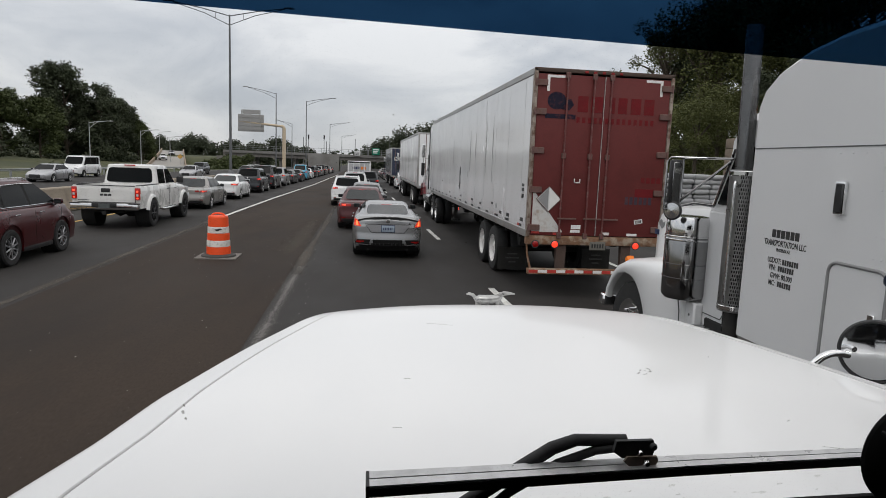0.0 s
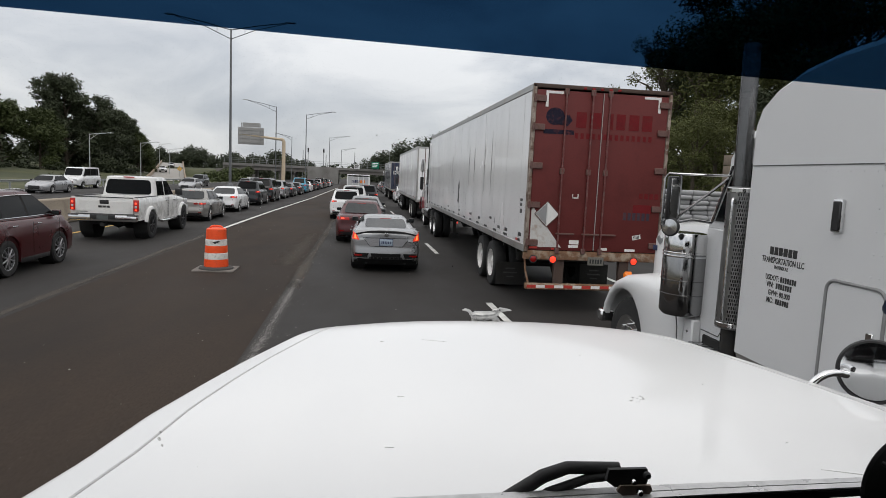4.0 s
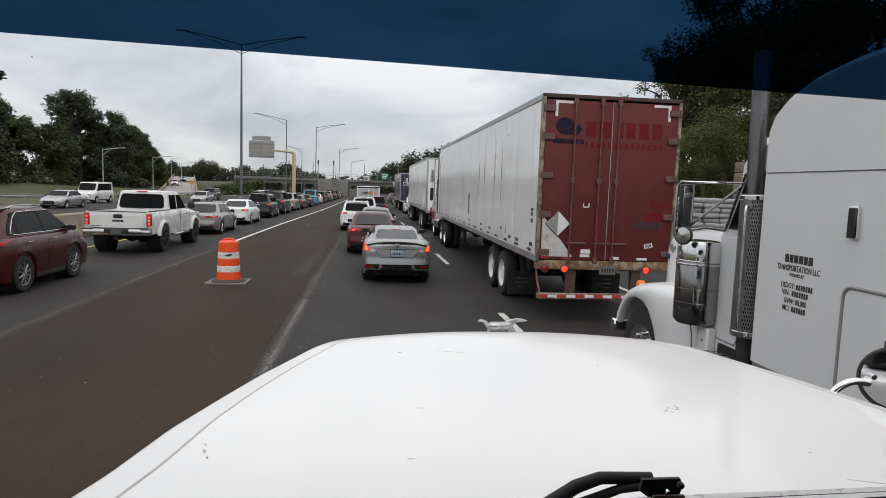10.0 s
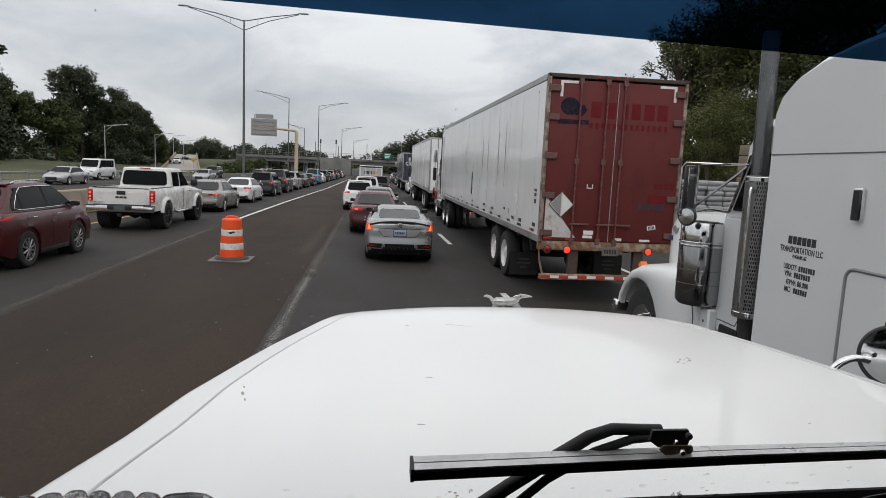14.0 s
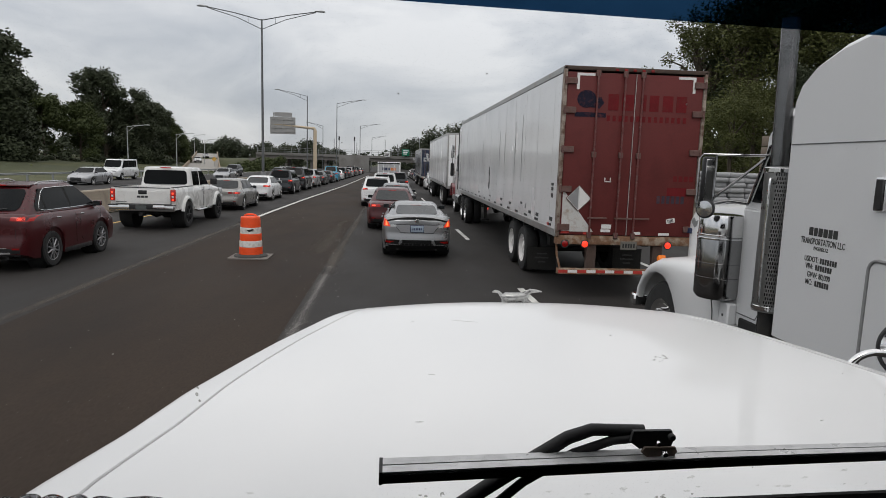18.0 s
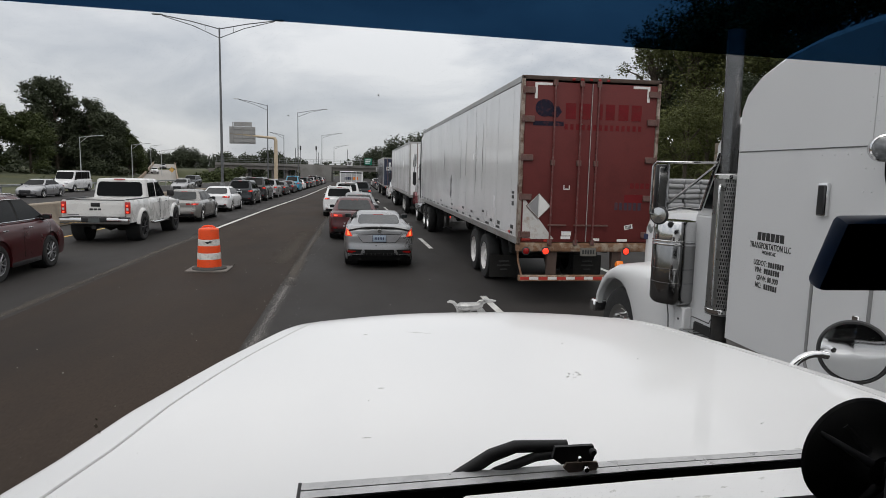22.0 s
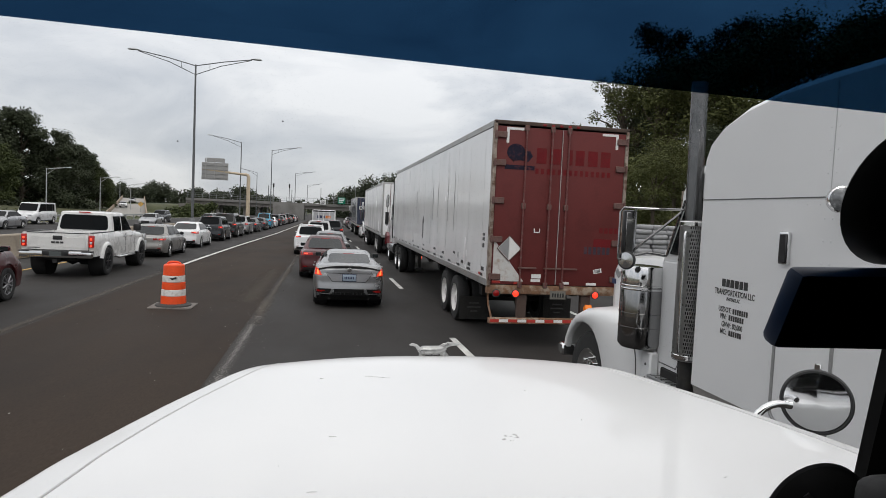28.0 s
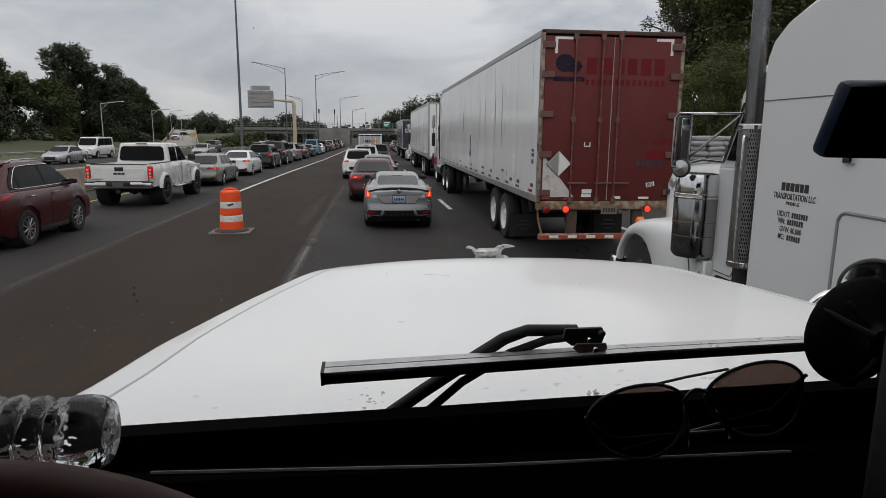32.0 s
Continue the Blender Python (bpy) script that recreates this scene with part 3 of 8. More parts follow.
# round convex mirror on the far fender
fm = empty("fender_mirror", pose(1.305, 2.733, 1.857) @ Matrix.Scale(0.9, 4))
tagged(fm, "round chrome-rimmed convex mirror on a bent arm beside the hood", "mirror")
face = look((0, 0, 0), (-1.52, -1.7, 0.12))  # -z of this pose points back at the driver
bm = mesh(); lathe(bm, [(0.0005, -0.012), (0.04, -0.0105), (0.075, -0.006), (0.103, 0.0)], face, 40, cap=False); part("mirror_glass", bm, mat("mirror_silver", (0.80, 0.81, 0.82), rough=0.08, metal=1.0, vary=0.02, rvary=0.01), fm, "convex mirror glass")
bm = mesh(); lathe(bm, [(0.101, -0.004), (0.108, -0.005), (0.113, 0.002), (0.110, 0.02), (0.08, 0.04), (0.03, 0.055), (0.001, 0.058)], face, 40, cap=False); part("shell", bm, PLASTIC, fm, "black mirror shell")
bm = mesh(); tube(bm, arc((-0.10, 0.0, -0.01), (-0.23, 0.0, 0.03), (-0.27, 0.02, -0.16), 9), 0.013, 10); part("arm", bm, CHROME, fm)

# ---- windscreen: pane, tinted strip, dirt on the glass, wiper ----
def screen(x, z, off=0.0):
    """A place on the raked pane; off moves towards the driver."""
    return Vector((x, 1.473 - 0.4 * (z - 2.238) - off * 0.93, z - off * 0.37))


ws = empty("windscreen", pose(0, 0, 0))
tagged(ws, "windscreen pane with a dark blue tinted strip and insect specks", "windscreen")
TINT = clear_mat("blue_tinted_film", (0.0105, 0.038, 0.085), gloss=0.006)
bm = mesh(); patch(bm, lambda u, v: screen(lerp(-1.05, 0.25, u), lerp(2.4745 - 0.018 * (lerp(-1.05, 0.25, u) + 0.65), 2.86, v), 0.002), 12, 2)
t_ob = part("tint_strip", bm, TINT, ws, "dark blue see-through sun strip"); t_ob.visible_shadow = False
bm = mesh(); patch(bm, lambda u, v: screen(lerp(-1.05, 0.25, u), lerp(2.03, 2.86, v)), 2, 2)
g_ob = part("pane", bm, clear_mat("clear_windscreen", (0.985, 0.99, 0.99), gloss=0.004), ws); g_ob.visible_shadow = False
SPLAT = clear_mat("insect_smear", (0.76, 0.76, 0.74), gloss=0.02, rough=0.6)
SPECK = mat("insect_speck", (0.05, 0.045, 0.04), rough=0.8, vary=0.3, scale=300)
SPECK_L = mat("pale_speck", (0.55, 0.55, 0.53), rough=0.8, vary=0.2, scale=300)


def fleck(x, z, r, material, name="insect_speck", squash=1.0, seed=0):
    rg = random.Random(seed)
    bm = mesh()
    n = 9
    ring = [(r * rg.uniform(0.6, 1.25) * math.cos(a), r * squash * rg.uniform(0.6, 1.25) * math.sin(a)) for a in (2 * math.pi * k / n for k in range(n))]
    rows = [[screen(x + dx * sc, z + dz * sc, 0.0025 + (0.0004 if sc < 1 else 0)) for dx, dz in ring] for sc in (1.0, 0.5)]
    loft(bm, rows, cap=True)
    ob = part(name, bm, material, ws)
    ob.visible_shadow = False


rg_s = random.Random(11)
for k in range(9):  # one star-shaped splat
    a = k * 0.75 + rg_s.uniform(-0.2, 0.2)
    d = rg_s.uniform(0.001, 0.006)
    fleck(-0.078 + d * math.cos(a), 2.238 + d * 0.7 * math.sin(a), rg_s.uniform(0.0005, 0.0013), SPLAT, "insect_smear", 0.6, k)
for k in range(10):  # a smear low down
    fleck(-0.25 + rg_s.uniform(-0.012, 0.012), 2.088 + rg_s.uniform(-0.008, 0.01), rg_s.uniform(0.001, 0.003), SPLAT, "insect_smear", 0.7, 40 + k)
for k in range(14):
    fleck(-0.02 + rg_s.uniform(-0.03, 0.03), 2.09 + rg_s.uniform(-0.006, 0.006), rg_s.uniform(0.001, 0.0035), SPLAT, "insect_smear", 0.6, 70 + k)
GRIME = clear_mat("dried_grime", (0.95, 0.95, 0.94), gloss=0.01, rough=0.7)
for k in range(24):
    gx_ = rg_s.uniform(-0.42, 0.15)
    fleck(gx_, 2.084 + 0.033 * (gx_ + 0.4) + abs(rg_s.gauss(0, 0.008)), rg_s.uniform(0.001, 0.0045), GRIME, "dried_grime", 0.45, 400 + k)
for k in range(3):
    fleck(-0.43 + rg_s.uniform(-0.003, 0.003), 2.21 - k * 0.006, rg_s.uniform(0.0006, 0.0014), SPLAT, "insect_smear", 1.3, 90 + k)
for k in range(26):
    fleck(rg_s.uniform(-0.62, 0.16), rg_s.uniform(2.09, 2.5), rg_s.uniform(0.0002, 0.0005), SPECK if rg_s.random() < 0.55 else SPECK_L, seed=200 + k)

wip = empty("windscreen_wiper", pose(0, 0, 0))
tagged(wip, "black wiper with a chrome-backed blade lying across the windscreen", "wiper")
WY = 1.533
wip.location = (0.006, 0, -0.015)
w0, w1 = Vector((-0.297, WY, 2.130)), Vector((0.30, WY - 0.012, 2.149))
WIPE = ((w0, 1.0), (w0.lerp(w1, 0.5) + Vector((0, 0, 0.002)), 0.8), (w1, 0.55))
bm = mesh()
for f0, f1 in ((0.0, 0.46), (0.54, 1.0)):  # the slanting back of the channel in two strips with a groove
    loft(bm, [[p + Vector((0, 0.012 - 0.022 * k * f, 0.0060 - 0.0020 * k * f - d)) for f, d in ((f0, 0.0), (f1, 0.0), (f1, 0.0012), (f0, 0.0012))] for p, k in WIPE])
part("blade_channel", bm, mat("scratched_aluminium", (0.52, 0.52, 0.52), rough=0.35, metal=0.45, vary=0.25, scale=40), wip, "bright metal blade channel")
bm = mesh()
loft(bm, [[p + Vector((0, dy, 0.003 * (1 - k) + dz)) for dy, dz in ((0.0065 - 0.013 * k, -0.0085 * k), (0.008, -0.007 * k), (0.0075, 0.001), (0.012 - 0.021 * k, 0.0005 * k))] for p, k in WIPE])
part("rubber", bm, RUBBER, wip)
bm = mesh(); prism(bm, [(WY - 0.0075, w0.z - 0.009), (WY + 0.009, w0.z - 0.008), (WY + 0.0125, w0.z + 0.0063), (WY - 0.0105, w0.z + 0.0042)], "x", w0.x - 0.0018, w0.x + 0.0012); part("end_cap", bm, RUBBER, wip)
bm = mesh(); tube(bm, [(-0.25, WY + 0.012, 2.074), (-0.205, WY + 0.013, 2.105), (-0.158, WY + 0.014, 2.135), (-0.13, WY + 0.014, 2.153), (-0.108, WY + 0.014, 2.1605), (-0.06, WY + 0.014, 2.1595)], [0.0068, 0.0068, 0.0066, 0.0062, 0.0058, 0.0055], 10); part("arm", bm, RUBBER, wip, smooth=60)
bm = mesh(); tube(bm, [(-0.215, WY + 0.01, 2.074), (-0.17, WY + 0.01, 2.113), (-0.125, WY + 0.01, 2.14), (-0.09, WY + 0.01, 2.152), (-0.06, WY + 0.01, 2.155)], 0.0042, 10); part("stay", bm, RUBBER, wip, smooth=60)
bm = mesh(); prism(bm, [(-0.076, 2.1662), (-0.041, 2.1665), (-0.039, 2.158), (-0.041, 2.1515), (-0.070, 2.150), (-0.078, 2.156)], "y", WY - 0.003, WY + 0.001); part("bracket", bm, RUBBER, wip)
bm = mesh(); prism(bm, [(-0.066, 2.1525), (-0.038, 2.1525), (-0.0365, 2.1485), (-0.039, 2.1435), (-0.063, 2.143), (-0.069, 2.148)], "y", WY - 0.006, WY - 0.0035); part("clip", bm, mat("rusty_clip", (0.24, 0.185, 0.15), rough=0.8, vary=0.4, scale=80, bump=0.001), wip, "rusty brown clip")
for bx, bz, br in ((-0.043, 2.1625, 0.0034), (-0.055, 2.157, 0.0028), (-0.050, 2.1485, 0.0032)):
    bm = mesh(); lathe(bm, [(0.0001, 0.004), (br * 0.7, 0.004), (br, 0.002), (br, 0.0)], pose(bx, WY - 0.009 if bz < 2.15 else WY - 0.006, bz, 90), 10); part("bolt", bm, CHROME if br < 0.0033 else RUBBER, wip)

# ---- cab interior ----
cab = empty("cab_lining", pose(0, 0, 0))
tagged(cab, "dash and windscreen frame coloured as deep shade, boxed in by unseen panels", "cab interior", kind="structure")
def sill(u, off, dz):
    x = lerp(-1.15, 1.0, u)
    return screen(x, 2.079 + 0.033 * (x + 0.4) + dz, off)


GASKET = [(0.008, 0.0), (0.018, -0.003), (0.022, -0.012), (0.024, -0.09), (-0.02, -0.10), (-0.025, -0.04), (-0.01, -0.018)]
# near-zero black: the cab's deep shade is put into dash and pillar colour
SHADE = mat("deep_shade_black", (0.0025, 0.0025, 0.0025), rough=0.9, vary=0.2, scale=10, fine=200, spec=0.02)
bm = mesh(); loft(bm, [[sill(k / 20, o, dz + 0.0012 * noise.noise((k * 1.7, 0, 0))) for o, dz in GASKET] for k in range(21)]); part("lower_gasket", bm, mat("dull_gasket_rubber", (0.010, 0.010, 0.010), rough=0.9, vary=0.3, scale=20, spec=0.05), cab)
DASH_PROFILE = [(1.56, 2.035), (1.515, 2.0325), (1.505, 2.0415), (1.497, 2.043), (1.490, 2.0395), (1.483, 2.02), (1.46, 1.99), (1.30, 1.97), (1.22, 1.92), (1.20, 1.6), (1.56, 1.6)]
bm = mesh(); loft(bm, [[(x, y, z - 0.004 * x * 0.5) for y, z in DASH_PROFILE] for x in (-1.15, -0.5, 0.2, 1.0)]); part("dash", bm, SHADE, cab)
# the post, carried on as a wide dark panel that closes the cab
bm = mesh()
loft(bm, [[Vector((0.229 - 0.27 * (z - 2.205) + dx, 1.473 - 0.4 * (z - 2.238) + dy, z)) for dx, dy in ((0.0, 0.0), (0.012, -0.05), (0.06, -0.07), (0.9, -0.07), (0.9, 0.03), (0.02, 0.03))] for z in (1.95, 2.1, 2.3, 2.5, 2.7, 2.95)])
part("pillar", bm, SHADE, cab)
# windowless panels out of view, added to keep light off the dash
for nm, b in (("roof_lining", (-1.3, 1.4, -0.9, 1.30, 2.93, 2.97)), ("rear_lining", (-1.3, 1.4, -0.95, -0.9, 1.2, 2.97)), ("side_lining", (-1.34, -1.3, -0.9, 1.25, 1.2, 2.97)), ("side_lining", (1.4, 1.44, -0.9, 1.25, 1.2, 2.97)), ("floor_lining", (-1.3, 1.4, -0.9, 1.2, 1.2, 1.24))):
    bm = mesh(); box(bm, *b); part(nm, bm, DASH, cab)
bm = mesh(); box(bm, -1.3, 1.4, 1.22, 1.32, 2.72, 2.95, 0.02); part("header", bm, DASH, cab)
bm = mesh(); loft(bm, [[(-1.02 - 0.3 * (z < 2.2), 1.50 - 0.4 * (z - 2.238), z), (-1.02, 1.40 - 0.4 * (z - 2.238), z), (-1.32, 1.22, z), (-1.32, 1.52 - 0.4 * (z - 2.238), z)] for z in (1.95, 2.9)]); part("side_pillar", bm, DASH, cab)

# a paler tube drawn in as the highlight along the dash edge
bm = mesh(); tube(bm, [(-0.381, 1.36, 2.122), (-0.174, 1.36, 2.116), (0.037, 1.36, 2.115)], 0.0016, 6); part("dash_edge", bm, mat("dash_glint_grey", (0.10, 0.10, 0.10), rough=0.5, vary=0.3, scale=30), cab)
# white outside of the cab: flank, roof and cowl
shell = empty("cab_shell", pose(0, 0, 0))
tagged(shell, "white outside panels of the truck's own cab", "cab", kind="structure")
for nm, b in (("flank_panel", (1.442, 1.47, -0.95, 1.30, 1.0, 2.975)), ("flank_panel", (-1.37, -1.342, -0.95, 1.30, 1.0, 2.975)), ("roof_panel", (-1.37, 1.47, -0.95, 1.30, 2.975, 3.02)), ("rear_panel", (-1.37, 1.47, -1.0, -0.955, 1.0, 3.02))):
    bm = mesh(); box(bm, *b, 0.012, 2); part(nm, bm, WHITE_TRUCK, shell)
bm = mesh(); box(bm, 1.471, 1.476, 0.10, 1.05, 2.0, 2.75, 0.004); part("door_window", bm, DARK_GLASS, shell)
for nm, b in (("header_panel", (-1.37, 1.47, 1.305, 1.37, 2.80, 3.02)), ("corner_post", (1.15, 1.47, 1.305, 1.52, 1.7, 2.79))):
    bm = mesh(); box(bm, *b, 0.02, 2); part(nm, bm, WHITE_TRUCK, shell)
bm = mesh(); box(bm, 0.30, 1.30, 1.585, 1.60, 1.84, 2.02, 0.006); part("cowl_panel", bm, WHITE_TRUCK, shell)

# steering wheel
sw = empty("steering_wheel", pose(-0.412, 1.03, 2.099, 24))
tagged(sw, "dark brown steering wheel rim close to the dash", "steering wheel")
bm = mesh()
loft(bm, [[Vector(((0.215 + 0.018 * math.cos(b)) * math.cos(a), (0.215 + 0.018 * math.cos(b)) * math.sin(a), 0.018 * math.sin(b))) for b in (2 * math.pi * j / 12 for j in range(12))] for a in (2 * math.pi * k / 120 for k in range(121))], cap=False)
part("rim", bm, mat("brown_leather_rim", (0.060, 0.022, 0.015), spec=0.12, rough=0.5, vary=0.12, scale=20, fine=400), sw)
for a in (math.radians(20), math.radians(160), math.radians(270)):
    bm = mesh(); tube(bm, [(0.05 * math.cos(a), 0.05 * math.sin(a), -0.03), (0.21 * math.cos(a), 0.21 * math.sin(a), -0.004)], 0.012, 8); part("spoke", bm, PLASTIC, sw)
bm = mesh(); lathe(bm, [(0.001, -0.015), (0.055, -0.02), (0.065, -0.035), (0.05, -0.09), (0.03, -0.3)], None, 20); part("hub", bm, PLASTIC, sw)

# plastic bottle on the dash
BOTTLE = bpy.data.materials.new("clear_bottle_plastic")
BOTTLE.use_nodes = True
b_n, b_l = BOTTLE.node_tree.nodes, BOTTLE.node_tree.links
b_in = b_n["Principled BSDF"].inputs
b_in["Base Color"].default_value = (0.92, 0.93, 0.94, 1)
b_in["Transmission Weight"].default_value, b_in["IOR"].default_value, b_in["Roughness"].default_value = 1.0, 1.38, 0.02
b_co, b_t, b_bp = b_n.new("ShaderNodeTexCoord"), b_n.new("ShaderNodeTexNoise"), b_n.new("ShaderNodeBump")
b_t.inputs["Scale"].default_value, b_t.inputs["Detail"].default_value = 60, 2
b_bp.inputs["Strength"].default_value, b_bp.inputs["Distance"].default_value = 0.8, 0.004
b_l.new(b_co.outputs["Object"], b_t.inputs["Vector"]); b_l.new(b_t.outputs["Fac"], b_bp.inputs["Height"]); b_l.new(b_bp.outputs[0], b_in["Normal"])
bt = empty("plastic_bottle", pose(-0.447, 1.466, 2.099, 0, 0, 0))
tagged(bt, "ribbed clear plastic bottle lying on the dash", "bottle")
bm = mesh()
prof = [(0.001, 0.007), (0.012, 0.004), (0.019, 0.0), (0.0245, 0.002), (0.028, 0.009), (0.0295, 0.02), (0.0295, 0.03)]
for k in range(9):
    h = 0.034 + k * 0.018
    prof += [(0.0295, h), (0.0288, h + 0.003), (0.0245, h + 0.0065), (0.0245, h + 0.0085), (0.0288, h + 0.012), (0.0295, h + 0.0145)]
prof += [(0.029, 0.21), (0.02, 0.235), (0.0135, 0.25), (0.0135, 0.262)]
lathe(bm, prof, pose(0, 0, 0, 0, -90, 0), 28)
for v_ in bm.verts:  # dented wall
    d_ = noise.noise(v_.co * 28) * 0.0028
    v_.co.y += d_ * (1 if v_.co.y > 0 else -1); v_.co.z += d_ * (1 if v_.co.z > 0 else -1)
part("bottle_wall", bm, BOTTLE, bt, smooth=50)
bm = mesh(); lathe(bm, [(0.0146, 0.25), (0.0146, 0.268), (0.001, 0.269)], pose(0, 0, 0, 0, -90, 0), 20); part("cap", bm, SIGN_WHITE, bt, "white screw cap")

# sunglasses
sg = empty("sunglasses", pose(-0.03, 1.362, 2.146, -8, -11, -4) @ Matrix.Scale(1.12, 4))
tagged(sg, "thin-framed aviator sunglasses with dark lenses on the dash", "sunglasses")
LENS = clear_mat("brown_lens", (0.30, 0.24, 0.22), gloss=0.03)
for side in (-1, 1):
    bm = mesh()
    out = [(side * 0.036 + 0.0305 * math.cos(a) * (1.0 if math.sin(a) > 0 else 0.93), 0.0035 * math.cos(a * 2), 0.004 + (0.020 if math.sin(a) > 0 else 0.024) * math.sin(a)) for a in (2 * math.pi * k / 32 for k in range(32))]
    loft(bm, [[Vector(p) + Vector((0, dy, 0)) for p in out] for dy in (0, 0.0018)]); part("lens", bm, LENS, sg, "smoky brown lens")
    bm = mesh(); tube(bm, out + [out[0]], 0.0011, 6, cap=False); part("rim", bm, PLASTIC, sg)
    bm = mesh(); tube(bm, arc((side * 0.066, 0.0, 0.010), (side * 0.070, 0.008, 0.008), (side * 0.05, 0.014, -0.012), 6) + [Vector((-side * 0.045, 0.016 + 0.003 * side, -0.022))], 0.0012, 6); part("temple", bm, PLASTIC, sg)
    bm = mesh(); tube(bm, [(side * 0.008, 0, 0.006), (side * 0.011, -0.006, -0.004), (side * 0.014, -0.006, -0.016)], [0.0008, 0.0016, 0.0022], 6); part("nose_pad", bm, CHROME, sg, "clear nose pad on a bright wire")
bm = mesh(); tube(bm, arc((-0.0085, 0, 0.008), (0, 0, 0.02), (0.0085, 0, 0.008), 8), 0.0011, 6); part("bridge", bm, PLASTIC, sg)
bm = mesh(); tube(bm, [(-0.028, 0, 0.0215), (-0.004, 0, 0.0225), (0.021, 0, 0.0225)], 0.0009, 6); part("brow_bar", bm, PLASTIC, sg)

# lower suction-cup mount with its box, and the upper one with a dark screen
DEEP = mat("deep_black_plastic", (0.004, 0.004, 0.0045), rough=0.55, vary=0.2, scale=30, fine=300)


def cup_frame(x, z):
    return Matrix.Translation(screen(x, z, 0.003)) @ pose(0, 0, 0, 90 + 21.8, 0, 0)  # local z points into the cab


mt = empty("suction_mount", Matrix.Translation(screen(0.178, 2.167, 0.021)) @ pose(0, 0, 0, 93, 0, 0))
tagged(mt, "black suction-cup mount holding a boxy device at the windscreen", "device mount")
CUP = [(r * 1.02, h) for r, h in ((0.047, 0.0), (0.0485, 0.002), (0.046, 0.005), (0.040, 0.010), (0.030, 0.017), (0.018, 0.022), (0.012, 0.032), (0.001, 0.034))]
bm = mesh(); lathe(bm, [(r, h) for r, h in CUP], None, 40); part("cup", bm, DEEP, mt)
bm = mesh(); prism(bm, rrect(0.016, 0.02, 0.006, 3, 0.0, -0.043), "z", 0.0, 0.004); part("release_tab", bm, DEEP, mt)
bm = mesh(); tube(bm, [(-0.022, 0.03, 0.012), (-0.008, 0.012, 0.022), (0.004, -0.002, 0.03), (0.02, -0.008, 0.036)], [0.003, 0.005, 0.006, 0.007], 8); part("lever", bm, PLASTIC, mt)
CUP_GREY = mat("lighter_cup_plastic", (0.022, 0.022, 0.024), rough=0.45, vary=0.3, scale=60)
for a_ in (35, 150, 265):
    bm = mesh(); ca, sa = math.cos(radians(a_)), math.sin(radians(a_))
    tube(bm, [(0.012 * ca, 0.012 * sa, 0.031), (0.024 * ca, 0.024 * sa, 0.025), (0.038 * ca, 0.038 * sa, 0.0145), (0.045 * ca, 0.045 * sa, 0.007)], [0.004, 0.0032, 0.0024, 0.0016], 8); part("rib", bm, CUP_GREY, mt, "lighter grey rib", smooth=60)
bm = mesh(); lathe(bm, [(0.0475, 0.0012), (0.0500, 0.0024), (0.0480, 0.0045)], None, 40, cap=False); part("lip", bm, CUP_GREY, mt, "lighter grey lip", smooth=60)
bm = mesh(); tube(bm, [(0, 0, 0.03), (0.03, 0.0, 0.045), (0.055, 0.0, 0.06)], 0.009, 10); part("arm", bm, DEEP, mt)
bm = mesh(); box(bm, -0.031, 0.135, -0.13, 0.072, 0.052, 0.10, 0.014, 3); dev = part("device_body", bm, mat("soft_black_plastic", (0.006, 0.006, 0.0065), rough=0.7, vary=0.15, scale=30, fine=400, bump=0.0004), mt, "rounded black device body")
dev.matrix_basis = Matrix.Translation((0, 0.092, 0.075)) @ Matrix.Rotation(radians(-3), 4, "X") @ Matrix.Translation((0, -0.092, -0.075))

sc = empty("dash_screen", cup_frame(0.153, 2.4165))
tagged(sc, "dark switched-off screen hanging from a black suction cup", "screen")
bm = mesh(); lathe(bm, CUP, None, 40); part("cup", bm, DEEP, sc)
bm = mesh(); prism(bm, rrect(0.018, 0.03, 0.006, 3, 0.004, 0.048), "z", 0.0, 0.006); part("release_tab", bm, DEEP, sc)
bm = mesh(); tube(bm, [(0, 0, 0.03), (0.005, -0.03, 0.034), (0.01, -0.06, 0.02)], 0.008, 10); part("arm", bm, DEEP, sc)
bm = mesh()
poly_s = [(-0.075, -0.049), (0.08, -0.046), (0.08, -0.106), (-0.076, -0.104)]
loft(bm, [[(x, y, z) for x, y in poly_s] for z in (0.006, 0.022)])
bmesh.ops.bevel(bm, geom=list(bm.edges), offset=0.005, segments=2, profile=0.5, affect="EDGES")
part("screen_body", bm, mat("navy_screen", (0.003, 0.0125, 0.036), rough=0.35, vary=0.25, scale=6, spec=0.12, rvary=0.03), sc, "dark navy screen body")

# ---- heavy vehicles: shared parts ----
RUST = mat("rusty_frame", (0.19, 0.10, 0.055), rough=0.85, vary=0.4, scale=6, fine=60, bump=0.003, stain=(0.36, 0.30, 0.23), stain_amount=0.9, stain_scale=5, stain_edge=(0.5, 0.65))
RUST_DARK = mat("dark_rust", (0.075, 0.05, 0.04), rough=0.9, vary=0.4, scale=8, fine=60, bump=0.003)
FRAME_BLACK = mat("chassis_black", (0.02, 0.02, 0.02), rough=0.8, vary=0.3, scale=4, fine=40, stain=(0.06, 0.05, 0.04), stain_amount=0.6, stain_scale=3)
POST_WORN = mat("worn_cream_post", (0.30, 0.25, 0.21), rough=0.8, vary=0.3, scale=5, fine=50, bump=0.002, stain=(0.10, 0.05, 0.03), stain_amount=0.95, stain_scale=4, stain_edge=(0.46, 0.6))
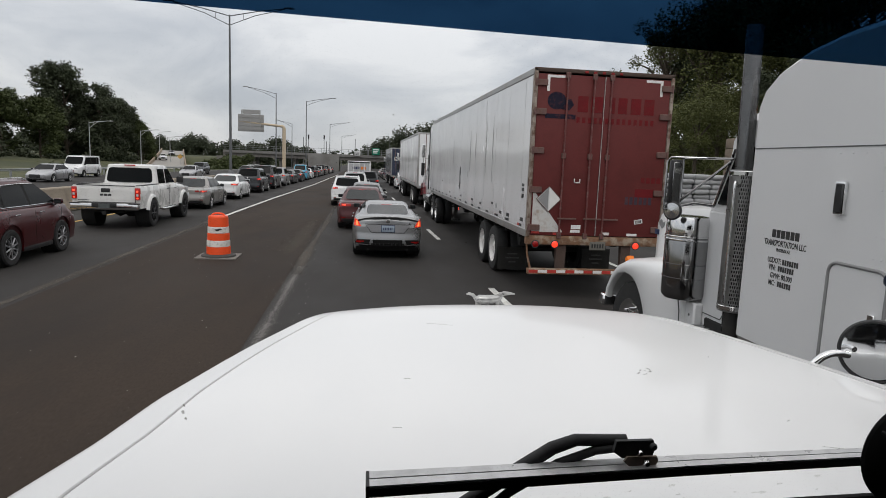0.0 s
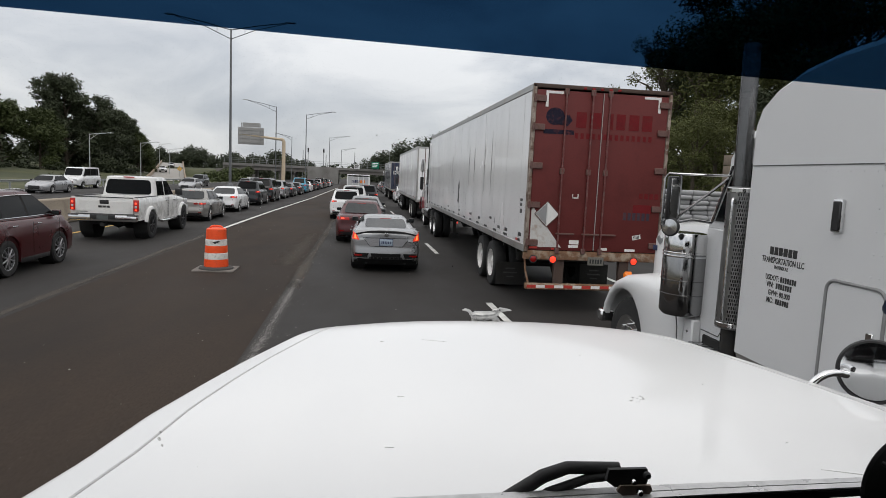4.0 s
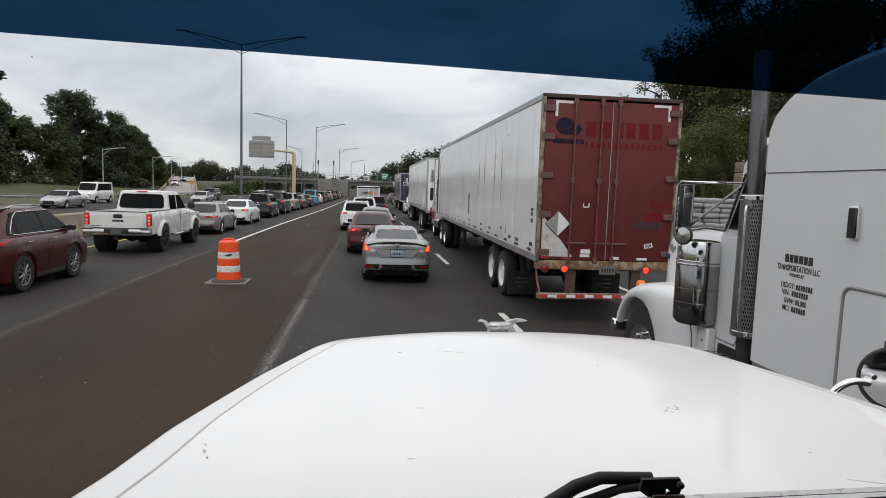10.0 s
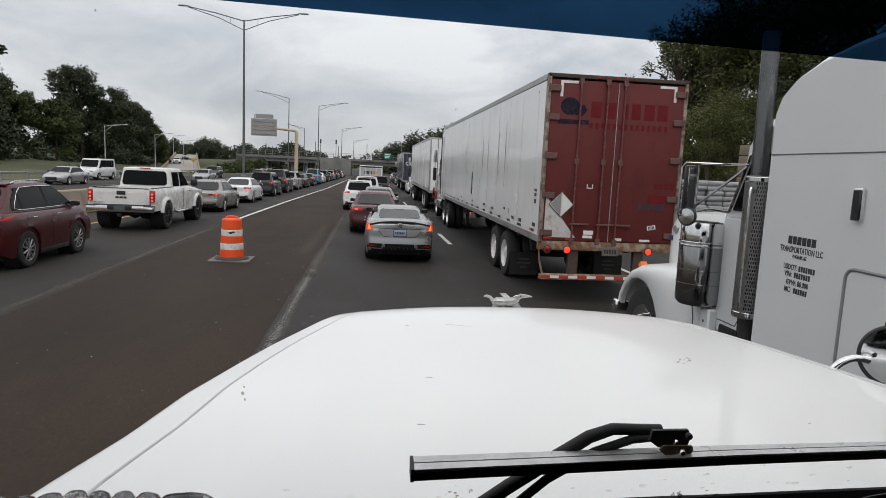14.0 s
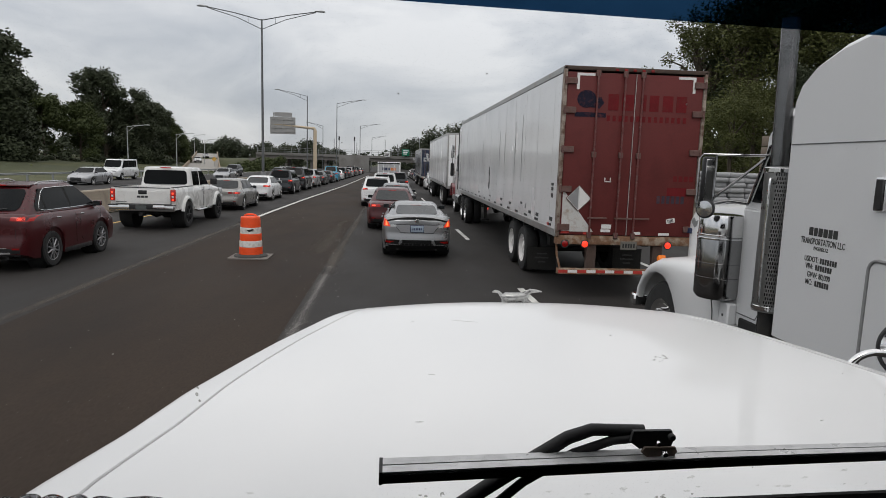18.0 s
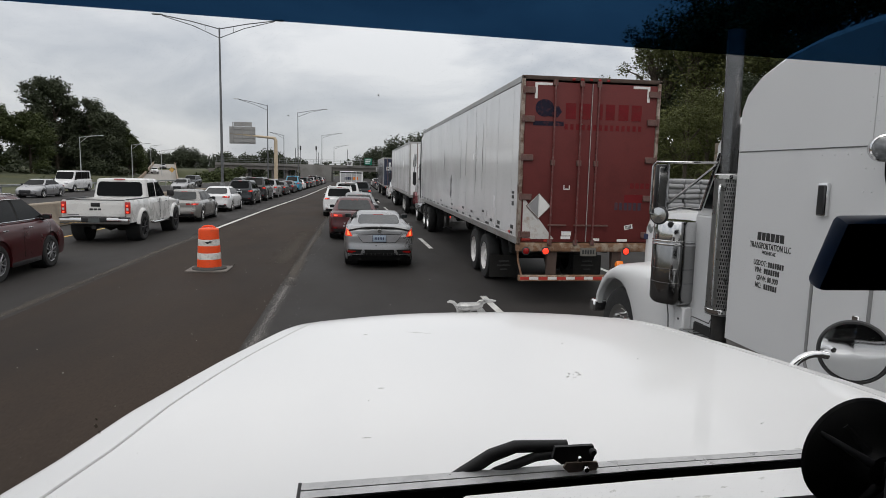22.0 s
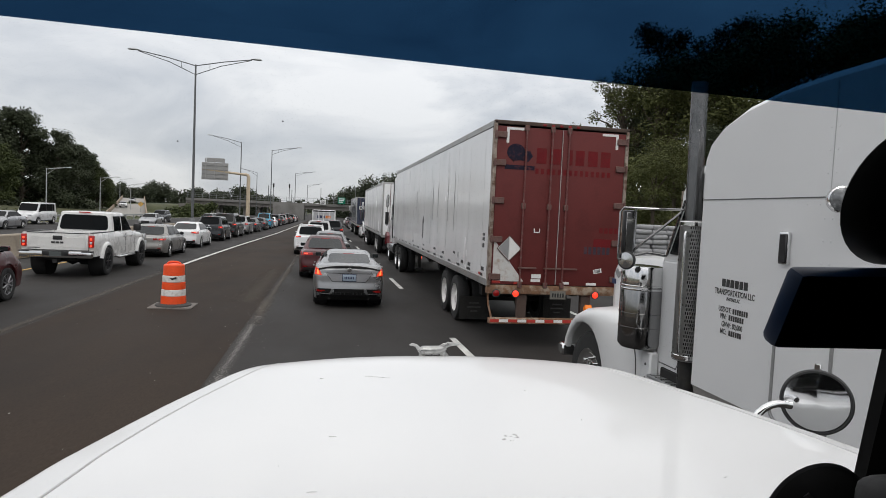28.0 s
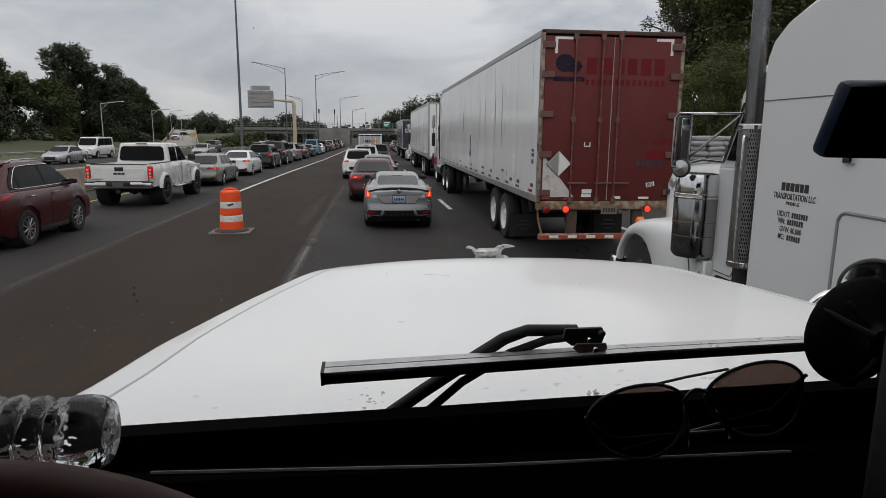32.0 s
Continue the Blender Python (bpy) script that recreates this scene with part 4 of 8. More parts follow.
TRAILER_WHITE = mat("white_trailer_side", (0.79, 0.79, 0.79), rough=0.22, vary=0.03, scale=0.8, fine=60, coat=0.35, stain=(0.52, 0.51, 0.49), stain_amount=0.35, stain_scale=0.9, stain_edge=(0.55, 0.8), stretch=(1, 1, 0.6), rvary=0.06)
JOINT = mat("panel_joint_grey", (0.40, 0.40, 0.40), rough=0.5, vary=0.5, scale=1.5, stain=(0.08, 0.08, 0.08), stain_amount=0.9, stain_scale=1.6, stain_edge=(0.5, 0.6))
RAIL_ALU = mat("dull_aluminium_rail", (0.36, 0.36, 0.35), rough=0.4, metal=0.6, vary=0.2, scale=3, stain=(0.3, 0.2, 0.13), stain_amount=0.7, stain_scale=2.5, stain_edge=(0.55, 0.75))
TRAILER_RED = mat("faded_red_door_paint", (0.130, 0.029, 0.027), spec=0.2, rough=0.5, vary=0.12, scale=1.3, fine=40, stain=(0.085, 0.02, 0.018), stain_amount=0.7, stain_scale=1.2, bump=0.0004)
RED_FADE = mat("faded_red_lettering", (0.145, 0.012, 0.015), spec=0.15, rough=0.5, vary=0.25, scale=5, stain=(0.12, 0.022, 0.02), stain_amount=0.9, stain_scale=6, stain_edge=(0.5, 0.7))
NUM_FADE = mat("faded_dark_numerals", (0.035, 0.02, 0.035), rough=0.5, vary=0.2, scale=8, stain=(0.13, 0.03, 0.03), stain_amount=0.8, stain_scale=9)
BLUE_FADE = mat("faded_dark_blue_decal", (0.018, 0.016, 0.030), spec=0.1, rough=0.5, vary=0.3, scale=8, stain=(0.14, 0.04, 0.04), stain_amount=0.7, stain_scale=9)
HINGE = mat("worn_hinge_metal", (0.15, 0.085, 0.075), rough=0.6, metal=0.3, vary=0.3, scale=20, stain=(0.12, 0.06, 0.04), stain_amount=0.8, stain_scale=14)
LOCKROD = mat("lock_rod_paint", (0.15, 0.045, 0.042), rough=0.5, metal=0.2, vary=0.3, scale=12, stain=(0.25, 0.2, 0.18), stain_amount=0.5, stain_scale=16)
WHITE_TAPE = mat("white_reflective_tape", (0.75, 0.74, 0.72), rough=0.4, vary=0.1, scale=10)
RED_TAPE = mat("red_reflective_tape", (0.45, 0.04, 0.03), rough=0.4, vary=0.2, scale=10)
GREY_TAPE = mat("dirty_decal_grey", (0.24, 0.24, 0.24), rough=0.6, vary=0.2, scale=10)


def truck_wheel(parent, x, y, z, r=0.51, w=0.28, side=-1, rim=None, dual=False, dish=1.0):
    """A lorry wheel whose face looks along side (-1: to the left)."""
    e = empty("wheel"); e.parent = parent; e.location = (x, y, z)
    m = pose(0, 0, 0, 0, 90 * side, 0)
    for k in range(2 if dual else 1):
        bm = mesh()
        o = -k * (w + 0.05)
        prof = [(r * 0.60, o - w), (r * 0.93, o - w), (r, o - w + 0.05), (r * 1.0, o - 0.05), (r * 0.95, o - 0.012), (r * 0.8, o), (r * 0.60, o - 0.01)]
        lathe(bm, prof, m, 36, cap=False)
        part("tyre", bm, TYRE, e, smooth=40)
    bm = mesh(); lathe(bm, [(r * 0.62, -0.004), (r * 0.60, -0.03 * dish), (r * 0.55, -0.10 * dish), (r * 0.50, -0.13 * dish), (r * 0.34, -0.115 * dish), (r * 0.30, -0.06 * dish), (r * 0.16, -0.03 * dish), (0.001, -0.025 * dish)], m, 32, cap=False)
    rim_ob = part("rim", bm, rim or WHEEL_WHITE, e, smooth=40)
    for k in range(10):
        a = 2 * math.pi * k / 10
        bm = mesh(); lathe(bm, [(0.014, -0.125 * dish), (0.014, -0.125 * dish + 0.035), (0.001, -0.125 * dish + 0.037)], m @ pose(r * 0.41 * math.cos(a), r * 0.41 * math.sin(a), 0), 6); part("nut", bm, CHROME, rim_ob)
    return e


def mud_flap(parent, x0, x1, y, z0=0.12, z1=0.62):
    bm = mesh(); patch(bm, lambda u, v: (lerp(x0, x1, u), y + 0.015 * math.sin(u * 5), lerp(z0, z1, v)), 8, 4)
    bmesh.ops.solidify(bm, geom=list(bm.faces), thickness=0.008)
    ob = part("mud_flap", bm, RUBBER_DIRTY, parent)
    for k, wd in enumerate((0.22, 0.3, 0.16)):
        bm = mesh(); box(bm, (x0 + x1) / 2 - wd / 2, (x0 + x1) / 2 + wd / 2, y - 0.012, y - 0.004, z1 - 0.16 - 0.09 * k, z1 - 0.13 - 0.09 * k); part("print_bar", bm, mat("faint_flap_print", (0.09, 0.088, 0.085), rough=0.8, vary=0.3), ob)


def trailer_chassis(t, L=16.15, W=2.59, axles=(3.0, 4.25), gear=12.2, flaps=True):
    for x in (0.75, 1.84):
        bm = mesh(); box(bm, x - 0.06, x + 0.06, 0.4, L - 0.5, 0.92, 1.13); part("frame_rail", bm, FRAME_BLACK, t)
    for k in range(14):
        y = 0.7 + k * (L - 1.4) / 13
        bm = mesh(); box(bm, 0.04, W - 0.04, y - 0.03, y + 0.03, 1.04, 1.13); part("cross_member", bm, FRAME_BLACK, t)
    for y in axles:
        bm = mesh(); tube(bm, [(0.3, y, 0.51), (W - 0.3, y, 0.51)], 0.065, 10); part("axle", bm, FRAME_BLACK, t)
        truck_wheel(t, 0.02, y, 0.51, dual=True)
        truck_wheel(t, W - 0.02, y, 0.51, side=1, dual=True)
    bm = mesh(); box(bm, 0.5, W - 0.5, axles[0] - 0.7, axles[-1] + 0.7, 0.66, 0.93); part("bogie", bm, FRAME_BLACK, t)
    if flaps:
        for x0 in (0.02, W - 0.66):
            mud_flap(t, x0, x0 + 0.64, axles[0] - 0.68)
    for x in (0.55, W - 0.55):
        bm = mesh(); box(bm, x - 0.06, x + 0.06, gear - 0.06, gear + 0.06, 0.35, 1.1); box(bm, x - 0.14, x + 0.14, gear - 0.14, gear + 0.14, 0.30, 0.35); part("landing_leg", bm, FRAME_BLACK, t)
    bm = mesh(); tube(bm, [(0.4, gear, 0.8), (W - 0.4, gear, 0.8)], 0.03, 8); part("leg_brace", bm, FRAME_BLACK, t)


def trailer_side(t, L=16.15, H=4.11, z0=1.12, white=TRAILER_WHITE):
    edges = [0.10] + [0.55 + 1.22 * k for k in range(40) if 0.55 + 1.22 * k < L - 0.3] + [L - 0.02]
    for x, face in ((0.0, -1), (2.59, 1)):
        for k, (y0, y1) in enumerate(zip(edges, edges[1:])):
            bm = mesh(); box(bm, min(x, x - face * 0.03), max(x, x - face * 0.03), y0 + 0.002, y1 - 0.002, z0 + 0.12, H - 0.11, 0.002)
            part("side_panel", bm, white, t)
            bm = mesh(); box(bm, min(x + face * 0.0015, x - face * 0.02), max(x + face * 0.0015, x - face * 0.02), y0 - 0.004, y0 + 0.003, z0 + 0.12, H - 0.11); part("panel_joint", bm, JOINT, t)
        bm = mesh(); box(bm, min(x + face * 0.012, x - face * 0.05), max(x + face * 0.012, x - face * 0.05), 0.04, L, z0, z0 + 0.13, 0.004); part("bottom_rail", bm, RAIL_ALU, t)
        bm = mesh(); box(bm, min(x + face * 0.012, x - face * 0.06), max(x + face * 0.012, x - face * 0.06), 0.04, L, H - 0.12, H, 0.012); part("top_rail", bm, RAIL_ALU, t)
        if face < 0:
            for k in range(16):
                y0 = 0.35 + k * (L - 0.6) / 15
                for j in range(2):
                    bm = mesh(); box(bm, x - 0.016, x - 0.008, y0 + 0.16 * j, y0 + 0.16 * j + 0.13, z0 + 0.16, z0 + 0.205); part("reflector_strip", bm, RED_TAPE if j and k == 0 else INK, t)
    bm = mesh(); box(bm, 0.03, 2.56, 0.1, L - 0.03, z0 + 0.02, z0 + 0.06); part("floor_deck", bm, FRAME_BLACK, t)
    bm = mesh(); box(bm, 0.03, 2.56, L - 0.06, L, z0, H, 0.03); part("front_wall", bm, white, t)
    bm = mesh(); box(bm, 0.03, 2.56, 0.05, L - 0.03, H - 0.03, H - 0.005); part("roof_skin", bm, RAIL_ALU, t)


# ---- the nearest trailer: white box with faded red rear doors ----
trailer = empty("semi_trailer", pose(2.67, 12, 0))
tagged(trailer, "white box semi-trailer with faded red rear doors and rusty bumper", "semi-trailer")
trailer_chassis(trailer)
trailer_side(trailer)
for nm, x0, x1, z0, z1, mt_ in (("rear_post", 0.0, 0.06, 1.1, 4.10, POST_WORN), ("rear_post", 2.53, 2.59, 1.1, 4.10, POST_WORN), ("rear_header", 0.0, 2.59, 4.045, 4.115, RUST_DARK), ("rear_sill", 0.0, 2.59, 0.99, 1.15, RUST)):
    bm = mesh(); box(bm, x0, x1, -0.02, 0.11, z0, z1, 0.012, 2); part(nm, bm, mt_, trailer)
for x0, x1 in ((0.066, 1.288), (1.302, 2.524)):
    bm = mesh(); box(bm, x0, x1, 0.0, 0.06, 1.165, 4.015, 0.008, 2)
    door = part("door", bm, TRAILER_RED, trailer, "faded red plymetal rear door")
    hx = x0 if x0 < 1 else x1
    sgn = 1 if x0 < 1 else -1
    for z in (1.30, 1.98, 2.68, 3.36, 3.86):
        bm = mesh(); box(bm, min(hx - sgn * 0.06, hx + sgn * 0.17), max(hx - sgn * 0.06, hx + sgn * 0.17), -0.035, 0.0, z - 0.055, z + 0.055, 0.008)
        tube(bm, [(hx - sgn * 0.03, -0.035, z - 0.07), (hx - sgn * 0.03, -0.035, z + 0.07)], 0.018, 8)
        tube(bm, [(hx + sgn * 0.11, -0.038, z), (hx + sgn * 0.11, -0.030, z)], 0.014, 8)
        part("hinge", bm, HINGE, door)
    for rx in ((0.60, 1.09) if x0 < 1 else (1.41,)):
        bm = mesh(); tube(bm, [(rx, -0.035, 1.12), (rx, -0.035, 4.05)], 0.017, 10); part("lock_rod", bm, LOCKROD, door)
        for z in (1.16, 2.60, 4.0):
            bm = mesh(); box(bm, rx - 0.04, rx + 0.04, -0.05, 0.0, z - 0.05, z + 0.05, 0.006); part("rod_keeper", bm, HINGE, door)
        bm = mesh(); box(bm, rx - 0.05 if x0 < 1 else rx, rx + 0.30 if x0 < 1 and rx < 1 else rx + 0.28, -0.055, -0.035, 1.46, 1.49, 0.004); part("lock_handle", bm, HINGE, door)
bm = mesh(); tube(bm, [(1.295, -0.006, 1.17), (1.295, -0.006, 4.01)], 0.008, 6); part("door_seal", bm, mat("worn_pale_seal", (0.36, 0.33, 0.32), rough=0.7, vary=0.4, scale=10), trailer)


def on_rear(name, x0, x1, z0, z1, material, parent=trailer, d=0.004, label=""):
    bm = mesh(); box(bm, x0, x1, -d, 0.004, z0, z1); return part(name, bm, material, parent, label)


# white corner brackets, faded emblem and lettering worn down to bars
for x0, x1, z0, z1 in ((0.23, 0.55, 3.955, 4.0), (0.23, 0.28, 3.72, 3.955), (2.06, 2.38, 3.955, 4.0), (2.33, 2.38, 3.72, 3.955)):
    on_rear("corner_tape", x0, x1, z0, z1, WHITE_TAPE)
bm = mesh(); lathe(bm, [(0.17, 0.0), (0.17, 0.004), (0.001, 0.004)], pose(0.42, -0.001, 3.56, 90) @ Matrix.Diagonal((1, 0.9, 1, 1)), 24); part("round_decal", bm, BLUE_FADE, trailer, "dark faded round emblem")
on_rear("decal_bar", 0.22, 0.78, 3.25, 3.33, BLUE_FADE)
bm = mesh(); prism(bm, [(0.50, 3.42), (0.66, 3.40), (0.74, 3.50), (0.68, 3.60), (0.56, 3.58)], "y", -0.006, 0.0); part("decal_swirl", bm, BLUE_FADE, trailer)
for k, (x0, wd) in enumerate(((0.80, 0.22), (1.05, 0.24), (1.43, 0.09), (1.55, 0.20), (1.79, 0.22), (2.04, 0.22))):
    on_rear("letter_bar", x0 + 0.01, x0 + wd - 0.02, 3.38, 3.66, RED_FADE)  # one plain bar for each worn letter
for k in range(14):
    x0 = 0.80 + k * 0.107
    on_rear("letter_bar", x0, x0 + 0.06, 3.19, 3.29, RED_FADE)
# placard, white panel, stickers, number bars
bm = mesh(); prism(bm, [(0.38, 1.60), (0.60, 1.82), (0.38, 2.04), (0.16, 1.82)], "y", -0.012, 0.0)
plac = part("placard", bm, mat("white_placard", (0.62, 0.62, 0.60), rough=0.4, vary=0.1, scale=10), trailer, "white diamond placard plate")
bm = mesh(); prism(bm, [(0.39, 1.62), (0.585, 1.82), (0.39, 2.02)], "y", -0.016, -0.0125); part("placard_flap", bm, WHITE_TAPE, plac)
bm = mesh(); prism(bm, [(0.37, 1.62), (0.37, 2.02), (0.175, 1.82)], "y", -0.016, -0.0125); part("placard_flap", bm, mat("grey_placard", (0.26, 0.26, 0.26), rough=0.5, vary=0.2, scale=12), plac, "grey half of the placard")
bm = mesh(); tube(bm, [(0.38, -0.014, 1.59), (0.61, -0.014, 1.82), (0.38, -0.014, 2.05), (0.15, -0.014, 1.82), (0.38, -0.014, 1.59)], 0.008, 6); part("placard_frame", bm, HINGE, plac)
bm = mesh(); prism(bm, [(0.09, 1.22), (0.68, 1.22), (0.11, 1.95), (0.09, 1.95)], "y", -0.003, 0.003); part("bare_patch", bm, mat("bare_white_panel", (0.55, 0.54, 0.52), rough=0.5, vary=0.12, scale=4, stain=(0.3, 0.2, 0.14), stain_amount=0.7, stain_scale=8), trailer, "white triangular patch of bare panel")
for x0, x1, z0, z1, m_ in ((0.82, 1.00, 1.22, 1.27, WHITE_TAPE), (0.83, 1.01, 1.285, 1.36, WHITE_TAPE), (1.44, 1.56, 1.185, 1.235, WHITE_TAPE), (0.09, 0.24, 1.19, 1.23, RED_TAPE), (0.5, 0.62, 1.17, 1.21, RED_TAPE), (1.9, 2.1, 1.18, 1.225, WHITE_TAPE)):
    on_rear("sticker", x0, x1, z0, z1, m_)
bm = mesh(); box(bm, -0.08, 0.08, -0.005, 0.0, -0.04, 0.04); o = part("sticker", bm, WHITE_TAPE, trailer); o.matrix_basis = pose(2.11, -0.001, 1.45, 0, -12, 0)
for k in range(5):
    bm = mesh(); box(bm, -0.055 + k * 0.023, -0.042 + k * 0.023, -0.008, -0.005, -0.03, 0.03); o2 = part("print_bar", bm, INK, o)
for k in range(6):
    on_rear("number_bar", 1.82 + k * 0.09, 1.88 + k * 0.09, 1.76, 1.90, NUM_FADE)
for k in range(4):
    on_rear("number_bar", 2.10 + k * 0.10, 2.17 + k * 0.10, 2.16, 2.26, RED_FADE)
on_rear("faded_block", 2.0, 2.36, 1.90, 2.05, RED_FADE, d=0.003)
for x in (0.83, 0.93):
    on_rear("bracket_mark", x, x + 0.018, 2.12, 2.20, WHITE_TAPE)
on_rear("bracket_mark", 0.83, 0.948, 2.12, 2.14, WHITE_TAPE)
# under-ride guard, lamps, plate
for x in (0.68, 1.92):
    bm = mesh(); prism(bm, [(0.02, 0.98), (0.14, 0.98), (0.10, 0.50), (0.04, 0.50)], "x", x - 0.09, x + 0.09); part("guard_leg", bm, RUST_DARK, trailer)
bm = mesh(); box(bm, 0.06, 2.53, -0.02, 0.09, 0.44, 0.545, 0.01); guard = part("guard_bar", bm, RUST, trailer)
for k in range(14):
    bm = mesh(); box(bm, 0.08 + k * 0.174, 0.08 + k * 0.174 + 0.168, -0.026, -0.018, 0.47, 0.522); part("tape_block", bm, WHITE_TAPE if k % 2 else RED_TAPE, guard)
for x in (0.04,):
    bm = mesh(); tube(bm, [(x, 0.1, 1.1), (x + 0.01, 0.05, 0.8), (x + 0.09, 0.03, 0.49)], 0.02, 8); part("guard_stay", bm, RUST, trailer)
for x, m_ in ((0.17, TAIL), (0.535, TRUCKLAMP), (2.08, TRUCKLAMP)):
    bm = mesh(); lathe(bm, [(0.001, 0.03), (0.045, 0.028), (0.058, 0.018), (0.06, 0.0)], pose(x, -0.022, 1.0, 90), 20); lamp_o = part("tail_lamp", bm, m_, trailer, "round red tail lamp")
    bm = mesh(); lathe(bm, [(0.060, 0.02), (0.074, 0.018), (0.076, 0.0)], pose(x, -0.022, 1.0, 90), 20, cap=False); part("lamp_ring", bm, RUBBER, lamp_o)
bm = mesh(); box(bm, 1.2, 1.5, -0.03, -0.02, 0.91, 1.06); pl = part("number_plate", bm, mat("dusty_plate", (0.16, 0.15, 0.13), rough=0.6, vary=0.2, scale=20), trailer)
for k in range(5):
    bm = mesh(); box(bm, 1.235 + k * 0.05, 1.265 + k * 0.05, -0.034, -0.03, 0.945, 1.02); part("number_bar", bm, INK, pl)
for k in range(5):
    bm = mesh(); box(bm, 0.9 + k * 0.16, 0.96 + k * 0.16, -0.035, -0.018, 4.05, 4.09, 0.006); part("marker_lamp", bm, TAIL, trailer)
# side marks: decals low on the side and a tear
for y0, z0, wd, h in ((0.32, 2.02, 0.16, 0.05), (0.33, 1.93, 0.14, 0.06), (0.33, 1.80, 0.13, 0.08), (0.30, 1.37, 0.2, 0.07), (1.4, 1.36, 0.22, 0.07), (2.1, 1.36, 0.22, 0.06), (3.0, 1.50, 0.20, 0.05), (2.62, 1.44, 0.07, 0.12), (5.6, 1.42, 0.3, 0.06), (4.4, 1.40, 0.22, 0.06), (7.6, 1.41, 0.3, 0.05), (10.0, 1.40, 0.3, 0.06)):
    bm = mesh(); box(bm, -0.006, 0.004, y0, y0 + wd, z0, z0 + h); part("side_decal", bm, INK if h < 0.1 else JOINT, trailer)
bm = mesh(); prism(bm, [(8.0, 2.3), (8.12, 2.15), (8.05, 1.85), (8.18, 1.7), (7.98, 1.62), (7.9, 1.8), (7.97, 2.0), (7.9, 2.15)], "x", -0.007, 0.002); part("torn_patch", bm, INK, trailer, "dark torn patch in the side skin")
for k, y0 in enumerate((3.3, 4.1, 6.3, 5.5, 9.5)):
    bm = mesh(); tube(bm, [(-0.004, y0, 2.0 + 0.1 * k), (-0.006, y0 + 0.004, 2.8), (-0.004, y0 - 0.003, 3.5 - 0.1 * k)], [0.002, 0.006, 0.002], 5); part("scratch", bm, GREY_TAPE, trailer)
bm = mesh(); lathe(bm, [(0.001, 0.02), (0.03, 0.015), (0.035, 0.0)], pose(-0.012, 7.9, 1.03, 0, -90), 12); part("side_marker", bm, TRUCKLAMP, trailer, "red side marker lamp")


# ---- plain tractors and trailers further up the lane ----
def tractor(x, y, color, label, stack=True, sleeper_z=3.95, fender=None):
    """A conventional tractor seen from behind; y is the rear end of its frame."""
    t = empty("semi_truck", pose(x, y, road_z(y)))
    tagged(t, label, "truck", group="queuing lorries")
    pm = paint(label.split()[0] + "_tractor_paint", color, dirt=0.2)
    bm = mesh(); box(bm, 0.7, 0.82, 0, 7.0, 0.8, 1.05); box(bm, 1.77, 1.89, 0, 7.0, 0.8, 1.05); part("frame", bm, FRAME_BLACK, t)
    for yy in (0.7, 2.0):
        truck_wheel(t, 0.04, yy, 0.51, dual=True, rim=ALLOY); truck_wheel(t, 2.55, yy, 0.51, side=1, dual=True, rim=ALLOY)
    truck_wheel(t, 0.15, 6.3, 0.51, rim=ALLOY); truck_wheel(t, 2.44, 6.3, 0.51, side=1, rim=ALLOY)
    bm = mesh()
    prof = [(3.2, 1.0), (3.2, sleeper_z - 0.1), (3.35, sleeper_z), (4.3, sleeper_z - 0.1), (5.0, 2.9), (5.25, 2.1), (6.9, 1.75), (7.05, 1.5), (7.05, 0.6), (5.4, 0.6), (5.3, 1.0)]
    prism(bm, prof, "x", 0.12, 2.47); bmesh.ops.bevel(bm, geom=list(bm.edges), offset=0.06, segments=3, profile=0.5, affect="EDGES"); part("cab", bm, pm, t)
    bm = mesh(); prism(bm, [(4.35, 2.0), (5.15, 2.05), (4.95, 2.75), (4.35, 2.8)], "x", 0.108, 0.125); part("side_window", bm, DARK_GLASS, t)
    for z0 in (1.5, 2.35):
        bm = mesh(); box(bm, -0.18, -0.02, 5.1, 5.2, z0 + 0.3, z0 + 0.9, 0.02); part("mirror", bm, CHROME if z0 > 2 else PLASTIC, t)
    bm = mesh(); tube(bm, [(0.12, 5.15, 2.6), (-0.1, 5.15, 2.65), (-0.1, 5.15, 1.75), (0.12, 5.15, 1.8)], 0.015, 8); part("mirror_arm", bm, CHROME, t)
    bm = mesh(); tube(bm, [(0.33, 3.4, 0.78), (0.33, 5.0, 0.78)], 0.30, 20); part("fuel_tank", bm, CHROME, t)
    if stack:
        bm = mesh(); tube(bm, [(0.2, 3.1, 1.0), (0.2, 3.1, sleeper_z + 0.2)], 0.075, 12); part("exhaust_stack", bm, CHROME, t)
    bm = mesh(); prism(bm, [(5.6, 0.9), (5.7, 1.25), (6.0, 1.42), (6.6, 1.42), (6.95, 1.2), (7.05, 0.8), (6.85, 0.8), (6.7, 1.15), (6.3, 1.3), (5.95, 1.15), (5.75, 0.9)], "x", 0.0, 0.45); part("fender", bm, fender or pm, t)
    for yy in (3.22, 4.28):
        bm = mesh(); box(bm, 0.085, 0.118, yy, yy + 0.09, 1.2, sleeper_z - 0.25, 0.01); part("fairing_edge", bm, PLASTIC, t, "black fairing edge")
    for k in range(4):
        bm = mesh(); lathe(bm, [(0.304, -0.02), (0.309, -0.015), (0.309, 0.015), (0.304, 0.02)], pose(0.33, 3.55 + k * 0.44, 0.78, 90), 20, cap=False); part("tank_strap", bm, STEEL, t)
    return t


tractor(2.67, 25.7, (0.62, 0.62, 0.62), "white tractor with dark red fenders pulling the white trailer", sleeper_z=4.08, fender=paint("dark_red_fender", (0.16, 0.012, 0.018), dirt=0.1))


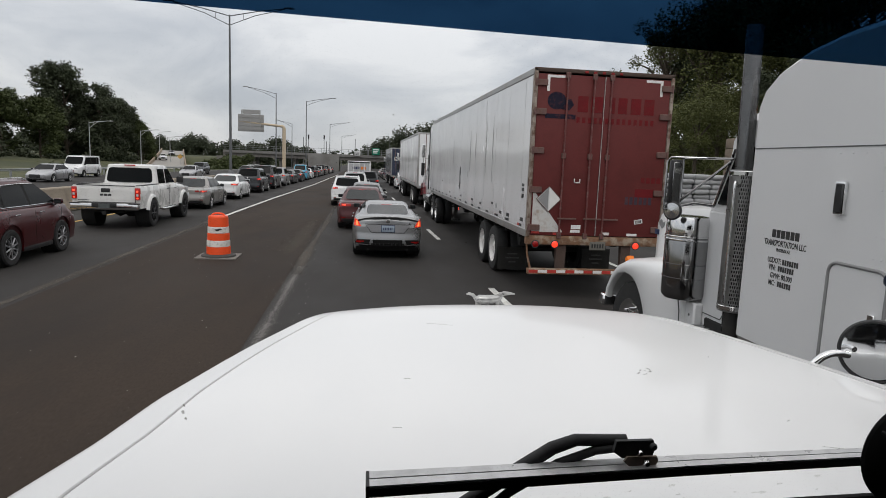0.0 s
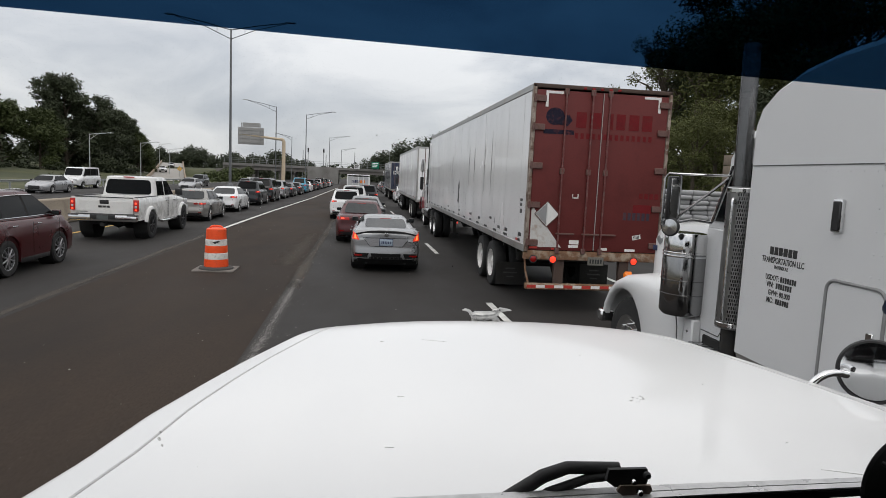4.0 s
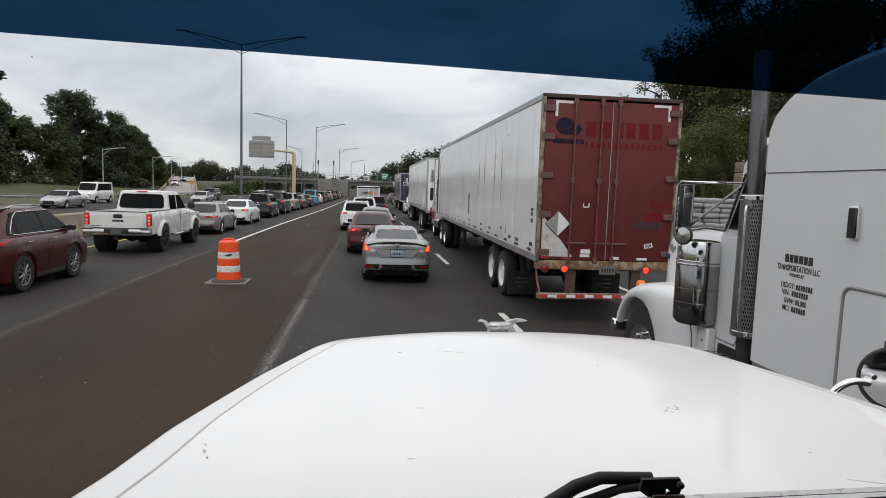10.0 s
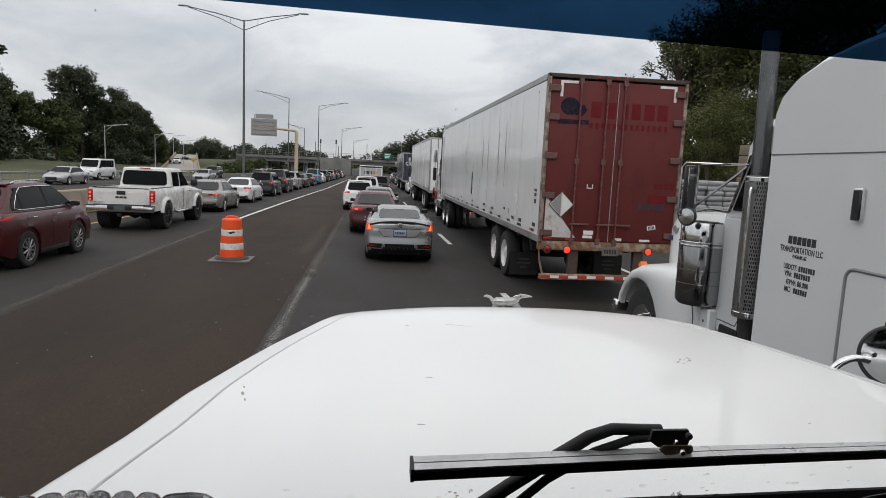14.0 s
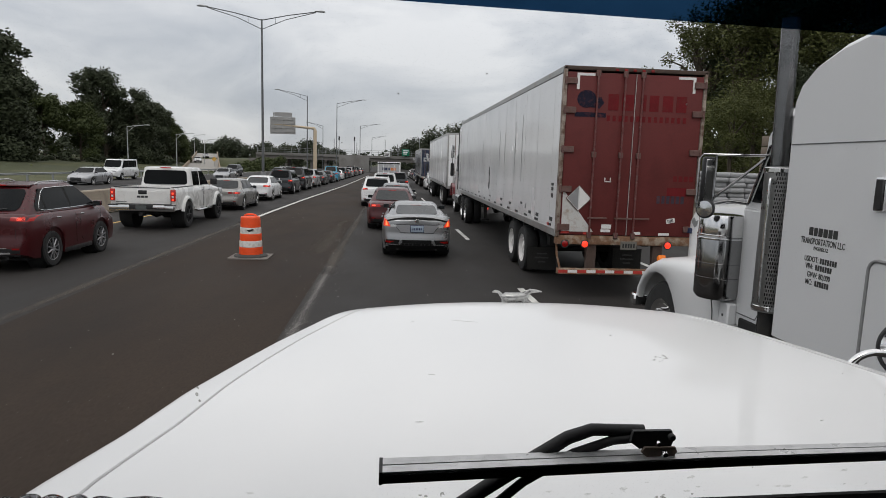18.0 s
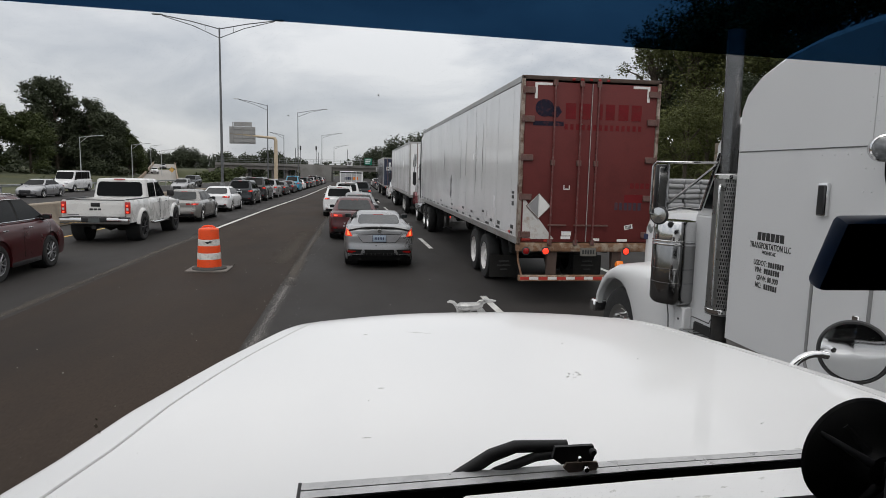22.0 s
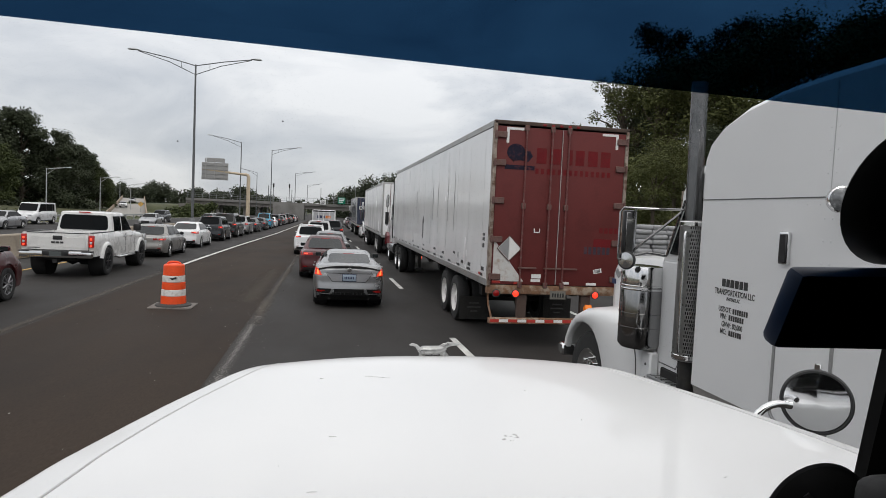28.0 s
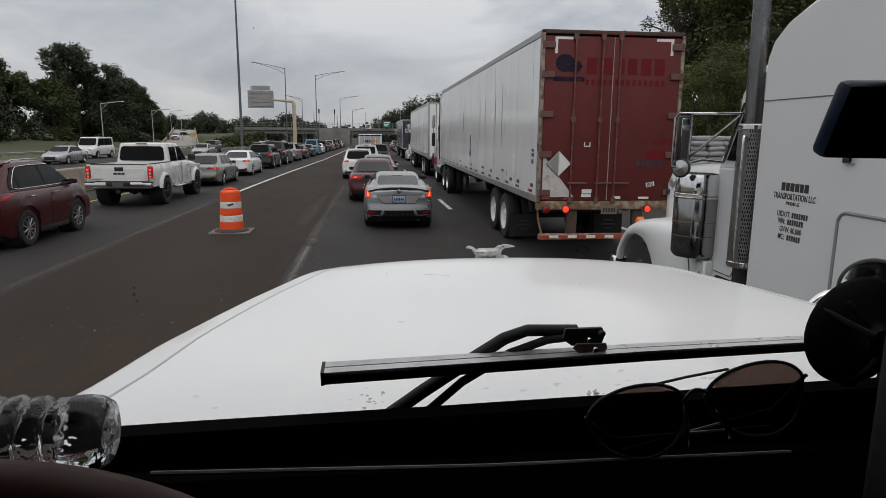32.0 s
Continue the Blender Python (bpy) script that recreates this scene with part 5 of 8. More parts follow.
def plain_trailer(x, y, label, wall, rear, kind="semi_trailer"):
    t = empty(kind, pose(x, y, road_z(y)))
    tagged(t, label, "semi-trailer", group="queuing lorries")
    trailer_chassis(t, flaps=False)
    trailer_side(t, white=wall)
    bm = mesh(); box(bm, 0.0, 2.59, -0.01, 0.09, 1.05, 4.1, 0.02); part("rear_frame", bm, RAIL_ALU, t)
    for x0 in (0.09, 1.30):
        bm = mesh(); box(bm, x0, x0 + 1.20, -0.03, 0.0, 1.2, 4.0, 0.008); d = part("door", bm, rear, t)
        for rx in (0.35, 0.8):
            bm = mesh(); tube(bm, [(x0 + rx, -0.045, 1.15), (x0 + rx, -0.045, 4.03)], 0.017, 8); part("lock_rod", bm, HINGE, d)
    bm = mesh(); box(bm, 0.1, 2.49, -0.02, 0.08, 0.45, 0.55); part("guard_bar", bm, FRAME_BLACK, t)
    for xx in (0.3, 2.29):
        bm = mesh(); lathe(bm, [(0.001, 0.02), (0.055, 0.018), (0.06, 0)], pose(xx, -0.02, 1.0, 90), 12); part("tail_lamp", bm, TRUCKLAMP, t)
    return t


plain_trailer(2.72, 35.6, "plain white box trailer in the lorry queue", TRAILER_WHITE, TRAILER_WHITE)
tractor(2.72, 48.0, (0.6, 0.6, 0.6), "white tractor ahead of the plain white trailer")
NAVY = paint("navy_trailer_paint", (0.012, 0.02, 0.05), dirt=0.15)
navy = plain_trailer(2.75, 68, "dark blue trailer with white worn lettering bars on its doors", NAVY, NAVY)
for k, (x0, wd) in enumerate(((0.3, 0.28), (0.64, 0.1), (0.8, 0.3), (1.15, 0.3), (1.5, 0.1), (1.68, 0.3))):
    bm = mesh(); box(bm, x0, x0 + wd, -0.055, -0.03, 2.75, 2.88); box(bm, x0, x0 + 0.09, -0.055, -0.03, 2.75, 3.15); box(bm, x0, x0 + wd, -0.055, -0.03, 3.05, 3.15); part("letter_bar", bm, SIGN_WHITE, navy)
tractor(2.75, 80.4, (0.03, 0.04, 0.08), "navy blue tractor at the head of the blue trailer")
# parcel step van in the camera's own lane
pv = empty("step_van", pose(-1.75, 66, road_z(66)))
tagged(pv, "white parcel step van with coloured lettering bars on its doors", "van")
bm = mesh(); box(bm, 0, 2.35, 0, 6.2, 0.55, 2.55, 0.06, 2); pvb = part("body", bm, TRAILER_WHITE, pv)
for x0 in (0.12, 1.20):
    bm = mesh(); box(bm, x0, x0 + 1.03, -0.02, 0.0, 0.75, 2.3, 0.008); part("door", bm, mat("grey_white_door", (0.45, 0.45, 0.46), rough=0.4, vary=0.1), pvb)
for k, m_ in enumerate((INK_BLUE, INK_BLUE, INK_BLUE, mat("orange_lettering", (0.7, 0.2, 0.03), rough=0.5), mat("orange_lettering", (0.7, 0.2, 0.03), rough=0.5))):
    bm = mesh(); box(bm, 0.5 + k * 0.28, 0.72 + k * 0.28, -0.03, -0.02, 1.72, 2.0); part("letter_bar", bm, m_, pvb)
for x0 in (0.1, 0.62, 1.16, 1.70, 2.22):
    bm = mesh(); box(bm, x0 - 0.03, x0 + 0.03, -0.05, -0.02, 0.7, 2.5); part("door_frame", bm, SIGN_WHITE, pvb)
bm = mesh(); box(bm, 0.06, 2.29, -0.05, -0.02, 2.36, 2.5, 0.01); part("roof_edge", bm, FRAME_BLACK, pvb)
bm = mesh(); box(bm, 0.1, 2.25, -0.25, 0.05, 0.42, 0.58, 0.02); part("bumper", bm, FRAME_BLACK, pv)
for x in (0.2, 2.15):
    bm = mesh(); box(bm, x - 0.08, x + 0.08, -0.04, 0.0, 0.65, 0.82, 0.02); part("tail_lamp", bm, BRAKE, pv)
    truck_wheel(pv, 0.06 if x < 1 else 2.29, 1.4, 0.4, r=0.4, side=-1 if x < 1 else 1); truck_wheel(pv, 0.06 if x < 1 else 2.29, 5.0, 0.4, r=0.4, side=-1 if x < 1 else 1)

# ---- the white sleeper truck alongside ----
MESH_STEEL = mat("perforated_steel", (0.24, 0.24, 0.235), rough=0.35, metal=0.8, vary=0.15, scale=10)
GREY_SKIRT = mat("grey_skirt_paint", (0.20, 0.19, 0.18), rough=0.6, vary=0.2, scale=3, stain=(0.1, 0.09, 0.08), stain_amount=0.7, stain_scale=4)
SEAM = mat("dark_seam", (0.10, 0.10, 0.10), rough=0.7, vary=0.2)
nb = empty("sleeper_truck", pose(2.70, 0, 0))
tagged(nb, "white conventional truck with tall sleeper, chrome air cleaner and stacks", "truck")
# sleeper body: side walls with a roof that curves up from the front
ROOF = [(5.56, 2.80), (5.555, 2.90), (5.50, 3.015), (5.36, 3.12), (5.10, 3.21), (4.79, 3.265), (4.39, 3.29), (3.9, 3.30), (3.35, 3.29)]
bm = mesh()
rings = []
for x, up, ins in ((0.0, 0.0, 0.0), (0.03, 0.035, 0.02), (0.12, 0.075, 0.06), (0.5, 0.13, 0.10), (1.2, 0.15, 0.11), (1.9, 0.13, 0.10), (2.28, 0.075, 0.06), (2.37, 0.035, 0.02), (2.4, 0.0, 0.0)):
    rings.append([(x, 3.35 + ins * 0.2, 1.12), (x, 5.56, 1.12)] + [(x, min(y, 5.56) - 0.0, z + up * min(1.0, max(0.0, (z - 2.8) / 0.4))) for y, z in ROOF])
loft(bm, rings)
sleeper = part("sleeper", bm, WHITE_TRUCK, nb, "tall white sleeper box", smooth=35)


def on_side(name, y0, y1, z0, z1, material, parent, d=0.006, bevel=0.0):
    bm = mesh(); box(bm, -d, 0.004, y0, y1, z0, z1, bevel); return part(name, bm, material, parent)


on_side("seam", 3.4, 5.55, 2.588, 2.596, SEAM, sleeper, 0.003)
SEAM_PALE = mat("pale_seam", (0.42, 0.42, 0.42), rough=0.6, vary=0.1)
on_side("seam", 4.285, 4.289, 2.6, 3.27, SEAM_PALE, sleeper, 0.003)
on_side("seam", 3.80, 3.804, 1.14, 3.28, SEAM_PALE, sleeper, 0.003)
for k in range(15):
    for y in (4.26, 4.32, 3.83):
        bm = mesh(); lathe(bm, [(0.001, 0.004), (0.004, 0.003), (0.006, 0.0)], pose(-0.0005, y, 1.25 + k * 0.135, 0, -90), 6); part("rivet", bm, WHITE_TRUCK, sleeper)
for k in range(11):
    bm = mesh(); lathe(bm, [(0.001, 0.004), (0.004, 0.003), (0.006, 0.0)], pose(-0.0005, 4.36 + k * 0.105, 2.55, 0, -90), 6); part("rivet", bm, WHITE_TRUCK, sleeper)
bm = mesh(); prism(bm, [(5.56, 1.125), (3.35, 1.125), (3.35, 0.98), (5.50, 0.98)], "x", 0.01, 0.06); part("skirt", bm, GREY_SKIRT, nb)
# handle plate
bm = mesh(); box(bm, -0.030, 0.0, 4.572, 4.655, 2.165, 2.375, 0.010, 2); hp = part("latch_plate", bm, CHROME, sleeper, "chrome latch plate")
bm = mesh(); box(bm, -0.040, -0.028, 4.576, 4.640, 2.175, 2.360, 0.006); part("latch_recess", bm, PLASTIC, hp)
# luggage door with a rounded rubber seal
seal = [(4.42 + u, 1.50 + v) for u, v in rrect(0.47, 0.72, 0.07, 5)]
bm = mesh(); tube(bm, [(-0.004, u, v) for u, v in seal + seal[:1]], 0.011, 8, cap=False); part("door_seal", bm, mat("grey_door_seal", (0.22, 0.22, 0.22), rough=0.5, vary=0.1), sleeper)
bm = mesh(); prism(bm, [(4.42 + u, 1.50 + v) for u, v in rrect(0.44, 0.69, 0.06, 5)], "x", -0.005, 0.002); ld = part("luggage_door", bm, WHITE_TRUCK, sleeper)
bm = mesh(); box(bm, -0.02, -0.004, 4.24, 4.29, 1.52, 1.6, 0.004); part("latch", bm, CHROME, ld)
# work lamp
wl_ = empty("work_lamp"); wl_.parent = nb; wl_.location = (-0.10, 4.10, 2.57)
bm = mesh(); lathe(bm, [(0.001, 0.035), (0.05, 0.03), (0.066, 0.02)], pose(0, 0, 0, 90, 0, -25), 24, cap=False); part("lens", bm, mat("ribbed_lens_glass", (0.16, 0.165, 0.17), rough=0.2, metal=0.3, vary=0.4, scale=40), wl_, "clear ribbed lens")
bm = mesh(); lathe(bm, [(0.066, 0.024), (0.074, 0.02), (0.076, -0.01), (0.06, -0.05), (0.02, -0.07), (0.001, -0.072)], pose(0, 0, 0, 90, 0, -25), 24, cap=False); part("shell", bm, CHROME, wl_)
bm = mesh(); tube(bm, [(0.0, 0.03, -0.03), (0.05, 0.05, -0.05), (0.11, 0.05, -0.05)], 0.012, 8); part("stem", bm, CHROME, wl_)
on_side("red_mark", 3.42, 3.62, 3.16, 3.2, RED_TAPE, sleeper)

# lettering: name worn down to bars, the plain words kept
SIDE = Matrix(((0, 0, -1, -0.0015), (-1, 0, 0, 0), (0, 1, 0, 0), (0, 0, 0, 1)))  # writes along -y, facing left


def side_bars(y_mid, z, widths, h, gap):
    total = sum(widths) + gap * (len(widths) - 1)
    y = y_mid + total / 2
    for wd in widths:
        bm = mesh(); box(bm, -0.002, 0.001, y - wd, y, z - h / 2, z + h / 2); part("letter_bar", bm, INK, sleeper)
        y -= wd + gap


side_bars(5.105, 1.975, [0.042, 0.038, 0.042, 0.042, 0.038, 0.042], 0.058, 0.009)
BOLD = 0.0009
text_part("lettering", "TRANSPORTATION LLC", 0.062, Matrix.Translation((0, 5.105, 1.905)) @ SIDE, INK, sleeper, squeeze=0.675, bold=BOLD)
text_part("lettering", "PHOENIX AZ", 0.036, Matrix.Translation((0, 5.11, 1.858)) @ SIDE, INK, sleeper, squeeze=0.70, bold=0.0006)
for txt, y, z, y_num, n in (("USDOT:", 5.27, 1.778, 5.105, 7), ("VIN:", 5.25, 1.726, 5.145, 7), ("MC:", 5.235, 1.614, 5.135, 6)):
    text_part("lettering", txt, 0.056, Matrix.Translation((0, y, z)) @ SIDE, INK, sleeper, squeeze=0.76, align="LEFT", bold=BOLD)
    for k in range(n):
        y0 = y_num - k * 0.0245
        bm = mesh(); box(bm, -0.002, 0.001, y0 - 0.0175, y0, z - 0.019, z + 0.020); part("number_bar", bm, INK, sleeper)
text_part("lettering", "GVW: 80,000", 0.056, Matrix.Translation((0, 5.105, 1.668)) @ SIDE, INK, sleeper, squeeze=0.76, bold=BOLD)

# cab between sleeper and hood
bm = mesh()
CABP = [(5.62, 0.95), (5.62, 2.86), (5.74, 2.93), (5.90, 2.925), (6.03, 2.87), (6.11, 2.77), (6.12, 2.62), (6.36, 2.10), (6.36, 0.95)]
loft(bm, [[(x, y, z - dz * (z > 2.2)) for y, z in CABP] for x, dz in ((0.16, 0.10), (0.22, 0.03), (0.5, 0.0), (1.9, 0.0), (2.18, 0.03), (2.24, 0.10))])
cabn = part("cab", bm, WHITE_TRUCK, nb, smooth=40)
bm = mesh(); prism(bm, [(5.80, 2.12), (6.25, 2.12), (6.02, 2.58), (5.80, 2.62)], "x", 0.148, 0.165); part("side_window", bm, DARK_GLASS, cabn)
bm = mesh(); loft(bm, [[(x, 6.365, 2.13), (x, 6.09, 2.66), (x, 6.075, 2.65), (x, 6.34, 2.12)] for x in (0.3, 1.17, 1.21, 2.1)]); part("windscreen", bm, DARK_GLASS, cabn)
bm = mesh(); tube(bm, [(0.14, 6.28, 2.11), (0.14, 6.04, 2.60), (0.14, 5.80, 2.645)], 0.014, 8); part("window_frame", bm, CHROME, cabn)
for k in range(4):
    bm = mesh(); lathe(bm, [(0.02, 0), (0.045, 0.01), (0.04, 0.05), (0.001, 0.07)], pose(0.5 + k * 0.46, 5.84, 2.92), 12); part("roof_lamp", bm, AMBER, cabn)
# hood
bm = mesh()
rings = []
for y, hw, zt in ((6.33, 0.82, 2.10), (6.55, 0.80, 2.09), (6.9, 0.78, 2.075), (7.4, 0.74, 2.045), (7.8, 0.71, 2.01), (7.98, 0.70, 1.975), (8.08, 0.68, 1.91), (8.13, 0.64, 1.80)):
    ring = [(1.2 - hw, y, 0.85)]
    for k in range(7):
        a = math.pi * (1 - k / 6)
        cx = math.copysign(abs(math.cos(a)) ** 0.35, math.cos(a))
        ring.append((1.2 + hw * cx, y, zt - 0.13 + 0.13 * abs(math.sin(a)) ** 0.5))
    ring.append((1.2 + hw, y, 0.85))
    rings.append(ring)
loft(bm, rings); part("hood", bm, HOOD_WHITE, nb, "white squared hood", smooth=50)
bm = mesh(); box(bm, 0.6, 1.8, 8.08, 8.14, 0.9, 1.75, 0.02); part("grille", bm, CHROME, nb)
bm = mesh(); prism(bm, [(8.0, 1.80), (7.95, 1.84), (7.90, 1.80), (7.85, 1.82), (7.87, 1.76), (7.92, 1.73), (7.98, 1.77)], "x", 0.488, 0.505); part("hood_emblem", bm, mat("grey_emblem", (0.3, 0.31, 0.31), rough=0.4, metal=0.5), nb)
for k in range(3):
    bm = mesh(); box(bm, 0.490, 0.51, 8.00 + k * 0.03, 8.02 + k * 0.03, 1.65, 1.71); part("number_bar", bm, INK_BLUE, nb)
# fender: a broad skin with a wheel opening, rounded into its top
FEND_O = [(8.44, 0.78), (8.39, 0.98), (8.28, 1.15), (8.10, 1.29), (7.88, 1.38), (7.55, 1.435), (7.21, 1.455), (6.92, 1.43), (6.70, 1.34), (6.58, 1.18), (6.52, 0.98), (6.48, 0.74)]
FEND_I = [(8.38, 0.74), (8.33, 0.92), (8.22, 1.06), (8.07, 1.165), (7.90, 1.205), (7.73, 1.19), (7.59, 1.13), (7.48, 1.03), (7.40, 0.92), (7.35, 0.82), (7.32, 0.72), (7.30, 0.62)]
bm = mesh()
rings = []
for (yo, zo), (yi, zi) in zip(FEND_O, FEND_I):
    def mix_(f, x, dz=0.0):
        return (x, lerp(yi, yo, f), lerp(zi, zo, f) + dz)
    rings.append([mix_(0.0, 0.13), mix_(0.0, 0.075), mix_(0.10, 0.055), mix_(0.45, 0.05), mix_(0.75, 0.07), mix_(0.93, 0.12), mix_(1.0, 0.22), (0.40, yo, zo + 0.015), (0.62, yo, zo + 0.03)])
loft(bm, rings, cap=False, closed=False)
bmesh.ops.recalc_face_normals(bm, faces=bm.faces)
bmesh.ops.solidify(bm, geom=list(bm.faces), thickness=0.012)
fender = part("fender", bm, HOOD_WHITE, nb, "broad white front fender", smooth=60)
add_seam = [(0.045, 6.60, 1.20), (0.045, 6.56, 1.08), (0.045, 6.53, 0.80)]
bm = mesh(); tube(bm, add_seam, 0.006, 6); part("fender_gap", bm, SEAM, fender)
bm = mesh(); box(bm, 0.02, 0.20, 8.36, 8.50, 0.70, 0.85, 0.02); part("bumper_end", bm, CHROME, nb)
bm = mesh(); box(bm, 0.2, 2.2, 8.36, 8.50, 0.45, 0.85, 0.03); part("bumper", bm, CHROME, nb)
bm = mesh(); prism(bm, [(8.00, 1.335), (8.06, 1.30), (8.08, 1.345), (8.03, 1.385)], "x", 0.14, 0.22); part("turn_lamp", bm, AMBER, fender, "amber turn lamp")
truck_wheel(nb, 0.10, 7.76, 0.59, r=0.53, side=-1, rim=CHROME, dish=0.25)
truck_wheel(nb, 2.30, 7.83, 0.51, side=1, rim=ALLOY)
bm = mesh(); box(bm, 0.5, 1.9, 6.2, 8.0, 0.6, 1.2); part("engine_block", bm, FRAME_BLACK, nb)
bm = mesh(); box(bm, 0.75, 0.87, -3.0, 8.0, 0.75, 1.0); box(bm, 1.55, 1.67, -3.0, 8.0, 0.75, 1.0); part("frame", bm, FRAME_BLACK, nb)
for y in (-1.2, -2.5):
    truck_wheel(nb, -0.05, y, 0.51, dual=True, rim=ALLOY); truck_wheel(nb, 2.45, y, 0.51, side=1, dual=True, rim=ALLOY)
# air cleaner
ac = empty("air_cleaner"); ac.parent = nb; ac.location = (0.04, 6.50, 1.22)
# chrome darkened: the dim surroundings it should mirror are put into the colour
DARK_CHROME = mat("dark_chrome", (0.30, 0.30, 0.30), rough=0.13, metal=1.0, vary=0.12, scale=4, rvary=0.06)
bm = mesh(); lathe(bm, [(0.001, 0.0), (0.175, 0.0), (0.20, 0.03), (0.205, 0.05), (0.205, 0.56), (0.20, 0.575)], None, 40); part("canister", bm, DARK_CHROME, ac, "dark polished canister")
bm = mesh(); lathe(bm, [(0.20, 0.575), (0.202, 0.59), (0.202, 0.735), (0.19, 0.765), (0.12, 0.775), (0.001, 0.775)], None, 40); part("cap", bm, CHROME, ac, "chrome top cap")
for z, h in ((0.20, 0.004), (0.33, 0.004), (0.555, 0.009), (0.585, 0.009)):
    bm = mesh(); lathe(bm, [(0.205, z - h), (0.2095, z - h * 0.5), (0.2095, z + h * 0.5), (0.205, z + h)], None, 40, cap=False); part("strap", bm, CHROME if h > 0.005 else DARK_CHROME, ac)
bm = mesh(); box(bm, 0.20, 0.32, -0.06, -0.03, 0.15, 0.60, 0.012, 2); part("support_plate", bm, STEEL, ac)
bm = mesh(); lathe(bm, [(0.07, -0.012), (0.095, -0.012), (0.095, 0.012), (0.07, 0.012), (0.07, -0.012)], pose(0.21, -0.12, 0.47, 0, 90, 0), 24, cap=False); part("clamp_ring", bm, RUBBER, ac)
bm = mesh(); tube(bm, [(0.1, 0.05, 0.6), (0.3, 0.05, 0.62), (0.45, 0.05, 0.62)], 0.09, 14); part("intake_pipe", bm, DARK_CHROME, ac)
# exhaust stack and pierced heat shield
bm = mesh(); tube(bm, [(0.08, 5.77, 0.95), (0.08, 5.835, 3.42), (0.08, 5.84, 3.50), (0.08, 5.835, 3.57)], [0.066, 0.066, 0.066, 0.066], 32, cap=False)
bmesh.ops.solidify(bm, geom=list(bm.faces), thickness=0.006)
part("exhaust_stack", bm, mat("dull_stack_chrome", (0.27, 0.27, 0.27), rough=0.22, metal=1.0, vary=0.12, scale=4, rvary=0.05), nb, "dull chrome exhaust stack with cut top", smooth=60)
shield = empty("heat_shield"); shield.parent = nb; shield.location = (0.08, 5.76, 1.27)
bm = mesh()
N_A, N_Z, SH_H = 48, 110, 1.16
verts_s = {}


def sh(i, j):
    if (i, j) not in verts_s:
        a = math.radians(100 + 190 * i / N_A)
        verts_s[(i, j)] = bm.verts.new((0.125 * math.cos(a), 0.125 * math.sin(a), SH_H * j / N_Z))
    return verts_s[(i, j)]


for i in range(N_A):
    for j in range(N_Z):
        if N_A * 0.62 < i < N_A - 1 and 2 < j < N_Z - 3 and (i + j // 3) % 2 == 0 and j % 3 != 0:
            continue  # a punched hole
        bm.faces.new((sh(i, j), sh(i + 1, j), sh(i + 1, j + 1), sh(i, j + 1)))
part("pierced_sheet", bm, MESH_STEEL, shield, smooth=60)
bm = mesh(); tube(bm, arc((-0.11, -0.05, 1.06), (-0.14, -0.075, 1.08), (-0.14, -0.075, 1.0), 5) + [Vector((-0.14, -0.075, 0.2))] + arc((-0.14, -0.075, 0.15), (-0.14, -0.075, 0.06), (-0.11, -0.05, 0.08), 5), 0.012, 10); part("grab_rail", bm, CHROME, shield)
bm = mesh(); tube(bm, [(0.08, 5.76, 1.27), (0.08, 5.76, 0.95), (0.14, 5.9, 0.85)], 0.07, 14); part("elbow", bm, FRAME_BLACK, nb)
for zz in (0.03, SH_H - 0.03):
    bm = mesh(); lathe(bm, [(0.126, zz - 0.02), (0.131, zz - 0.015), (0.131, zz + 0.015), (0.126, zz + 0.02)], None, 28, cap=False); part("band", bm, CHROME, shield)
# mirror on its bracket
mi = empty("door_mirror"); mi.parent = nb; mi.location = (-0.24, 6.30, 2.10)
bm = mesh(); box(bm, -0.05, 0.05, -0.02, 0.05, 0.0, 0.40, 0.02, 2); part("mirror_head", bm, PLASTIC, mi)
bm = mesh(); box(bm, -0.04, 0.04, -0.026, -0.018, 0.02, 0.38, 0.006); part("mirror_glass", bm, DARK_CHROME, mi)
fr = [(-0.09, 0.0, -0.04), (-0.09, 0.0, 0.38), (-0.06, 0.0, 0.42), (0.3, -0.1, 0.42), (0.38, -0.25, 0.42)]
bm = mesh(); tube(bm, fr, 0.010, 8); part("upper_arm", bm, DARK_CHROME, mi)
bm = mesh(); tube(bm, [(0.06, 0, 0.42), (0.06, 0, -0.02), (-0.09, 0, -0.04)], 0.011, 8); part("hanger", bm, DARK_CHROME, mi)
bm = mesh(); tube(bm, [(0.0, 0, -0.02), (0.18, -0.02, 0.02), (0.36, -0.05, 0.0)], 0.012, 8); part("lower_arm", bm, DARK_CHROME, mi)
bm = mesh(); tube(bm, [(0.02, 0.02, 0.0), (0.36, -0.25, 0.40)], 0.012, 8); part("brace", bm, DARK_CHROME, mi)
bm = mesh(); lathe(bm, [(0.001, 0.015), (0.07, 0.01), (0.085, 0.0), (0.08, -0.02), (0.03, -0.04), (0.001, -0.045)], pose(-0.02, -0.03, -0.05, 90, 0, -52), 24); part("spot_mirror", bm, PLASTIC, mi, "round convex spot mirror")
bm = mesh(); lathe(bm, [(0.001, 0.019), (0.07, 0.0135)], pose(-0.02, -0.03, -0.05, 90, 0, -52), 24, cap=False); part("spot_glass", bm, mat("spot_mirror_silver", (0.62, 0.63, 0.64), rough=0.08, metal=1.0, vary=0.05), mi)
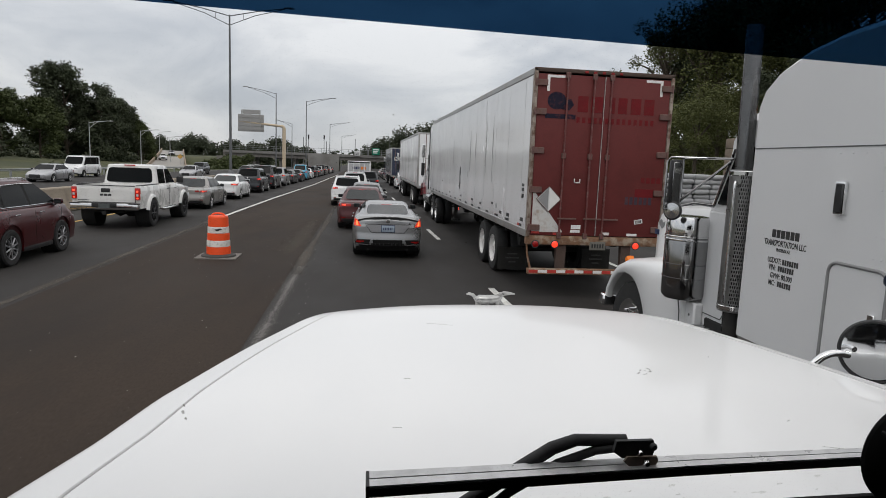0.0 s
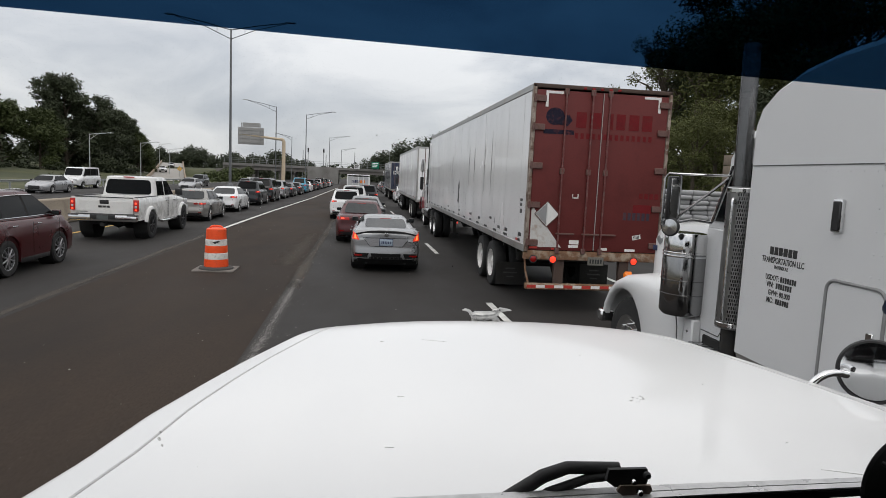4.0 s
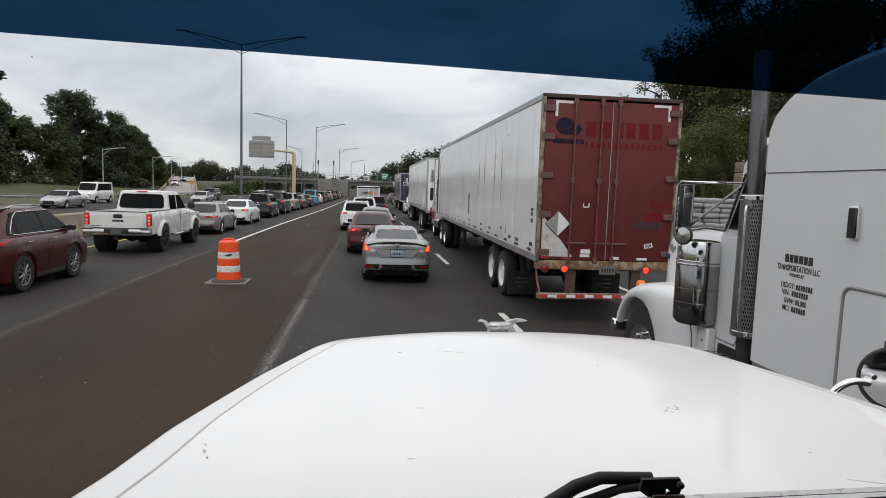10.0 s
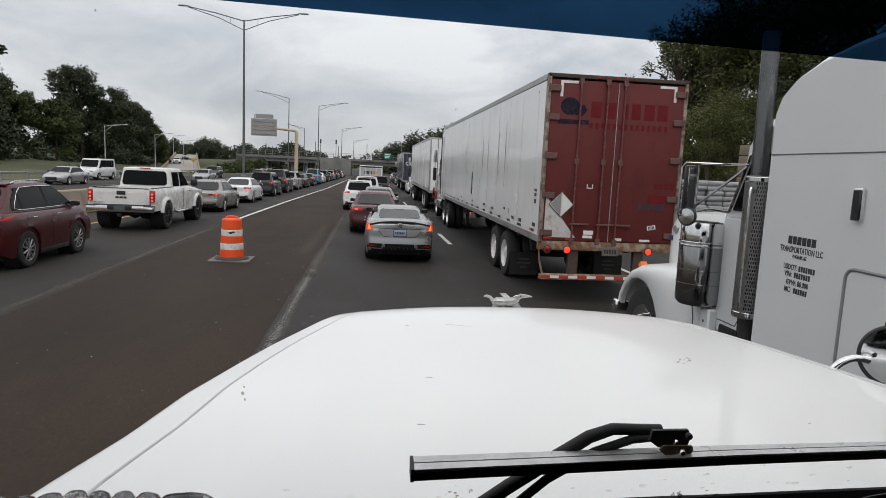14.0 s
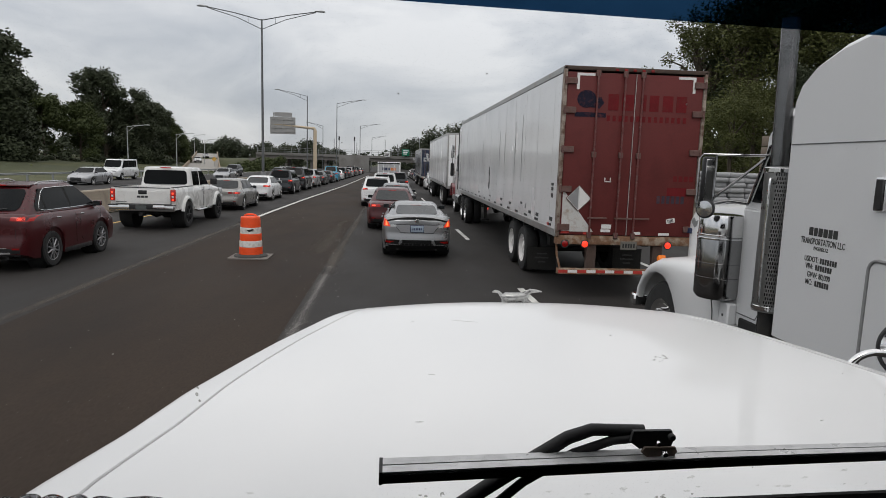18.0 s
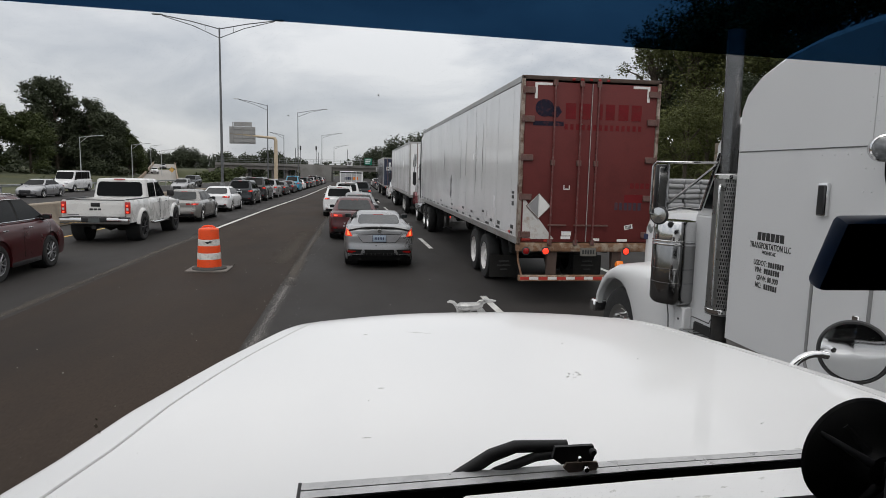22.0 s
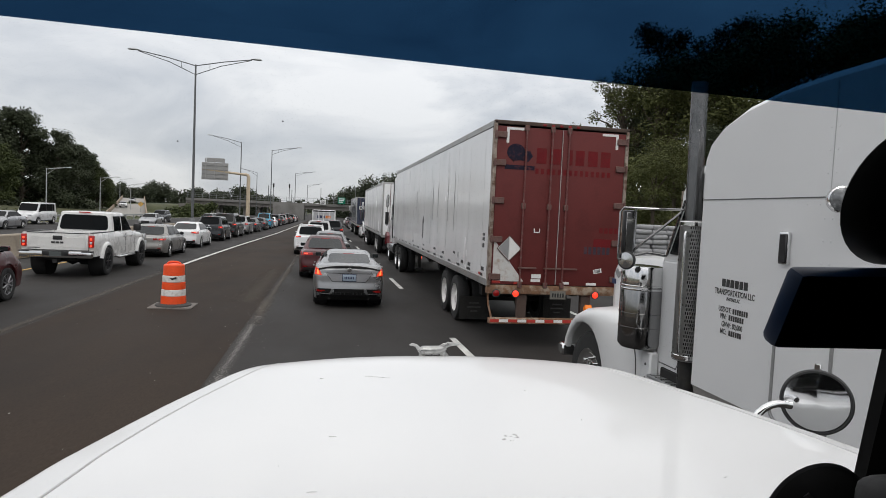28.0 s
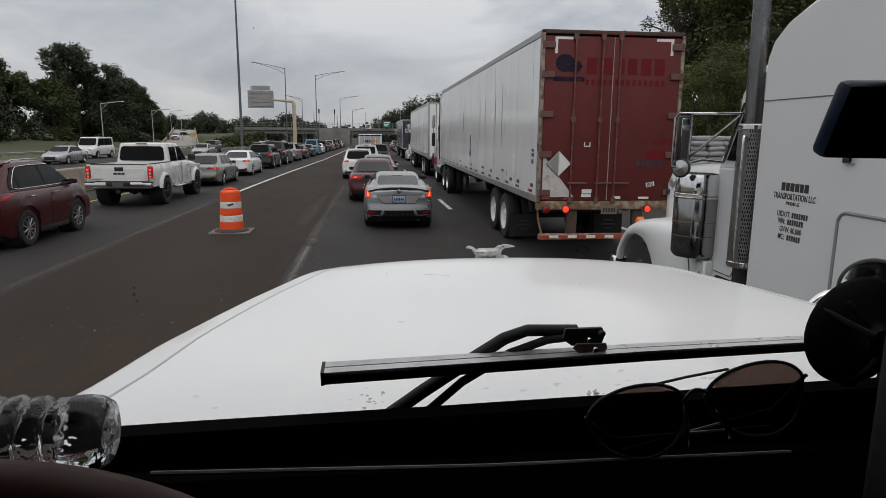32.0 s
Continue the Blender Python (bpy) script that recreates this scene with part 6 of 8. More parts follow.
# a dark box stands in for the shaded opening under the cab door; then steps and tank
bm = mesh(); box(bm, 0.118, 0.30, 5.57, 6.24, 0.78, 1.09, 0.01); part("step_recess", bm, UNDER, nb, "dark box for the shaded opening under the cab door")
for z, y0 in ((0.72, 5.75), (0.98, 5.75)):
    bm = mesh(); box(bm, 0.02, 0.28, y0, y0 + 0.55, z, z + 0.03, 0.008); st = part("step", bm, STEEL, nb)
    for k in range(6):
        bm = mesh(); box(bm, 0.03, 0.27, y0 + 0.04 + k * 0.085, y0 + 0.07 + k * 0.085, z + 0.03, z + 0.04); part("tread", bm, CHROME, st)
bm = mesh(); tube(bm, [(0.33, 4.0, 0.72), (0.33, 5.6, 0.72)], 0.29, 24); part("fuel_tank", bm, CHROME, nb)
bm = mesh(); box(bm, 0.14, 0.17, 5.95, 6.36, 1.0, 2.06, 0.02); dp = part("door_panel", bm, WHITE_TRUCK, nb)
bm = mesh(); tube(bm, [(0.138, 5.97, 1.9), (0.138, 5.97, 1.2), (0.138, 6.02, 1.12), (0.138, 6.3, 1.12)], 0.005, 6); part("door_gap", bm, SEAM, dp)
bm = mesh(); box(bm, 0.05, 0.14, 6.30, 6.46, 0.80, 1.20, 0.015); hc = part("hinge_cover", bm, WHITE_TRUCK, nb)
for z in (0.95, 1.08):
    bm = mesh(); lathe(bm, [(0.001, 0.006), (0.012, 0.005), (0.014, 0.0)], pose(0.05, 6.38, z, 0, -90), 8); part("bolt", bm, SEAM, hc)

# ---- cars ----
def rim_spokes(parent, r, side, n, material, m):
    bm = mesh(); lathe(bm, [(r, -0.03), (r * 0.96, -0.012), (r * 0.90, -0.02), (r * 0.88, -0.06)], m, 24, cap=False)
    rim = part("rim", bm, material, parent)
    bm = mesh(); lathe(bm, [(r * 0.88, -0.07), (0.001, -0.07)], m, 20, cap=False); part("brake_disc", bm, UNDER, rim)
    for k in range(n):
        a = 2 * math.pi * k / n
        bm = mesh()
        tube(bm, [m @ Vector((0.12 * r * math.cos(a), 0.12 * r * math.sin(a), -0.022)), m @ Vector((0.9 * r * math.cos(a), 0.9 * r * math.sin(a), -0.018))], [0.020, 0.015], 5)
        part("spoke", bm, material, rim)
    bm = mesh(); lathe(bm, [(0.2 * r, -0.03), (0.19 * r, -0.008), (0.001, -0.006)], m, 12); part("hub_cap", bm, material, rim)


def car_wheel(parent, x, y, r, side, rim_material=None, spokes=10, w=0.21):
    e = empty("wheel"); e.parent = parent; e.location = (x, y, r)
    m = pose(0, 0, 0, 0, 90 * side, 0)
    bm = mesh(); lathe(bm, [(r * 0.66, -w), (r * 0.94, -w), (r, -w + 0.035), (r, -0.035), (r * 0.93, -0.006), (r * 0.75, 0.0), (r * 0.66, -0.012)], m, 28, cap=False)
    part("tyre", bm, TYRE, e, smooth=40)
    rim_spokes(e, r * 0.67, side, spokes, rim_material or ALLOY, m)


class CarShape:
    """The parametric skin of a car: y runs from the rear bumper (0) to the nose (L)."""

    def __init__(self, L=4.6, W=1.8, H=1.42, top=None, glass=(0.45, 1.05, 2.3, 3.25), belt=0.98, roof_w=0.72, clear=0.2, wr=0.33, axles=(0.95, 3.65), boot_in=0.93, base_w=0.87, step=0.34, bulge=0.05):
        self.L, self.W, self.H, self.glass, self.belt, self.roof_w, self.clear, self.wr, self.axles, self.boot_in = L, W, H, glass, belt, roof_w, clear, wr, axles, boot_in
        self.base_w, self.step, self.bulge = base_w, step, bulge
        self.top = top or [(0, belt - 0.04), (0.2, belt), (3.0, belt), (L - 0.7, belt - 0.12), (L - 0.1, belt - 0.3), (L, belt - 0.38)]
        self.rows = [(y, self.section(y)) for y in (0, 0.01, 0.025, 0.05, 0.08, 0.12, 0.17, 0.23, 0.3, 0.4, 0.52, 0.66, 0.8, 0.95)]

    def hw(self, y):
        b = self.boot_in
        return self.W / 2 * curve_at([(0, b * 0.90), (0.05, b * 0.945), (0.13, b * 0.98), (0.25, b), (0.65, 1.0), (self.L - 1.35, 1.0), (self.L - 0.6, 0.955), (self.L - 0.25, 0.87), (self.L - 0.08, 0.77), (self.L, 0.68)], y)

    def zt(self, y):
        return smooth_at(self.top, y)

    def arch(self, y):
        z = self.clear
        for ya in self.axles:
            d = abs(y - ya) / (self.wr * 1.2)
            if d < 1:
                z = max(z, self.wr + self.wr * 1.18 * math.sqrt(1 - d * d))
        return z

    def section(self, y):
        """Half of the cross-section as (x, z), from the sill up to the middle of the deck."""
        end = min(1.0, min(y, self.L - y) / 0.09)
        w = self.hw(y) * (0.93 + 0.07 * math.sqrt(max(0.0, 1 - (1 - end) ** 2)))
        low = self.clear + 0.12 * (1 - min(1.0, min(y, self.L - y) / 0.3))
        zt = self.zt(y) - 0.035 * (1 - end) ** 2
        zs = max(low, self.arch(y))
        out = [(w * 0.80, low), (w * 0.96, zs + 0.008)]
        for x, f in ((0.985, 0.24), (1.0, 0.42), (1.0, 0.56), (0.99, 0.68), (0.975, 0.78)):
            out.append((w * x, max(out[-1][1] + 0.008, lerp(low, zt, f))))
        return out + [(w * 0.945, zt - 0.075), (w * 0.905, zt - 0.035), (w * 0.85, zt - 0.01), (w * 0.76, zt), (w * 0.40, zt + 0.012)]

    def lean(self, z):
        """How far the tail stands back at a height: the bumper is proud, the lid leans forward."""
        c = self.clear
        return curve_at([(c, 0.09), (c + 0.13, 0.015), (c + 0.2, 0.0), (c + self.step, 0.0), (c + self.step + 0.05, 0.045), (self.belt - 0.1, 0.055), (self.belt, 0.085)], z)

    def shifted(self, x, y, z):
        return (x, y + self.lean(z) * max(0.0, 1 - y / 0.6), z)

    @staticmethod
    def width_at(sec, z):
        if z <= sec[1][1]:
            return sec[1][0]
        for (x0, z0), (x1, z1) in zip(sec[1:], sec[2:]):
            if z <= z1:
                return lerp(x0, x1, (z - z0) / max(1e-6, z1 - z0))
        return 0.0

    def rear_y(self, x, z):
        """Where the tail's skin lies behind a place (x, z)."""
        x = abs(x)
        w0 = self.width_at(self.rows[0][1], z)
        if x <= w0:
            return self.lean(z) - self.bulge * (1 - (x / max(w0, 1e-6)) ** 2)
        last = (0.0, w0)
        for y, sec in self.rows[1:]:
            w = self.width_at(sec, z)
            if w >= x:
                y = lerp(last[0], y, (x - last[1]) / max(1e-6, w - last[1]))
                return y + self.lean(z) * max(0.0, 1 - y / 0.6)
            last = (y, w)
        return last[0]

    def strip(self, bm, corners, off=0.008, thick=0.03, nx=10, nz=3, wrap=0.0, side=1):
        """A plate laid on the tail: corners are (x, z) of inner low, outer low, outer high, inner high; wrap carries it on along the flank."""
        (xa, za), (xb, zb), (xc, zc), (xd, zd) = corners

        def fn(u, v):
            k = min(1.0, u / 0.7) if wrap else u
            x = lerp(lerp(xa, xb, k), lerp(xd, xc, k), v)
            z = lerp(lerp(za, zb, u), lerp(zd, zc, u), v)
            y = self.rear_y(x, z)
            if wrap and u > 0.7:
                y2 = y + wrap * (u - 0.7) / 0.3
                return (side * (max(abs(x), self.width_at(self.section(y2), z)) + off * 0.6), y2, z)
            return (side * x, y - off, z)
        patch(bm, fn, nx, nz)
        bmesh.ops.recalc_face_normals(bm, faces=bm.faces)
        front = sum(f_.normal.y for f_ in bm.faces) > 0
        bmesh.ops.solidify(bm, geom=list(bm.faces), thickness=-thick if front else thick)
        return bm

    def body(self, bm):
        ys = {0.0, 0.01, 0.025, 0.05, 0.08, 0.13, 0.2, 0.3, 0.45, self.L - 0.6, self.L - 0.4, self.L - 0.25, self.L - 0.15, self.L - 0.08, self.L - 0.03, self.L}
        ys |= {self.L * k / 16 for k in range(1, 16)}
        for ya in self.axles:
            ys |= {ya + self.wr * 1.2 * s for s in (-1.02, -0.99, -0.92, -0.75, -0.5, -0.25, 0, 0.25, 0.5, 0.75, 0.92, 0.99, 1.02)}
        rings = []
        for y in sorted(v for v in ys if 0 <= v <= self.L):
            half = self.section(y)
            rings.append([self.shifted(-x, y, z) for x, z in half] + [self.shifted(x, y, z) for x, z in reversed(half)])
        loft(bm, rings, cap=False)
        for y, sgn in ((0.0, -1), (self.L, 1)):  # bulged ends
            half = self.section(y)
            zs, n = [z for _, z in half], 10
            loft(bm, [[(lerp(-x, x, k / n), y + sgn * self.bulge * (1 - (2 * k / n - 1) ** 2) + self.lean(z) * (y == 0), z) for k in range(n + 1)] for x, z in half], cap=False, closed=False)
        bmesh.ops.remove_doubles(bm, verts=bm.verts, dist=0.0008)
        return bm

    # greenhouse: h from 0 at the belt to 1 at the roof
    def gw(self, h):
        return lerp(self.W / 2 * self.base_w, self.W / 2 * self.roof_w, h ** 1.3)

    def gy(self, h):
        a, b, c, d = self.glass
        return lerp(a, b, h), lerp(d, c, h)

    def gz(self, h):
        return lerp(self.belt - 0.03, self.H - 0.035, h)

    def ring(self, h, inset=0.0, up=0.0):
        y0, y1 = self.gy(h)
        w = self.gw(h) - inset
        y0, y1 = y0 + inset * 1.5, y1 - inset * 1.5
        out = []
        r = min(0.16, w * 0.4)
        for u, v in rrect(2 * w, y1 - y0, r, 4, 0.0, (y0 + y1) / 2):
            bow = 0.05 * (1 - (u / w) ** 2)
            out.append((u, v + (bow if v > (y0 + y1) / 2 + (y1 - y0) * 0.45 else -bow if v < (y0 + y1) / 2 - (y1 - y0) * 0.45 else 0), self.gz(h) + up))
        return out

    def house(self, bm):
        rings = [self.ring(h) for h in (0, 0.25, 0.5, 0.75, 0.9)] + [self.ring(1.0, 0.0, -0.012), self.ring(1.0, 0.03, 0.008), self.ring(1.0, 0.12, 0.022), self.ring(1.0, 0.3, 0.034)]
        return loft(bm, rings)

    def rear_glass(self, bm, lo=0.1, hi=0.9, wide=0.86, off=0.007, front=False):
        def fn(u, v):
            h = lerp(lo, hi, v)
            w = self.gw(h)
            x = (u - 0.5) * 2 * w * (lerp(wide[0], wide[1], v) if isinstance(wide, tuple) else wide) * (1 - 0.10 * abs(2 * v - 1) ** 7)
            y = self.gy(h)[1 if front else 0]
            bow = 0.05 * (1 - (x / w) ** 2)
            return (x, y + (bow + off if front else -bow - off), self.gz(h) + 0.004)
        return patch(bm, fn, 10, 12)

    def side_glass(self, bm, side, a, b, lo=0.1, hi=0.86, off=0.006):
        """From a to b as shares of the greenhouse's length."""
        def fn(u, v):
            h = lerp(lo, hi, v)
            y0, y1 = self.gy(h)
            yb0, yb1 = self.gy(0)
            ya = lerp(y0, y1, a) if a < 0.1 else max(lerp(yb0, yb1, a), y0 + 0.14)
            yb = lerp(y0, y1, b) if b > 0.9 else min(lerp(yb0, yb1, b), y1 - 0.14)
            return (side * (self.gw(h) + off), lerp(ya, yb, u), self.gz(h))
        return patch(bm, fn, 4, 4)


def add_box(name, parent, material, x0, x1, y0, y1, z0, z1, bevel=0.0, label="", segs=2):
    bm = mesh(); box(bm, min(x0, x1), max(x0, x1), y0, y1, z0, z1, bevel, segs)
    return part(name, bm, material, parent, label)


BRIGHT = mat("bright_car_trim", (0.55, 0.55, 0.55), rough=0.3, metal=0.5, vary=0.05)


def build_car(label, color, shape, category="car", lit=True, glass=DARK_GLASS, lamp=None, plate=None, metallic=0.4, spokes=10, rim=None, trim=PLASTIC, rails=False, front=False, wiper=False, name="car", lower_trim=0.0, bright_strip=False, boot_line=True, coat=0.5, wide=(0.80, 0.84), plate_z=None, bumper=True, trim_line=None):
    s = shape
    c = empty(name)
    tagged(c, label, category)
    pm = paint(label.split()[0] + "_car_paint", color, metallic=metallic, dirt=0.025, rough=0.3, coat=coat)
    bm = mesh(); s.body(bm); body = part("body", bm, pm, c, smooth=38)
    bm = mesh(); s.house(bm); part("roof", bm, pm, c, smooth=38)
    bm = mesh(); s.rear_glass(bm, 0.14, 0.86, wide=wide); part("rear_window", bm, glass, c)
    bm = mesh(); s.rear_glass(bm, front=True, wide=0.9); part("windscreen", bm, DARK_GLASS, c)
    for side in (-1, 1):
        for a, b in ((0.13, 0.22), (0.25, 0.54), (0.57, 0.93)) if s.H > 1.5 else ((0.14, 0.22), (0.25, 0.53), (0.56, 0.94)):
            bm = mesh(); s.side_glass(bm, side, a, b); part("side_window", bm, DARK_GLASS, c)
        bm = mesh(); s.side_glass(bm, side, 0.12, 0.945, 0.085, 0.875, 0.003); part("window_surround", bm, UNDER, c)
        zb = s.belt
        y0, y1 = s.gy(0)
        for q in (0.215, 0.545, 0.93):  # door gaps
            y = lerp(y0, y1, q)
            x = side * (s.hw(y) + 0.001)
            add_box("door_gap", body, UNDER, x - 0.002, x + 0.002, y, y + 0.009, s.clear + 0.16, zb - 0.10)
        for q in (0.28, 0.60):
            y = lerp(y0, y1, q)
            add_box("door_handle", body, CHROME if rails else pm, side * s.hw(y), side * (s.hw(y) + 0.035), y, y + 0.17, zb - 0.16, zb - 0.125, 0.01)
        my = y1 - 0.35
        mir = add_box("mirror", c, trim if not rails else pm, side * (s.gw(0.1) + 0.01), side * (s.gw(0.1) + 0.19), my, my + 0.12, zb - 0.03, zb + 0.09, 0.03)
        add_box("mirror_glass", mir, MID_GLASS, side * (s.gw(0.1) + 0.03), side * (s.gw(0.1) + 0.18), my - 0.004, my, zb - 0.015, zb + 0.075)
        add_box("sill", c, trim, side * s.W * 0.40, side * s.W * 0.485, s.axles[0] + s.wr * 1.25, s.axles[1] - s.wr * 1.25, s.clear - 0.02, s.clear + 0.10, 0.02)
        for y in s.axles:
            car_wheel(c, side * (s.W / 2 - 0.015), y, s.wr, side, rim, spokes)
            # dark wheel well
            bm = mesh(); lathe(bm, [(s.wr * 1.16, 0.0), (s.wr * 1.16, -0.30), (0.01, -0.30)], pose(side * (s.W / 2 - 0.06), y, s.wr, 0, 90 * side, 0), 20, cap=False); part("wheel_well", bm, UNDER, c)
        if rails:
            bm = mesh(); tube(bm, arc((side * s.gw(1) * 0.92, s.gy(1)[0] + 0.1, s.H - 0.02), (side * s.gw(1) * 0.92, s.gy(1)[0] + 0.25, s.H + 0.045), (side * s.gw(1) * 0.92, s.gy(1)[0] + 0.5, s.H + 0.03), 4) + [Vector((side * s.gw(1) * 0.92, s.gy(1)[1] - 0.3, s.H + 0.03)), Vector((side * s.gw(1) * 0.92, s.gy(1)[1] - 0.1, s.H - 0.02))], 0.013, 8); part("roof_rail", bm, BRIGHT, c, "silver roof rail")
    add_box("under_tray", c, UNDER, -s.W * 0.4, s.W * 0.4, 0.25, s.L - 0.25, s.clear - 0.02, s.clear + 0.2)
    lm = BRAKE if lit else TAIL
    if trim_line:
        for side in (-1, 1):
            def edge(q, h, side=side):
                ya, yb = s.gy(h)
                return (side * (s.gw(h) + 0.012), lerp(ya, yb, q), s.gz(h))
            bm = mesh(); tube(bm, [edge(0.955, 0.07), edge(0.6, 0.07), edge(0.2, 0.09), edge(0.125, 0.16), edge(0.115, 0.35), edge(0.13, 0.72), edge(0.19, 0.88), edge(0.5, 0.90), edge(0.92, 0.88)], 0.011, 6); part("window_trim", bm, trim_line, c, "bright trim round the side windows")
    w = s.W / 2
    for kind, x0, x1, z0, z1 in lamp or (("o", 0.66, 1.0, s.belt - 0.21, s.belt - 0.09),):
        for side in (-1, 1):
            outer = x1 > 0.93
            xb = min(x1, 0.955 * s.boot_in) * w
            tip = 0.02 if kind == "s" else 0.0
            bm = mesh(); s.strip(bm, ((x0 * w, z0 + tip), (xb, z0), (xb, z1), (x0 * w + tip, z1 - tip * 0.5)), 0.010, 0.03, 12, 3, (0.17 if s.H < 1.5 else 0.09) if outer else 0.0, side)
            tl = part("tail_lamp", bm, {"o": lm, "s": lm, "w": HEAD, "r": TAIL}[kind], c, {"w": "clear reversing lens"}.get(kind, "red tail lamp"), smooth=50)
            if lit and kind in "os":
                xa, zc = lerp(x0 * w, xb, 0.45), lerp(z0, z1, 0.55)
                bm = mesh(); s.strip(bm, ((xa, zc - 0.022), (xa + 0.11, zc - 0.022), (xa + 0.11, zc + 0.022), (xa, zc + 0.022)), 0.0125, 0.01, 3, 1, 0.0, side); part("lamp_core", bm, CORE, tl, "bright lamp core")
    pz = plate_z or (s.belt - 0.28 if s.H < 1.6 else s.belt - 0.24)
    py = s.rear_y(0, pz)
    pl = add_box("plate", c, plate or PLATE, -0.155, 0.155, py - 0.022, py, pz - 0.078, pz + 0.078, 0.004)
    for k in range(6):
        add_box("number_bar", pl, INK_BLUE, -0.115 + k * 0.04, -0.092 + k * 0.04, py - 0.026, py - 0.02, pz - 0.03, pz + 0.03)

    def lay(name, material, x, z0, z1, off=0.006, thick=0.02, parent=None, label=""):
        bm = mesh(); s.strip(bm, ((-x, z0), (x, z0), (x, z1), (-x, z1)), off, thick, 14, 2)
        return part(name, bm, material, parent or c, label, smooth=50)

    if bumper:
        lay("bumper_gap", UNDER, w * 0.80, s.clear + s.step + 0.045, s.clear + s.step + 0.055, 0.002, 0.01, body)
    lay("bumper_insert", trim, w * 0.80, s.clear + 0.09, s.clear + 0.10 + max(0.10, lower_trim), 0.004)
    if bright_strip:
        lay("chrome_strip", BRIGHT, w * 0.62, s.clear + 0.135, s.clear + 0.165, 0.014, label="bright lower strip")
        lay("chrome_strip", BRIGHT, w * 0.56, s.clear + 0.245, s.clear + 0.258, 0.012, label="bright upper strip")
        lay("chrome_strip", BRIGHT, w * 0.42, s.belt - 0.15, s.belt - 0.13, 0.016, label="bright strip over the plate")
    for side in (-1, 1):
        bm = mesh(); s.strip(bm, ((w * 0.66, s.clear + 0.22), (w * 0.80, s.clear + 0.22), (w * 0.80, s.clear + 0.25), (w * 0.66, s.clear + 0.25)), 0.006, 0.01, 4, 1, 0.0, side); part("reflector", bm, TAIL, c)
        bm = mesh(); tube(bm, [(side * s.W * 0.27, 0.2, s.clear + 0.05), (side * s.W * 0.27, 0.02, s.clear + 0.05)], 0.032, 12); part("exhaust_pipe", bm, UNDER, c)
    if boot_line:
        for side in (-1, 1):
            bm = mesh(); zl = s.belt - 0.05
            tube(bm, [(side * w * 0.72, s.rear_y(w * 0.72, z) - 0.001, z) for z in (s.clear + s.step + 0.06, lerp(s.clear + s.step, zl, 0.5), zl)], 0.004, 5); part("boot_gap", bm, UNDER, body)
    # high brake lamp and badge
    if s.H > 1.5:  # roof spoiler
        bm = mesh()
        loft(bm, [[(x, s.gy(1.0)[0] + dy + 0.06 * abs(x / (s.W / 2 * s.roof_w)) ** 3, s.H + dz) for dy, dz in ((0.20, -0.01), (-0.10, -0.025), (-0.11, -0.05), (-0.02, -0.062), (0.2, -0.05))] for x in [s.W / 2 * s.roof_w * 0.92 * (k / 6 - 1) for k in range(13)]])
        part("roof_spoiler", bm, pm, c, smooth=50)
        y0, z0 = s.gy(1.0)[0] - 0.115, s.H - 0.037
    else:
        y0, z0 = s.gy(0.88)[0] - 0.075, s.gz(0.86)
    add_box("high_brake_lamp", c, lm, -0.14, 0.14, y0 - 0.004, y0 + 0.02, z0 - 0.011, z0 + 0.011, 0.003)
    bz = s.belt - 0.12 if s.H < 1.6 else s.belt - 0.07
    bm = mesh(); lathe(bm, [(0.001, 0.012), (0.045, 0.01), (0.055, 0.0)], pose(0, s.rear_y(0, bz) - 0.002, bz, 90), 16); part("badge", bm, CHROME, c)
    if wiper:
        bm = mesh(); tube(bm, [(-0.02, s.gy(0.1)[0] - 0.08, s.gz(0.1)), (0.25, s.gy(0.2)[0] - 0.075, s.gz(0.18)), (0.42, s.gy(0.2)[0] - 0.06, s.gz(0.2))], 0.011, 6); part("rear_wiper", bm, RUBBER, c)
    for side in (-1, 1):
        add_box("headlamp", c, HEAD, side * s.W * 0.22, side * s.W * 0.37, s.L - 0.20, s.L - 0.0, s.zt(s.L - 0.1) - 0.16, s.zt(s.L - 0.1) - 0.04, 0.02)
    add_box("grille", c, PLASTIC, -s.W * 0.22, s.W * 0.22, s.L - 0.06, s.L + 0.052, s.clear + 0.15, s.clear + 0.42, 0.02)
    return c


def sedan_shape(**k):
    d = dict(L=4.75, W=1.80, H=1.42, glass=(0.72, 1.48, 2.75, 3.55), belt=0.99, wr=0.325, axles=(1.0, 3.75), roof_w=0.64)
    d.update(k)
    d.setdefault("top", [(0, d["belt"] - 0.04), (0.25, d["belt"]), (3.3, d["belt"] - 0.02), (d["L"] - 0.6, d["belt"] - 0.16), (d["L"], d["belt"] - 0.34)])
    return CarShape(**d)


def suv_shape(**k):
    d = dict(L=4.65, W=1.86, H=1.70, glass=(0.10, 0.55, 2.75, 3.6), belt=1.12, wr=0.36, axles=(0.92, 3.65), roof_w=0.70, clear=0.24, boot_in=0.96)
    d.update(k)
    d.setdefault("top", [(0, d["belt"] - 0.02), (0.2, d["belt"]), (3.4, d["belt"] - 0.03), (d["L"] - 0.6, d["belt"] - 0.16), (d["L"], d["belt"] - 0.36)])
    return CarShape(**d)


def place(c, x, y, turn=0.0):
    tilt = -math.degrees(math.atan((road_z(y + 2) - road_z(y + 1.9)) / 0.1)) * -1
    c.matrix_basis = pose(x, y, road_z(y + 1), tilt, 0, turn)
    return c


